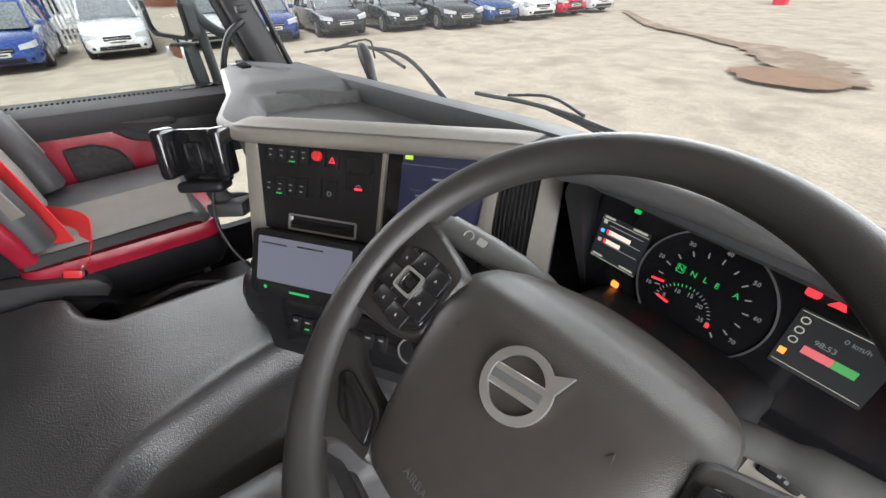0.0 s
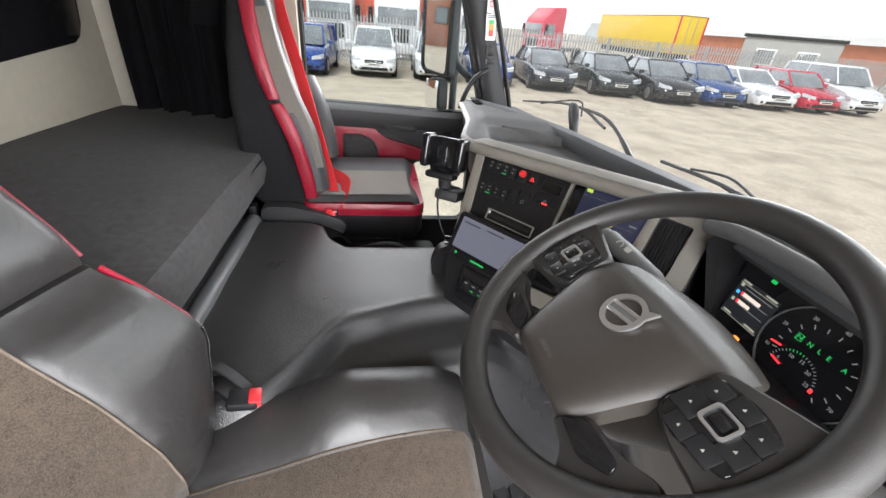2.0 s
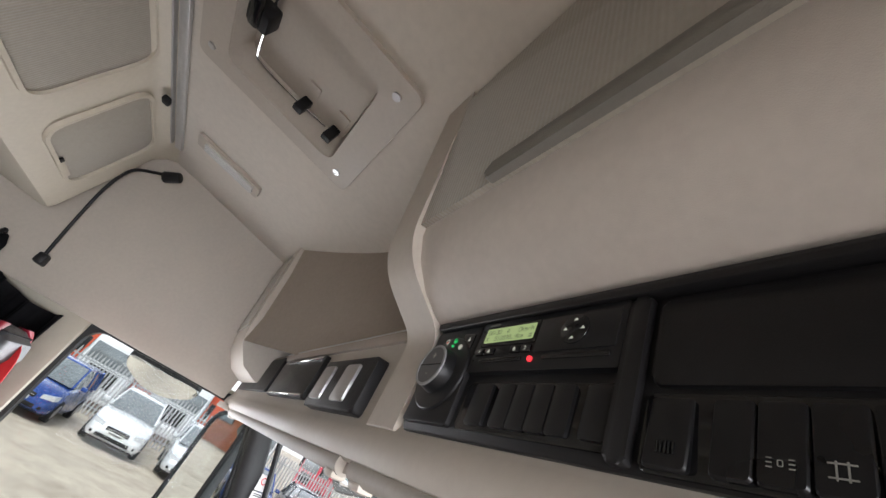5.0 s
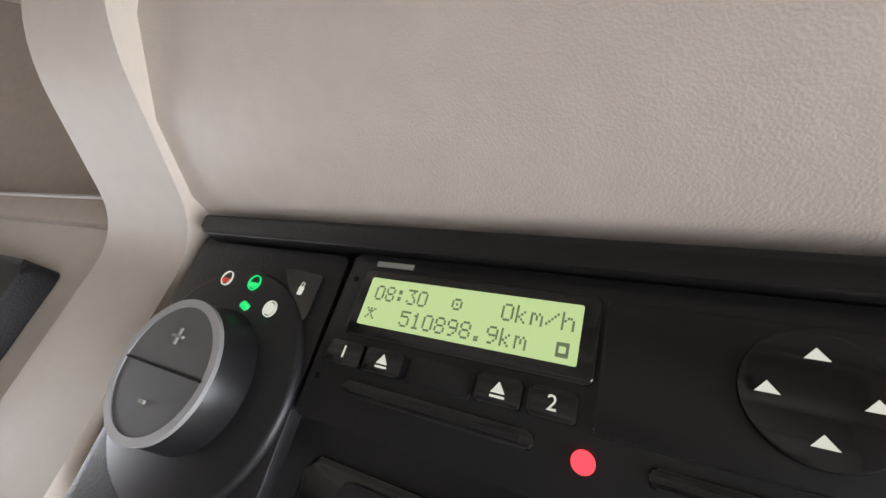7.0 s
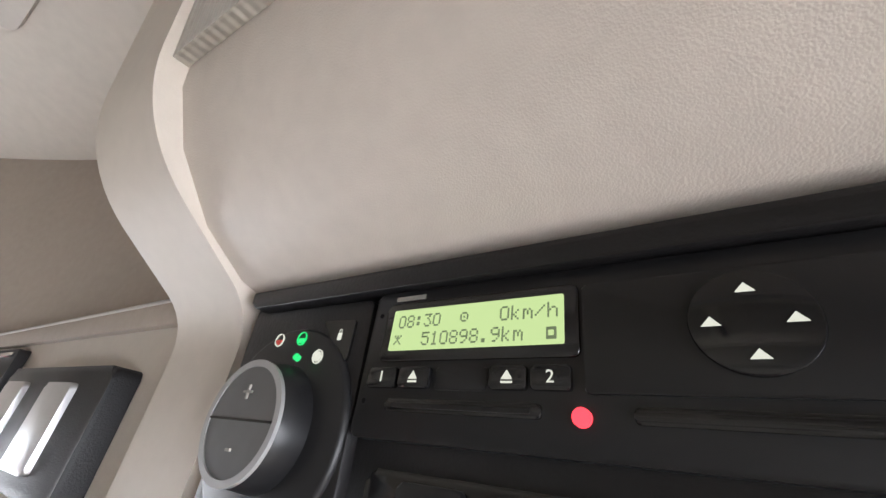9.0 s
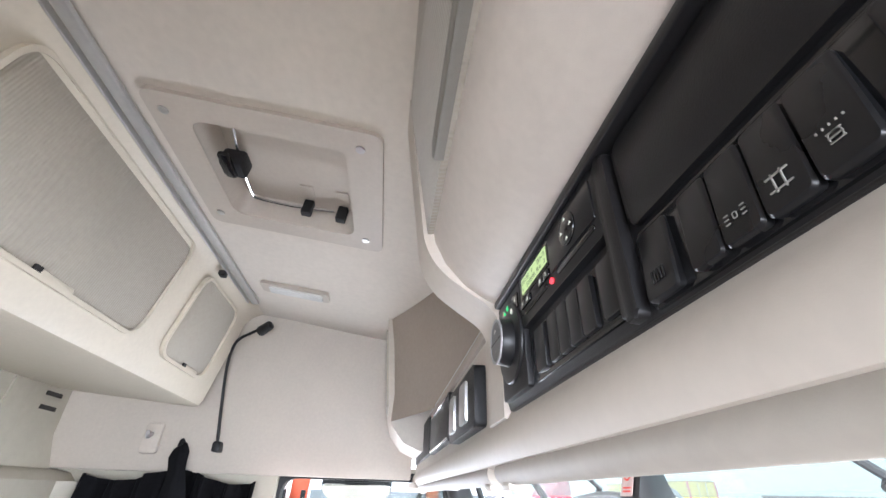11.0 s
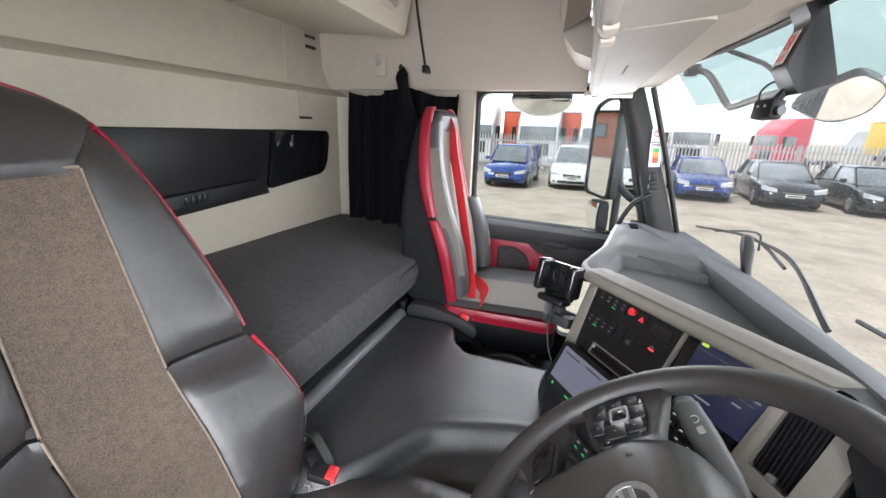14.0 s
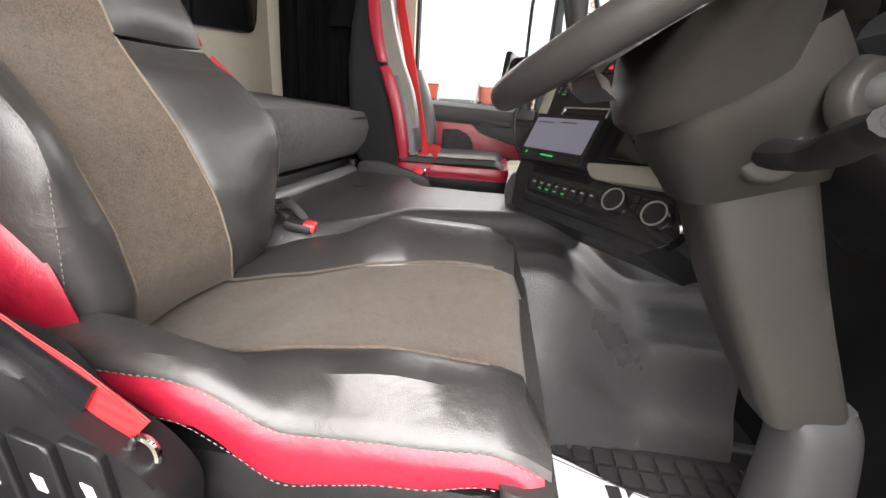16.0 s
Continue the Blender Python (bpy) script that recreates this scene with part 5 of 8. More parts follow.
# climate strip
cs = part("climate_strip", prism(bmesh.new(), rpoly([(0.075, -0.275), (0.44, -0.29), (0.475, -0.345), (0.455, -0.375), (0.09, -0.365)], 0.012, 3), -0.02, 0.004, ST, 0.004), GLOSS, stack, "black climate control strip")
for i in range(8):
    k = part("key", plate(0.100 + 0.024 * i, 0.121 + 0.024 * i, -0.338, -0.310, 0.004, 0.008, 0.003, ST, 0.0015), KEY, cs)
    part("key_mark", plate(0.106 + 0.024 * i, 0.115 + 0.024 * i, -0.320, -0.317, 0.008, 0.0083, 0.0003, ST), WHITELED, k)
    if 1 <= i <= 4:
        part("led", plate(0.106 + 0.024 * i, 0.115 + 0.024 * i, -0.332, -0.3295, 0.008, 0.0084, 0.0003, ST), GREENLED, k)
for x, y in ((0.338, -0.318), (0.425, -0.324)):
    kn = part("dial", cyl(bmesh.new(), ST @ Vector((x, y, 0.003)), ST.to_3x3().col[2], 0.024, 0.018, 36, 0.022, 0.003), KEY, cs)
    part("dial_ring", ring(ST @ Vector((x, y, 0.0212)), ST.to_3x3().col[2], 0.0225, 0.0028, 0.0015, 40), SILVER, kn)
for i in range(2):
    for j in range(2):
        part("key", plate(0.366 + 0.016 * i, 0.379 + 0.016 * i, -0.325 + 0.016 * j, -0.312 + 0.016 * j, 0.004, 0.007, 0.002, ST, 0.001), KEY, cs)
part("side_cheek", prism(bmesh.new(), rpoly([(0.10, 0.60), (0.02, 0.585), (0.0, 0.53), (0.01, 0.475), (0.12, 0.45), (0.30, 0.45), (0.30, 0.80), (0.145, 0.80)], 0.02, 3), -0.075, -0.045, YZ), BLACK, stack, "black side of the stack")
for j in range(2):
    part("cheek_socket", cyl(bmesh.new(), (-0.075, 0.06 + 0.01 * j, 0.53 + 0.055 * j), (-0.3, -1, 0), 0.018, 0.03, 20), GLOSS, stack, "round socket")

# tablet clamped in front of the stack
tab = thing("tablet", tuple(ST @ Vector((0.12, -0.215, 0.03))), "black tablet with a grey glowing screen on the dash", "tablet")
part("case", plate(0.030, 0.235, -0.275, -0.160, 0.006, 0.030, 0.008, ST, 0.004), BLACK, tab)
tsc = part("screen", plate(0.042, 0.224, -0.248, -0.170, 0.030, 0.0306, 0.002, ST), SCREEN, tab, "pale grey screen picture")
part("dark_band", plate(0.042, 0.224, -0.270, -0.249, 0.030, 0.0308, 0.001, ST), GLOSS, tsc)
part("icon", plate(0.058, 0.064, -0.262, -0.256, 0.0308, 0.0311, 0.001, ST), GREENLED, tsc)
part("icon", plate(0.110, 0.150, -0.263, -0.259, 0.0308, 0.0311, 0.001, ST), GREENLED, tsc)
for x0, x1, y in ((0.05, 0.10, -0.180), (0.12, 0.17, -0.178)):
    part("text_bar", plate(x0, x1, y - 0.003, y, 0.0306, 0.0309, 0.001, ST), GREYLEATHER, tsc)
part("bracket", box(0.10, 0.16, -0.235, -0.19, -0.005, 0.008, 0.003, 2, ST), BLACK, tab, "black clamp bracket")

# phone cradle at the corner of the stack
ph = thing("phone_cradle", (-0.10, 0.03, 0.78), "empty black phone cradle clipped to the dash corner", "phone holder")
PH = fr((-0.085, 0.025, 0.835), (0.55, 0.83, 0), (-0.15, 0.10, 0.98))
part("back_plate", plate(-0.042, 0.042, -0.045, 0.05, -0.012, 0.0, 0.010, PH, 0.003), GLOSS, ph)
for d in (-1, 1):
    part("jaw", box(d * 0.048 - 0.011, d * 0.048 + 0.011, -0.03, 0.055, -0.012, 0.038, 0.008, 3, PH), GLOSS, ph, "padded side jaw")
part("foot", box(-0.040, 0.040, -0.055, -0.036, -0.012, 0.036, 0.008, 3, PH), BLACK, ph)
part("spring_plate", box(-0.025, 0.005, -0.028, 0.030, 0.0, 0.010, 0.004, 2, PH), GLOSS, ph)
part("stem", tube([PH @ Vector((0, -0.03, -0.01)), PH @ Vector((0.0, -0.085, -0.03)), PH @ Vector((0.03, -0.10, -0.06))], 0.018, 10, 5), DASH, ph)
part("arm", box(-0.02, 0.05, -0.115, -0.085, -0.075, 0.0, 0.008, 2, PH), DASH, ph)
part("charge_cable", tube([PH @ Vector((0.01, -0.05, 0.01)), PH @ Vector((0.0, -0.11, 0.012)), PH @ Vector((0.012, -0.17, 0.008)), PH @ Vector((0.035, -0.215, 0.0)), PH @ Vector((0.05, -0.24, -0.03))], 0.0028, 6, 8), BLACK, ph)

# instrument cluster
clu = thing("instrument_cluster", (0.62, 0.48, 0.68), "black instrument cluster with a round speedometer", "instrument cluster")
CF = Matrix(((1, 0, 0, 0), (0, 0, -1, 0.485), (0, 1, 0, 0), (0, 0, 0, 1)))
CF = CF @ Matrix.Translation((0, 0.75, 0)) @ Matrix.Rotation(radians(-12), 4, "X") @ Matrix.Translation((0, -0.75, 0))
part("face", plate(0.33, 0.86, 0.63, 0.845, -0.01, 0.0, 0.05, CF), GLOSS, clu)
hood_o = rpoly([(0.432, 0.640), (0.92, 0.668), (0.90, 0.86), (0.78, 0.912), (0.53, 0.915), (0.437, 0.895)], 0.03, 4)
hood_i = rpoly([(0.418, 0.652), (0.865, 0.676), (0.86, 0.82), (0.76, 0.85), (0.50, 0.852), (0.410, 0.84)], 0.03, 4)
rings_ = [[(p[0], lerp([(0.68, 0.45), (0.82, 0.365)], p[1]) + 0.01 * math.sin(p[0] * 5), p[1] + 0.002) for p in hood_o], [(p[0] * 0.985 + 0.01, lerp([(0.68, 0.465), (0.82, 0.40)], p[1]), p[1] * 0.985 + 0.01) for p in hood_o], [(p[0], 0.492, p[1]) for p in hood_i]]
part("hood", loft(rings_, cap=False), BLACK, clu, "black hood round the dials")
lip_pts = [(0.425, 0.375, 0.895), (0.50, 0.368, 0.912), (0.62, 0.365, 0.918), (0.76, 0.366, 0.912), (0.88, 0.372, 0.875)]
part("hood_lip", tube(lip_pts, 0.013, 10, 8), DASHTOP, clu, "light grey hood edge")
gc = (0.587, 0.748)
dial = part("speedometer", cyl(bmesh.new(), CF @ Vector((*gc, 0.0)), CF.to_3x3().col[2], 0.083, 0.0015, 64), GLOSS, clu, "round speedometer")
part("dial_ring", ring(CF @ Vector((*gc, 0.0015)), CF.to_3x3().col[2], 0.084, 0.0022, 0.002, 64), SILVER, dial)
for i, n_ in enumerate((10, 20, 30, 40, 50, 60, 70)):
    a = radians(196 - i * 38)
    c = (gc[0] + 0.066 * math.cos(a), gc[1] + 0.066 * math.sin(a))
    part("figure", text(str(n_), 0.0082, CF @ Matrix.Translation((c[0], c[1], 0.002)), 0.0002), WHITELED, dial)
    for h in (0, 0.5):
        b = radians(196 - (i + h) * 38)
        c = Vector((gc[0] + 0.0535 * math.cos(b), gc[1] + 0.0535 * math.sin(b), 0.002))
        part("tick", box(-0.0035, 0.0035, -0.0008, 0.0008, 0, 0.0003, 0, 1, CF @ Matrix.Translation(c) @ Matrix.Rotation(b, 4, "Z")), WHITELED, dial)
rc = (gc[0] - 0.012, gc[1] - 0.034)
for i in range(22):
    a = radians(172 - i * 8.2)
    c = Vector((rc[0] + 0.036 * math.cos(a), rc[1] + 0.036 * math.sin(a), 0.002))
    part("rev_tick", box(-0.002, 0.002, -0.0005, 0.0005, 0, 0.0003, 0, 1, CF @ Matrix.Translation(c) @ Matrix.Rotation(a, 4, "Z")), GREENLED if 5 < i < 11 else WHITELED, dial)
for s, a in (("5", 160), ("10", 118), ("15", 82), ("20", 46), ("25", 8)):
    part("figure", text(s, 0.0085, CF @ Matrix.Translation((rc[0] + 0.027 * math.cos(radians(a)), rc[1] + 0.027 * math.sin(radians(a)), 0.002)), 0.0002), WHITELED, dial)
for c, a, l in ((gc, 188, 0.062), (rc, 170, 0.034)):
    a = radians(a)
    p0, p1 = Vector((c[0] + (l - 0.017) * math.cos(a), c[1] + (l - 0.017) * math.sin(a), 0.004)), Vector((c[0] + l * math.cos(a), c[1] + l * math.sin(a), 0.004))
    part("needle", tube([CF @ p0, CF @ p1], 0.0016, 6), REDLED, dial, "red needle")
part("limit_mark", plate(rc[0] + 0.034, rc[0] + 0.039, rc[1] - 0.002, rc[1] + 0.004, 0.002, 0.003, 0.0005, CF), REDLED, dial)
for s, x in (("N", -0.033), ("N", -0.016), ("L", -0.001), ("E", 0.013), ("A", 0.036)):
    part("gear_letter", text(s, 0.0105, CF @ Matrix.Translation((gc[0] + x, gc[1] + 0.021, 0.002)), 0.0002), GREENLED, dial)
part("letter_box", frame_ring(rr(gc[0] - 0.033, gc[1] + 0.021, 0.0105, 0.0115, 0.001), rr(gc[0] - 0.033, gc[1] + 0.021, 0.0092, 0.0102, 0.001), 0.002, 0.0024, CF), GREENLED, dial)
ls = part("left_screen", plate(0.424, 0.502, 0.722, 0.792, 0.0, 0.001, 0.002, CF), DARKSCREEN, clu, "small screen with bar gauges")
for j, mm in enumerate((WHITELED, REDLED, REDLED)):
    z = 0.778 - 0.015 * j
    part("gauge_line", plate(0.440, 0.495, z, z + 0.0012, 0.001, 0.0014, 0.0002, CF), WHITELED, ls)
    if j:
        part("gauge_fill", plate(0.440, 0.478 - 0.012 * (j - 1), z + 0.002, z + 0.0085, 0.001, 0.0014, 0.0006, CF), glow("pale_gauge", (0.75, 0.62, 0.50), 0.7), ls)
        part("gauge_start", plate(0.438, 0.442, z + 0.002, z + 0.0085, 0.0014, 0.0018, 0.0006, CF), REDLED, ls)
    part("icon", plate(0.428, 0.434, z + 0.001, z + 0.007, 0.001, 0.0014, 0.001, CF), (CREAMLED, BLUELED, CREAMLED)[j], ls)
for z in (0.788, 0.726):
    part("text_bar", plate(0.428, 0.445, z, z + 0.003, 0.001, 0.0014, 0.0004, CF), CREAMLED, ls)
    part("text_bar", plate(0.475, 0.497, z, z + 0.003, 0.001, 0.0014, 0.0004, CF), CREAMLED, ls)
    part("screen_line", plate(0.425, 0.501, z - 0.003, z - 0.0022, 0.001, 0.0014, 0.0001, CF), CREAMLED, ls)
rs = part("right_screen", plate(0.680, 0.765, 0.717, 0.792, 0.0, 0.001, 0.002, CF), DARKSCREEN, clu, "small screen with a coloured bar")
part("screen_line", plate(0.682, 0.763, 0.789, 0.7898, 0.001, 0.0014, 0.0001, CF), CREAMLED, rs)
part("screen_line", plate(0.682, 0.763, 0.722, 0.7228, 0.001, 0.0014, 0.0001, CF), CREAMLED, rs)
part("reading", text("0 km/h", 0.008, CF @ Matrix.Translation((0.735, 0.778, 0.0012)), 0.0001), WHITELED, rs)
part("reading", text("98:53", 0.009, CF @ Matrix.Translation((0.715, 0.762, 0.0012)), 0.0001), WHITELED, rs)
part("red_bar", plate(0.700, 0.727, 0.744, 0.754, 0.001, 0.0014, 0.0006, CF), glow("pink_bar", (0.8, 0.16, 0.16), 0.5), rs)
part("green_bar", plate(0.727, 0.748, 0.744, 0.754, 0.001, 0.0014, 0.0006, CF), glow("green_bar", (0.08, 0.40, 0.10), 0.5), rs)
for j in range(3):
    part("icon", ring(CF @ Vector((0.689, 0.780 - 0.013 * j, 0.0012)), CF.to_3x3().col[2], 0.0045, 0.0013, 0.0004, 16), CREAMLED, rs)
part("icon", plate(0.683, 0.690, 0.732, 0.740, 0.001, 0.0014, 0.001, CF), ORANGELED, rs)
part("warning_lamp", plate(0.466, 0.476, 0.812, 0.818, 0.0, 0.0012, 0.002, CF), GREENLED, clu, "green lamp symbol")
part("warning_lamp", plate(0.474, 0.486, 0.692, 0.702, 0.0, 0.0012, 0.003, CF), ORANGELED, clu, "orange lamp symbol")
part("warning_lamp", plate(0.674, 0.688, 0.806, 0.817, 0.0, 0.0012, 0.004, CF), REDLED, clu, "red lamp symbol")
part("warning_lamp", prism(bmesh.new(), [(0.695, 0.806), (0.711, 0.806), (0.706, 0.818)], 0.0, 0.0012, CF), REDLED, clu, "red belt symbol")

# lower dash right of the column
LR = fr((0.754, 0.458, 0.607), (1, 0.1, 0), (0, 0.45, 0.893))
ldp = part("lower_panel", prism(bmesh.new(), rpoly([(-0.036, -0.11), (0.42, -0.11), (0.42, 0.115), (-0.030, 0.115)], 0.012, 4), -0.05, 0.0, LR, 0.004), TRIM, dash, "warm grey lower panel with switches")
sw = part("switch_block", plate(-0.023, 0.021, -0.025, 0.025, 0.0, 0.003, 0.003, LR, 0.001), GLOSS, ldp, "black switch pair")
for j in range(2):
    part("switch", plate(-0.020, 0.018, -0.022 + 0.023 * j, -0.001 + 0.023 * j, 0.003, 0.006, 0.002, LR, 0.001), KEY, sw)
for x0, x1, y0, y1 in ((-0.006, 0.008, -0.012, -0.005), (-0.004, 0.0, -0.016, -0.012), (0.004, 0.008, -0.018, -0.013)):
    part("icon", plate(x0, x1, y0, y1, 0.006, 0.0063, 0.0015, LR), WHITELED, sw)
hc = part("height_control", prism(bmesh.new(), rpoly([(-0.030, -0.060), (0.006, -0.036), (0.050, -0.062), (0.020, -0.090)], 0.006, 3), 0.0, 0.022, LR, 0.006), COLUMN, ldp, "dark lever control with ribbed end")
part("lever_key", prism(bmesh.new(), rpoly([(-0.016, -0.058), (0.004, -0.045), (0.018, -0.054), (-0.002, -0.068)], 0.003, 3), 0.020, 0.026, LR, 0.002), KEY, hc)
part("key_icon", plate(-0.002, 0.006, -0.058, -0.053, 0.026, 0.0263, 0.001, LR), ICON, hc)
for j in range(4):
    part("rib", box(0.022 + 0.005 * j, 0.024 + 0.005 * j, -0.078 + 0.002 * j, -0.064 + 0.002 * j, 0.021, 0.024, 0.0005, 1, LR), ICON, hc)
part("seam", box(0.030, 0.40, 0.0235, 0.0248, 0.0, 0.0008, 0, 1, LR), BLACK, ldp)
part("seam", box(0.029, 0.0302, -0.10, 0.0248, 0.0, 0.0008, 0, 1, LR), BLACK, ldp)
lb_ = part("icon_bar", plate(0.040, 0.16, -0.010, 0.006, 0.0, 0.0016, 0.003, LR), GLOSS, ldp, "black strip of light symbols")
for j in range(4):
    part("icon", ring(LR @ Vector((0.052 + 0.026 * j, -0.002, 0.0016)), LR.to_3x3().col[2], 0.004, 0.0012, 0.0004, 14), ICON, lb_)
part("light_knob", cyl(bmesh.new(), LR @ Vector((0.105, -0.055, 0.0)), LR.to_3x3().col[2], 0.030, 0.022, 36, 0.027, 0.003), BLACK, ldp, "black rotary light switch")
part("collar", ring(LR @ Vector((0.105, -0.055, 0.0)), LR.to_3x3().col[2], 0.038, 0.008, 0.003, 40), GLOSS, ldp)
rc_o = rpoly(rect(0.030, 0.24, 0.045, 0.105), 0.014, 4)
rc_i = rpoly(rect(0.036, 0.234, 0.051, 0.099), 0.010, 4)
part("vent_rim", frame_ring(rc_o, rc_i, 0.0, 0.004, LR), COLUMN, ldp)
part("vent_face", prism(bmesh.new(), rc_i, 0.0, 0.0015, LR), GLOSS, ldp)
for j in range(8):
    part("vent_slat", box(0.04, 0.23, 0.0535 + 0.0055 * j, 0.0550 + 0.0055 * j, 0.0015, 0.004, 0, 1, LR), BLACK, ldp)
part("knee_panel", prism(bmesh.new(), rpoly([(0.44, 0.49), (0.50, 0.515), (0.60, 0.40), (0.60, 0.15), (0.54, 0.15)], 0.02, 3), 0.80, 1.20, YZ), COLUMN, dash, "dark knee panel")

# ---------------------------------------------------------------- steering wheel and column
th, ps = radians(33.8), radians(2.1)
WU = Vector((math.cos(ps), math.sin(ps), 0))
WN = Vector((math.sin(th) * math.sin(ps), -math.sin(th) * math.cos(ps), math.cos(th)))
WM = fr((0.611, 0.138, 0.865), WU, WN.cross(WU))
stw = thing("steering_wheel", (0.60, 0.15, 0.85), "dark grey four-spoke steering wheel with button pods", "steering wheel")
rings_ = []
for i in range(96):
    a = 2 * math.pi * i / 96
    c, d = Vector((math.cos(a), math.sin(a), 0)), Vector((0, 0, 1))
    rings_.append([WM @ (c * 0.2035 + c * (0.0182 * math.cos(b)) + d * (0.0175 * math.sin(b))) for b in [2 * math.pi * k / 16 for k in range(16)]])
part("rim", loft(rings_ + rings_[:1], cap=False), WHEEL, stw)


PAD = [(-0.124, 0.066, 0.007), (-0.116, 0.071, 0.0105), (-0.09, 0.080, 0.012), (-0.05, 0.091, 0.0140), (-0.01, 0.102, 0.0145), (0.02, 0.109, 0.011), (0.04, 0.111, 0.003), (0.060, 0.107, -0.013), (0.074, 0.096, -0.032), (0.085, 0.080, -0.052), (0.092, 0.062, -0.068)]


def pad_z(x, y):
    """Height of the airbag cover over the wheel's plane."""
    for (va, wa, za), (vb, wb, zb) in zip(PAD, PAD[1:]):
        if y <= vb:
            k = max(0.0, (y - va) / (vb - va))
            w, z = wa + (wb - wa) * k, za + (zb - za) * k
            break
    f = min(1.0, abs(x) / w)
    return z - 0.002 * f * f - 0.010 * f ** 8 - max(0.0, y) * 0.22 * f * f


pad_rows = []
for v, w, z in _spline(PAD, 4):
    row = [(-w - 0.002, v, z - 0.034)]
    for k in range(21):
        f = -1 + k / 10
        f = math.sin(f * math.pi / 2)
        row.append((w * f, v, pad_z(w * f, v)))
    pad_rows.append(row + [(w + 0.002, v, z - 0.034)])
lip_row = [(x * 0.985, v - 0.004, z - 0.012) for x, v, z in pad_rows[0]]
pad_rows = [[(x * 0.97, v + 0.004, z - 0.030) for x, v, z in pad_rows[0]], lip_row] + pad_rows
ab = part("airbag_cover", loft(pad_rows, m=WM), AIRBAG, stw, "soft airbag cover with leather grain")
part("word", text("AIRBAG", 0.0088, WM @ Matrix.Translation((-0.012, -0.102, 0.0112)), 0.0005), LEVERGREY, ab)
for x in (-0.070, 0.066):
    part("mark", prism(bmesh.new(), [(x - 0.0028, -0.003), (x + 0.0028, -0.004), (x + 0.001, 0.003)], 0.0115, 0.0128, WM), AIRBAG, ab)
BG = WM @ Matrix.Translation((-0.001, -0.006, 0.0146))
lg_ = part("badge", ring(BG.translation, WN, 0.0262, 0.0060, 0.0035, 56), SILVER, ab, "silver ring badge with a slanted bar")
part("badge_bar", box(-0.0255, 0.0255, -0.0078, 0.0078, 0.0, 0.0030, 0.0008, 1, BG @ Matrix.Rotation(radians(10), 4, "Z")), SILVER, lg_)
part("badge_tip", prism(bmesh.new(), [(0.012, 0.018), (0.028, 0.028), (0.023, 0.008)], 0.0, 0.0036, BG), SILVER, lg_)
part("badge_mark", box(-0.019, 0.019, -0.0030, 0.0030, 0.0030, 0.0032, 0, 1, BG @ Matrix.Rotation(radians(10), 4, "Z")), KNOBFACE, lg_, "grey bar on the badge")


def spoke_sheet(outline, base, tip, d, thick, pull=0.006):
    """A padded plate whose top falls from the hub to the rim."""
    k = outline if d > 0 else outline[::-1]
    c = Vector((sum(p[0] for p in k) / len(k), sum(p[1] for p in k) / len(k)))

    def zt(p):
        return base + (tip - base) * min(1.0, max(0.0, (abs(p[0]) - 0.095) / 0.09))
    rings = [[(p[0], p[1], zt(p) - thick) for p in k], [(p[0], p[1], zt(p) - pull) for p in k]]
    for s, dz in ((0.975, -pull * 0.35), (0.93, 0.0), (0.5, 0.0), (0.1, 0.0)):
        rings.append([(c.x + (p[0] - c.x) * s, c.y + (p[1] - c.y) * s, zt((c.x + (p[0] - c.x) * s, 0)) + dz) for p in k])
    return loft(rings, m=WM)


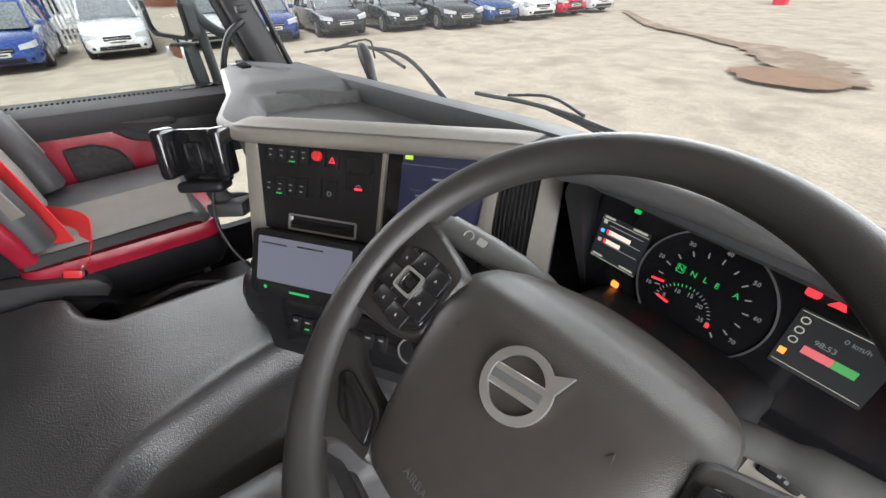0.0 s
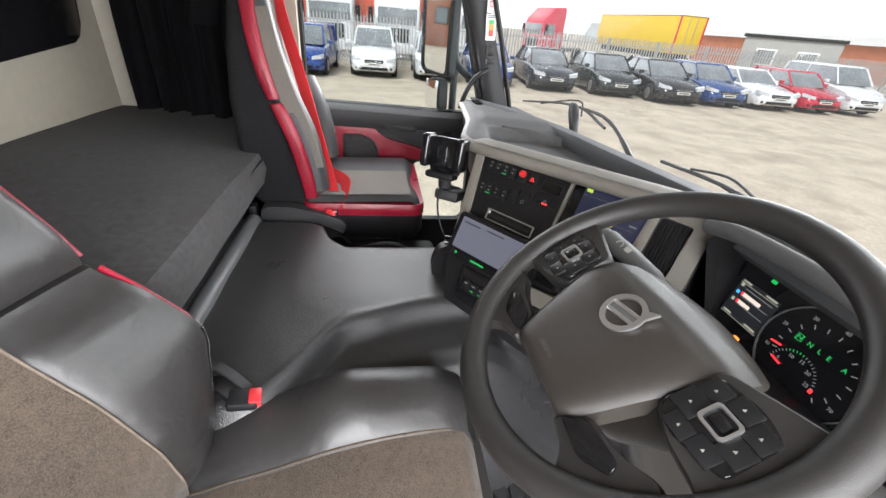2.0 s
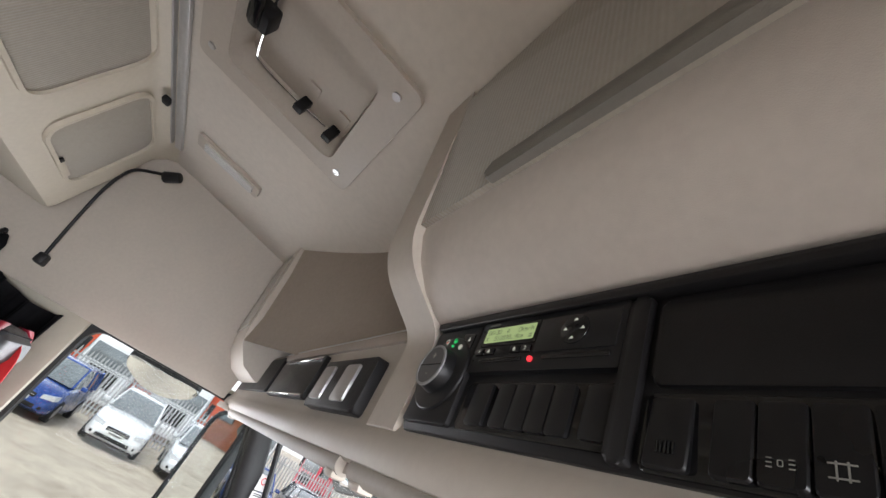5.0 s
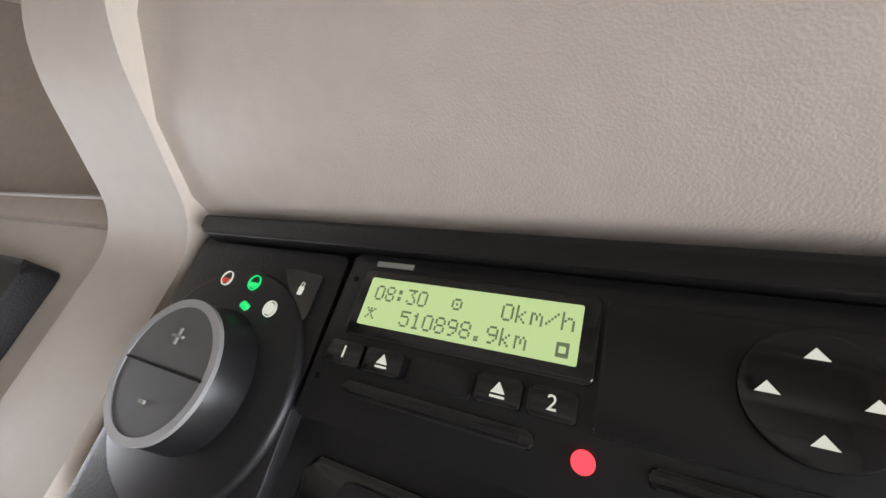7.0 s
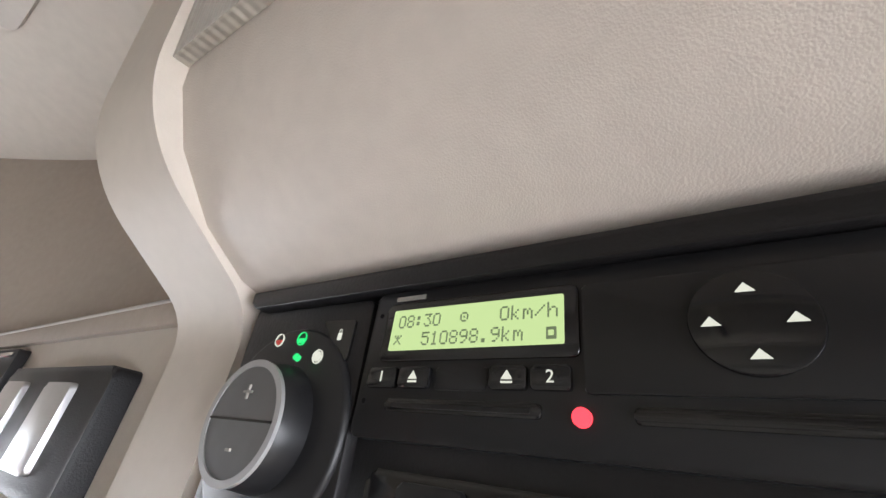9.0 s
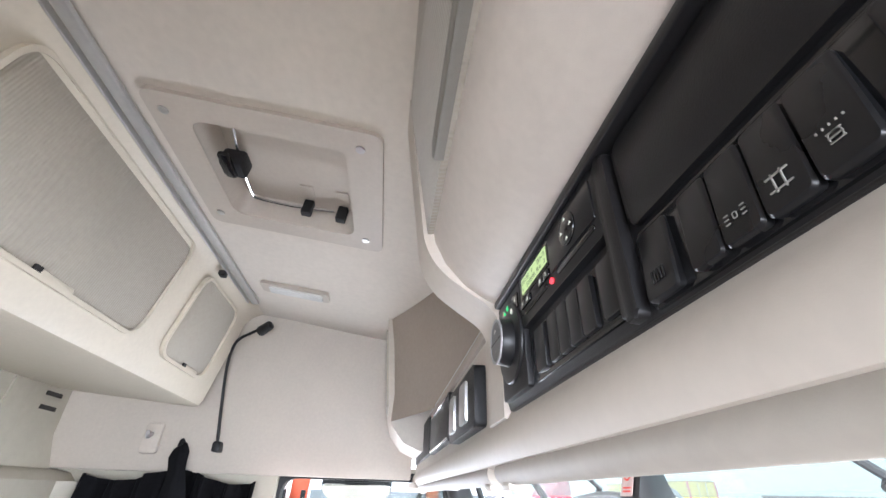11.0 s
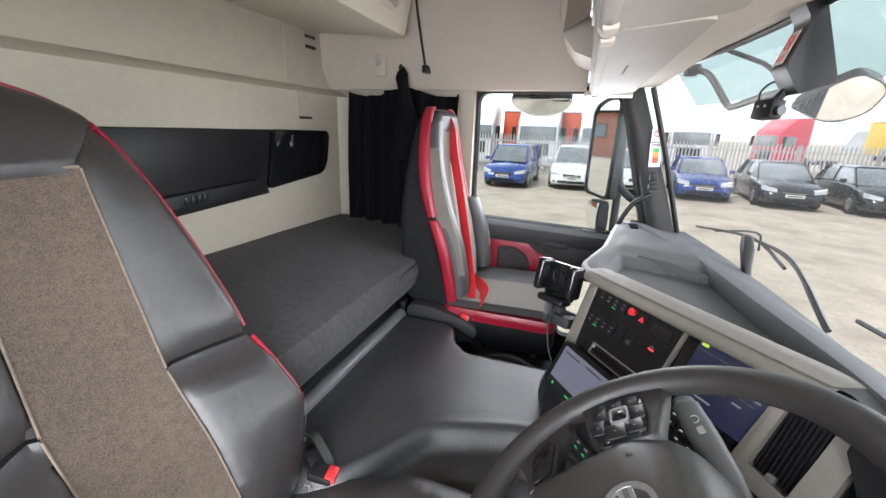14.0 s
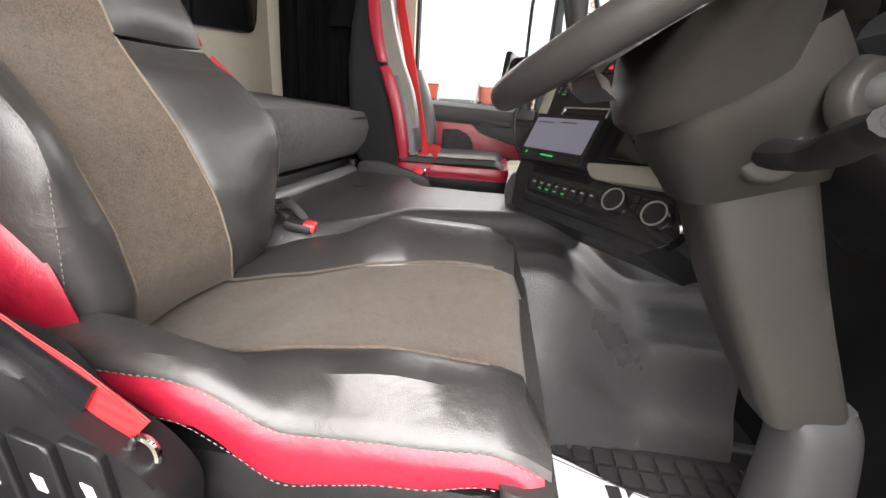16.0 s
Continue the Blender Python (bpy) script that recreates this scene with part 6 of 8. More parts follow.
for d in (-1, 1):
    pod = rpoly([(d * 0.098, 0.034), (d * 0.150, 0.050), (d * 0.196, 0.062), (d * 0.200, -0.072), (d * 0.178, -0.056), (d * 0.128, -0.050), (d * 0.094, -0.034)], [0.010, 0.02, 0.01, 0.01, 0.02, 0.012, 0.010], 5)
    sp = part("spoke_pod", spoke_sheet(pod, 0.004, 0.004, d, 0.020, 0.008), WHEEL, stw, "spoke with control buttons")
    tilt = WM @ Matrix.Translation((d * 0.141, -0.006, 0.0042)) @ Matrix.Rotation(radians(d * 2), 4, "Y")
    face_o = rpoly([(-0.036 * d, 0.030), (0.008 * d, 0.036), (0.034 * d, 0.029), (0.038 * d, -0.026), (-0.014 * d, -0.038), (-0.042 * d, -0.024)], 0.009, 4)
    part("button_plate", prism(bmesh.new(), face_o if d > 0 else face_o[::-1], -0.006, 0.003, tilt, 0.002), GLOSS, sp)
    for cx, cy, w, h in ((-0.0240, 0.0180, 0.0225, 0.0205), (0.000, 0.0245, 0.0245, 0.0175), (0.0235, 0.0180, 0.0215, 0.0205), (-0.0260, -0.0055, 0.0255, 0.0255), (0.0240, -0.0040, 0.0235, 0.0225), (-0.0130, -0.0270, 0.0255, 0.0165), (0.0130, -0.0240, 0.0255, 0.0185)):
        part("button", prism(bmesh.new(), rr(d * cx, cy, w, h, 0.002, 3), 0.002, 0.0046, tilt, 0.0008), KEY, sp)
        part("button_mark", prism(bmesh.new(), [(d * cx - 0.0016, cy - 0.0014), (d * cx + 0.0016, cy - 0.0014), (d * cx, cy + 0.0016)], 0.0046, 0.0048, tilt), ICON, sp)
    part("toggle_rim", frame_ring(rr(0.0, 0.002, 0.029, 0.024, 0.005, 3), rr(0.0, 0.002, 0.0235, 0.0185, 0.004, 3), 0.003, 0.0070, tilt), SILVER, sp, "silver toggle rim")
    part("toggle", box(-0.0085, 0.0085, -0.004, 0.008, 0.002, 0.0068, 0.003, 2, tilt), GLOSS, sp)
    low = rpoly([(d * 0.058, -0.132), (d * 0.078, -0.096), (d * 0.128, -0.090), (d * 0.160, -0.072), (d * 0.182, -0.078), (d * 0.192, -0.088), (d * 0.150, -0.150), (d * 0.118, -0.168), (d * 0.105, -0.148), (d * 0.088, -0.138)], [0.008, 0.01, 0.02, 0.02, 0.006, 0.004, 0.004, 0.012, 0.016, 0.02], 4)
    ls_ = part("lower_spoke", spoke_sheet(low, -0.001, 0.001, d, 0.018, 0.008), WHEEL, stw, "lower wheel spoke")
    ins = [(d * 0.068, -0.124), (d * 0.083, -0.101), (d * 0.132, -0.096), (d * 0.140, -0.108), (d * 0.112, -0.127)]
    if d < 0:
        ins = ins[::-1]
    TI = WM @ Matrix.Translation((d * 0.10, -0.11, 0.0015)) @ Matrix.Rotation(radians(d * 1), 4, "Y") @ Matrix.Translation((-d * 0.10, 0.11, 0.0))
    part("spoke_insert", prism(bmesh.new(), rpoly(ins, 0.006, 3), -0.012, 0.002, TI, 0.002), GLOSS, ls_, "gloss spoke insert")
part("hub_back", loft([[WM @ Vector((rx * math.cos(a), ry * math.sin(a) + cy, z)) for a in [2 * math.pi * k / 40 for k in range(40)]] for rx, ry, cy, z in ((0.192, 0.040, -0.002, -0.010), (0.186, 0.050, -0.003, -0.018), (0.168, 0.062, -0.005, -0.030), (0.140, 0.078, -0.010, -0.048), (0.116, 0.090, -0.015, -0.068), (0.098, 0.092, -0.020, -0.090), (0.088, 0.085, -0.020, -0.105))]), COLUMN, stw, "smooth underside of the hub")

col = thing("steering_column", (0.60, 0.40, 0.0), "dark grey plastic steering column shroud", "steering column")


def sec(c, axis, w, h, r=0.03, dx=0.0):
    ax = Vector(axis).normalized()
    u = Vector((1, 0, 0))
    v = ax.cross(u).normalized()
    return [Vector(c) + u * (p[0] + dx) + v * p[1] for p in rpoly(rect(-w / 2, w / 2, -h / 2, h / 2), r, 4)]


def shroud(rows, n=5):
    """A rounded housing through rows of centre, axis y and z, width, depth and corner radius."""
    return loft([sec(tuple(r[:3]), (0, r[3], r[4]), r[5], r[6], r[7]) for r in _spline(rows, n)])


part("upper_shroud", shroud([(0.60, 0.185, 0.80, 0.5, -0.8, 0.19, 0.15, 0.05), (0.59, 0.215, 0.755, 0.5, -0.8, 0.180, 0.18, 0.060), (0.572, 0.250, 0.710, 0.45, -0.8, 0.150, 0.17, 0.05), (0.556, 0.270, 0.668, 0.3, -0.9, 0.118, 0.15, 0.035)]), COLUMN, col, "upper column shroud with stalk sockets")
part("cluster_bridge", loft([sec((0.60, 0.30, 0.755), (0, 1, -0.1), 0.20, 0.06, 0.025), sec((0.58, 0.49, 0.63), (0, 1, -0.2), 0.26, 0.10, 0.03)]), BLACK, col)
part("lower_shroud", shroud([(0.552, 0.268, 0.678, 0.25, -0.95, 0.108, 0.135, 0.032), (0.562, 0.33, 0.535, 0.28, -0.95, 0.106, 0.120, 0.030), (0.597, 0.398, 0.385, 0.28, -0.95, 0.082, 0.095, 0.022)]), COLUMN, col)
part("boot", shroud([(0.597, 0.412, 0.40, 0.15, -1, 0.07, 0.085, 0.02), (0.612, 0.420, 0.36, 0.15, -1, 0.085, 0.09, 0.035), (0.625, 0.43, 0.20, 0.1, -1, 0.105, 0.11, 0.045), (0.63, 0.45, -0.02, 0.0, -1, 0.14, 0.13, 0.055)]), DASH, col, "smooth grey lower boot")
for j in range(3):
    part("screw", cyl(bmesh.new(), (0.506 + 0.006 * j, 0.30 + 0.022 * j, 0.60 - 0.05 * j), (-1, -0.2, 0), 0.004, 0.002, 10), SILVER, col)
part("stalk", tube([(0.565, 0.250, 0.775), (0.550, 0.250, 0.815), (0.528, 0.243, 0.842), (0.495, 0.232, 0.854), (0.455, 0.222, 0.861), (0.420, 0.214, 0.866), (0.404, 0.210, 0.868), (0.402, 0.2095, 0.868)], [0.013, 0.013, 0.015, 0.017, 0.018, 0.017, 0.014, 0.004], 16, 5, flat=0.55), LEVERGREY, col, "wide grey indicator stalk")
SI = fr((0.452, 0.216, 0.8705), (0.97, 0.24, -0.10), (-0.2, 0.75, 0.62))
part("stalk_mark", ring(SI @ Vector((-0.008, 0, 0.0)), SI.to_3x3().col[2], 0.006, 0.0012, 0.001, 18), ICON, col)
part("stalk_mark", plate(0.004, 0.014, -0.004, 0.004, -0.001, 0.0008, 0.001, SI), ICON, col)
part("stalk_socket", cyl(bmesh.new(), (0.640, 0.240, 0.712), (1, -0.2, 0.1), 0.034, 0.014, 28, 0.030, 0.004), COLUMN, col)
part("right_stalk", tube([(0.645, 0.240, 0.712), (0.70, 0.232, 0.714), (0.74, 0.225, 0.720), (0.78, 0.212, 0.732), (0.815, 0.201, 0.741), (0.822, 0.199, 0.743), (0.824, 0.198, 0.7435)], [0.022, 0.020, 0.018, 0.018, 0.016, 0.010, 0.003], 12, 6, flat=0.7), MATTELEVER, col, "grey right-hand stalk")
part("shift_socket", cyl(bmesh.new(), (0.668, 0.28, 0.768), (1, 0.35, 0.05), 0.036, 0.02, 28, 0.030, 0.004), COLUMN, col)
part("shift_lever", tube([(0.67, 0.282, 0.768), (0.72, 0.298, 0.78), (0.79, 0.308, 0.787), (0.842, 0.314, 0.787), (0.850, 0.315, 0.787), (0.853, 0.315, 0.787)], [0.020, 0.016, 0.021, 0.019, 0.011, 0.003], 12, 6, flat=0.75), LEVERGREY, col, "grey gear selector lever")
part("lever_mark", plate(-0.006, 0.006, -0.003, 0.003, 0.0, 0.001, 0.0025, fr((0.812, 0.302, 0.804), (1, 0.05, 0), (0, 0.7, 0.7))), ICON, col)


# ---------------------------------------------------------------- seats
def bolster(rows):
    """A long cushion: rows of centre x, y, z, width, depth, with its turn."""
    out = []
    for x, y, z, w, d, tilt in rows:
        ax = Vector((0, -math.sin(tilt), math.cos(tilt)))
        u, v = Vector((1, 0, 0)), ax.cross(Vector((1, 0, 0)))
        out.append([Vector((x, y, z)) + u * p[0] + v * p[1] for p in rpoly(rect(-w / 2, w / 2, -d / 2, d / 2), min(w, d) * 0.42, 5)])
    return loft(out)


def smooth_rows(rows, n=5):
    return [tuple(v) for v in np.array([[float(c) for c in r] for r in _spline(rows, n)])]


def stitches(pts, par, step=0.006, r=0.0006, material=None):
    """A row of short stitches along a line."""
    p = curve(pts, 24)
    bm = bmesh.new()
    acc = 0.0
    for a, b in zip(p, p[1:]):
        acc += (b - a).length
        if acc > step:
            acc = 0.0
            tube([a, a + (b - a).normalized() * step * 0.6], r, 5, 0, bm)
    return part("stitching", bm, material or STITCH, par, "pale stitching", True, "stuff")


ds_ = thing("driver_chair", (0.60, -0.25, 0.0), "black leather driver seat with worn brown suede centre and red sides", "seat")
# cushion: suede centre
def cush(u, v):
    x0 = float(np.interp(v, (0.0, 0.25, 0.6, 1.0), (0.520, 0.500, 0.478, 0.466)))
    x1 = lerp([(0.0, 0.703), (0.10, 0.712), (0.40, 0.742), (1.0, 0.742)], v)
    x = x0 + (x1 - x0) * u
    y = -0.50 + 0.535 * v
    z = 0.425 + 0.060 * lerp([(0, 0), (0.75, 1), (1, 0.95)], v) + 0.004 * noise.noise((x * 14, y * 14, 3)) - 0.008 * math.sin(math.pi * u)
    if v > 0.93:
        z -= 0.06 * ((v - 0.93) / 0.07) ** 2
    return Vector((x, y, z))


def seam_z(y):
    """Height of the seam between the outer bolster and the red side band."""
    return lerp([(-0.40, 0.484), (-0.29, 0.484), (-0.20, 0.446), (-0.09, 0.452), (0.0, 0.458), (0.04, 0.44)], y)


def cush_side(x0, x1, edge):
    """A leather side roll of the cushion between two x, with its own crown."""
    out = []
    for i in range(23):
        v = i / 22
        y = -0.49 + 0.53 * v
        crown = lerp([(0, 0.452), (0.25, 0.475), (0.55, 0.532), (0.85, 0.528), (0.95, 0.505), (1, 0.44)], v) if edge == "in" else lerp([(0, 0.475), (0.3, 0.49), (0.8, 0.502), (0.95, 0.492), (1, 0.44)], v)
        inner = cush(0 if edge == "in" else 1, v).z
        if edge == "in":
            x1 = cush(0, v).x
        else:
            x0 = cush(1, v).x
        low = 0.405
        a, b = (x0, x1)
        e = 0.008 * noise.noise((y * 6, x0, 2)) * 0.5
        if edge == "in":
            out.append([Vector(q) for q in ((a + 0.02, y, low - 0.04), (a, y, low), (a + 0.004, y, crown - 0.025), (a + 0.035, y, crown + e), (a + 0.08, y, crown + 0.004 + e), (b - 0.03, y, (crown + inner) / 2 + 0.006), (b, y, inner + 0.002), (b + 0.004, y, inner - 0.04))])
        else:
            zs = seam_z(y)
            out.append([Vector(q) for q in ((a - 0.004, y, inner - 0.04), (a, y, inner + 0.002), (a + 0.025, y, inner + 0.012), (a + 0.055, y, max(zs + 0.016, inner + 0.010) + e), (b - 0.014, y, zs + 0.016 + e), (b - 0.003, y, zs + 0.008), (b, y, zs), (b - 0.03, y, zs - 0.03))])
    return loft(out)


part("cushion_centre", grid_sheet(cush, 16, 40), SUEDE, ds_, "worn brown suede cushion centre")
inb = part("cushion_bolster", cush_side(0.318, 0.470, "in"), LEATHER, ds_, "black leather inner bolster")
outb = part("cushion_bolster", cush_side(0.742, 0.835, "out"), LEATHER, ds_, "black leather outer bolster")
part("piping", tube([cush(0, v / 10) + Vector((-0.002, 0, 0.004)) for v in range(10)], 0.0026, 6, 4), SUEDE, inb)
part("piping", tube([cush(1, v / 10) + Vector((0.002, 0, 0.004)) for v in range(10)], 0.0026, 6, 4), SUEDE, outb)
red_side = []
for i in range(23):
    y = -0.47 + 0.505 * i / 22
    hi = seam_z(y) - 0.001
    lo = hi - lerp([(-0.40, 0.040), (-0.30, 0.045), (-0.22, 0.060), (-0.09, 0.046), (0.03, 0.030)], y)
    red_side.append([Vector((0.832, y, hi)), Vector((0.839, y, hi - 0.010)), Vector((0.841, y, (hi + lo) / 2)), Vector((0.835, y, lo)), Vector((0.80, y, lo)), Vector((0.80, y, hi))])
rs_ = part("red_side", loft(red_side), RED, ds_, "red leather side band")
stitches([(0.838, -0.44 + 0.047 * i, seam_z(-0.44 + 0.047 * i) + 0.003) for i in range(11)], outb)
stitches([(0.838, -0.44 + 0.047 * i, seam_z(-0.44 + 0.047 * i) - lerp([(-0.40, 0.038), (-0.30, 0.043), (-0.22, 0.058), (-0.09, 0.044), (0.03, 0.028)], -0.44 + 0.047 * i)) for i in range(11)], rs_)
part("front_roll", bolster(smooth_rows([(0.60, 0.024, 0.36, 0.52, 0.04, 0.2), (0.60, 0.028, 0.40, 0.52, 0.05, 0.1), (0.60, 0.020, 0.435, 0.50, 0.05, 0.0)], 3)), LEATHER, ds_)
part("under_pan", loft([[(p[0], p[1], z) for p in rpoly(rect(0.335 + i, 0.832 - i, -0.50, 0.015 - i), 0.03, 3)] for z, i in ((0.20, 0.06), (0.29, 0.02), (0.365, 0.0), (0.395, 0.01))]), BLACK, ds_, "black lower seat shell")
bs_ = part("side_console", prism(bmesh.new(), rpoly([(-0.66, 0.24), (-0.30, 0.24), (-0.275, 0.40), (-0.305, 0.440), (-0.352, 0.468), (-0.396, 0.525), (-0.66, 0.58)], 0.02, 3), 0.842, 0.885, YZ, 0.008), BLACK, ds_, "black side console with adjuster switches")
for j in range(3):
    y = -0.335 - 0.046 * j
    part("adjuster", prism(bmesh.new(), rpoly([(y - 0.018, 0.385), (y + 0.018, 0.375), (y + 0.012, 0.450), (y - 0.024, 0.462)], 0.006, 3), 0.885, 0.893, YZ, 0.003), KEY, bs_)
    part("adjuster_mark", prism(bmesh.new(), rpoly([(y - 0.006, 0.405), (y + 0.003, 0.402), (y + 0.001, 0.418), (y - 0.010, 0.422)], 0.001, 1), 0.893, 0.8936, YZ), WHITE, bs_)
part("pedestal", box(0.42, 0.80, -0.46, -0.06, -0.02, 0.22, 0.02), BLACK, ds_)


# backrest: suede centre, leather bolsters, red outer band
SEAM_Y = [(0.40, -0.475), (0.43, -0.467), (0.503, -0.447), (0.583, -0.464), (0.674, -0.508), (0.794, -0.592), (0.95, -0.645), (1.13, -0.705), (1.20, -0.752), (1.235, -0.782), (1.256, -0.822)]
EDGE_Y = [(0.40, -0.495), (0.44, -0.475), (0.50, -0.456), (0.60, -0.443), (0.65, -0.438), (0.69, -0.446), (0.75, -0.500), (0.805, -0.560), (0.87, -0.590), (0.97, -0.645), (1.08, -0.700), (1.18, -0.757), (1.22, -0.79), (1.256, -0.83)]


def line(table, t):
    for (a, va), (b, vb) in zip(table, table[1:]):
        if t <= b:
            return va + (vb - va) * max(0.0, (t - a) / (b - a))
    return table[-1][1]


def seam_x(d, z):
    """Sides of the suede centre of the backrest."""
    if d < 0:
        return line([(0.42, 0.508), (0.50, 0.534), (0.60, 0.536), (0.80, 0.532), (1.05, 0.530), (1.125, 0.530), (1.14, 0.527), (1.20, 0.472)], z)
    return line([(0.42, 0.705), (0.50, 0.714), (0.60, 0.714), (0.80, 0.708), (1.05, 0.692), (1.125, 0.690), (1.20, 0.682)], z)


def edge_x(d, z):
    x = line([(0.42, 0.385), (0.50, 0.380), (0.70, 0.378), (0.85, 0.386), (0.97, 0.398), (1.08, 0.42), (1.18, 0.452), (1.215, 0.472), (1.240, 0.506), (1.256, 0.545)], z)
    return x if d < 0 else 1.162 - x


def back(u, v):
    z = 0.432 + 0.705 * v
    a, b = seam_x(-1, z), seam_x(1, z)
    x = a + (b - a) * u
    y = line(SEAM_Y, z) - 0.012 * math.sin(math.pi * u) + 0.002
    return Vector((x, y, z + 0.002 * noise.noise((x * 12, z * 12, 5))))


part("back_centre", grid_sheet(back, 16, 60), SUEDE, ds_, "worn brown suede back centre")


def back_bolster(d):
    for z0, z1 in ((0.425, 0.797), (0.803, 1.198)):
        out = []
        n = 26
        for i in range(n + 1):
            t = i / n
            z = z0 + (z1 - z0) * t
            end = min(t, 1 - t) * n
            pinch = (0.0, 0.55, 0.85, 1.0)[min(3, int(end))]
            if z0 < 0.5 and t < 0.3:
                pinch = max(pinch, 0.6)
            xs, ys = seam_x(d, z), line(SEAM_Y, z)
            xe, ye = edge_x(d, z), line(EDGE_Y, z)
            puff = (0.020 if z0 < 0.5 else 0.014) * pinch + 0.003 * noise.noise((z * 9, d, 2))
            back_ = 0.012 * (1 - pinch)
            row = [(xs - d * 0.012, ys - 0.05), (xs, ys - 0.002)]
            for k, f in ((0.12, 0.55), (0.3, 0.95), (0.5, 1.0), (0.7, 0.85), (0.88, 0.5)):
                row.append((xs + (xe - xs) * k, ys + (ye - ys) * k ** 1.3 + puff * f - back_))
            row += [(xe, ye - back_), (xe + d * 0.010, ye - 0.012 - back_), (xe + d * 0.014, ye - 0.05), (xe + d * 0.004, ye - 0.11), (xs + (xe - xs) * 0.6, ye - 0.14)]
            out.append([Vector((x, y, z)) for x, y in row])
        b = part("back_bolster", loft(out), LEATHER, ds_, "black leather back bolster")
        seam = [(seam_x(d, z), line(SEAM_Y, z) + 0.003, z) for z in [z0 + (min(z1, 1.134) - z0) * k / 10 for k in range(11)]]
        part("piping", tube(seam, 0.0019, 6, 3), WORNEDGE, b, "pale worn piping")
    return b


back_bolster(-1)
back_bolster(1)
head = []
for i in range(21):
    z = 1.126 + 0.130 * i / 20
    t = i / 20
    xl = seam_x(-1, z) - 0.004 if z < 1.198 else max(edge_x(-1, z), 0.468)
    xr = seam_x(1, z) + 0.004 if z < 1.198 else edge_x(1, z)
    pinch = min(1.0, 0.25 + i / 4)
    y0, ye = line(SEAM_Y, z), line(EDGE_Y, z)
    front = []
    for k in range(13):
        f = k / 12
        front.append((xl + (xr - xl) * f, y0 - 0.006 + (0.020 * math.sin(math.pi * f) ** 0.6) * pinch - 0.010 * (2 * f - 1) ** 4 * max(0.0, t - 0.4), z))
    head.append(front + [(xr - 0.004, ye - 0.05, z), (0.5 * (xl + xr), ye - 0.07, z), (xl + 0.004, ye - 0.05, z)])
hz = [1.19 + 0.066 * k / 9 for k in range(10)]
hp = [(edge_x(-1, z) - 0.003, line(EDGE_Y, z) - 0.012, z) for z in hz] + [(0.58, -0.838, 1.258)] + [(edge_x(1, z) + 0.003, line(EDGE_Y, z) - 0.012, z) for z in reversed(hz)]
part("head_piping", tube(hp, 0.006, 8), RED, ds_, "red leather piping")
part("head_part", loft(head), LEATHER, ds_, "black leather head part")
part("piping", tube([(0.530 + 0.016 * k, -0.705 - 0.011 * math.sin(math.pi * k / 10), 1.136) for k in range(11)], 0.0026, 6, 3), WORNEDGE, ds_, "pale worn piping")
part("back_shell", loft([[(0.608 + p[0], y + p[1], z) for p in rpoly(rect(-w / 2, w / 2, -0.05, 0.03), 0.03, 4)] for y, z, w in ((-0.60, 0.40, 0.42), (-0.66, 0.60, 0.46), (-0.74, 0.85, 0.44), (-0.80, 1.05, 0.38), (-0.85, 1.20, 0.26))]), BLACK, ds_, "black back shell")
for d in (-1, 1):
    for za, zb in (((0.62, 0.79), (0.81, 1.20)) if d < 0 else ((0.81, 1.20),)):
        part("red_edge", tube([(edge_x(d, z) + d * 0.010, line(EDGE_Y, z) - 0.016, z) for z in [za + (zb - za) * k / 9 for k in range(10)]], 0.006, 8, 4, flat=0.8), RED, ds_, "red leather edge strip")
flank = []
for k in range(15):
    z = 0.43 + 0.25 * k / 14
    xe, yf = edge_x(1, z), line([(0.43, -0.435), (0.50, -0.442), (0.56, -0.458), (0.60, -0.485), (0.68, -0.545)], z)
    flank.append([(xe + 0.008, yf + 0.004, z), (xe + 0.026, yf - 0.018, z), (xe + 0.032, yf - 0.07, z), (xe + 0.024, -0.66, z), (xe - 0.03, -0.66, z), (xe - 0.02, yf - 0.03, z)])
part("red_flank", loft(flank), RED, ds_, "red leather back flank")
for d in (-1, 1):
    stitches([(edge_x(d, z) + d * 0.004, line(EDGE_Y, z) + 0.001, z) for z in [0.45 + 0.30 * k / 9 for k in range(10)]], ds_)

db = thing("driver_buckle", (0.37, -0.40, 0.44), "grey seat belt buckle with a red button", "buckle")
BK_ = fr((0.378, -0.402, 0.496), (1, 0.2, 0), (0.08, 0.93, -0.20))
part("stalk", ribbon([(0.345, -0.505, 0.44), (0.345, -0.485, 0.492), (0.355, -0.452, 0.514), (0.373, -0.418, 0.500)], 0.034, 0.010, (1, 0, 0)), PANEL, db)
part("body", box(-0.021, 0.021, -0.030, 0.024, -0.010, 0.010, 0.006, 2, BK_), BLACK, db)
part("button", box(-0.018, 0.018, 0.006, 0.030, -0.004, 0.013, 0.004, 2, BK_), REDPLASTIC, db, "red release button")
part("arm_guide", ribbon([(0.312, -0.510, 0.46), (0.314, -0.490, 0.518), (0.325, -0.460, 0.532), (0.342, -0.425, 0.518), (0.352, -0.400, 0.494)], 0.018, 0.006, (1, -0.3, 0)), DASH, db, "dark strap guide")

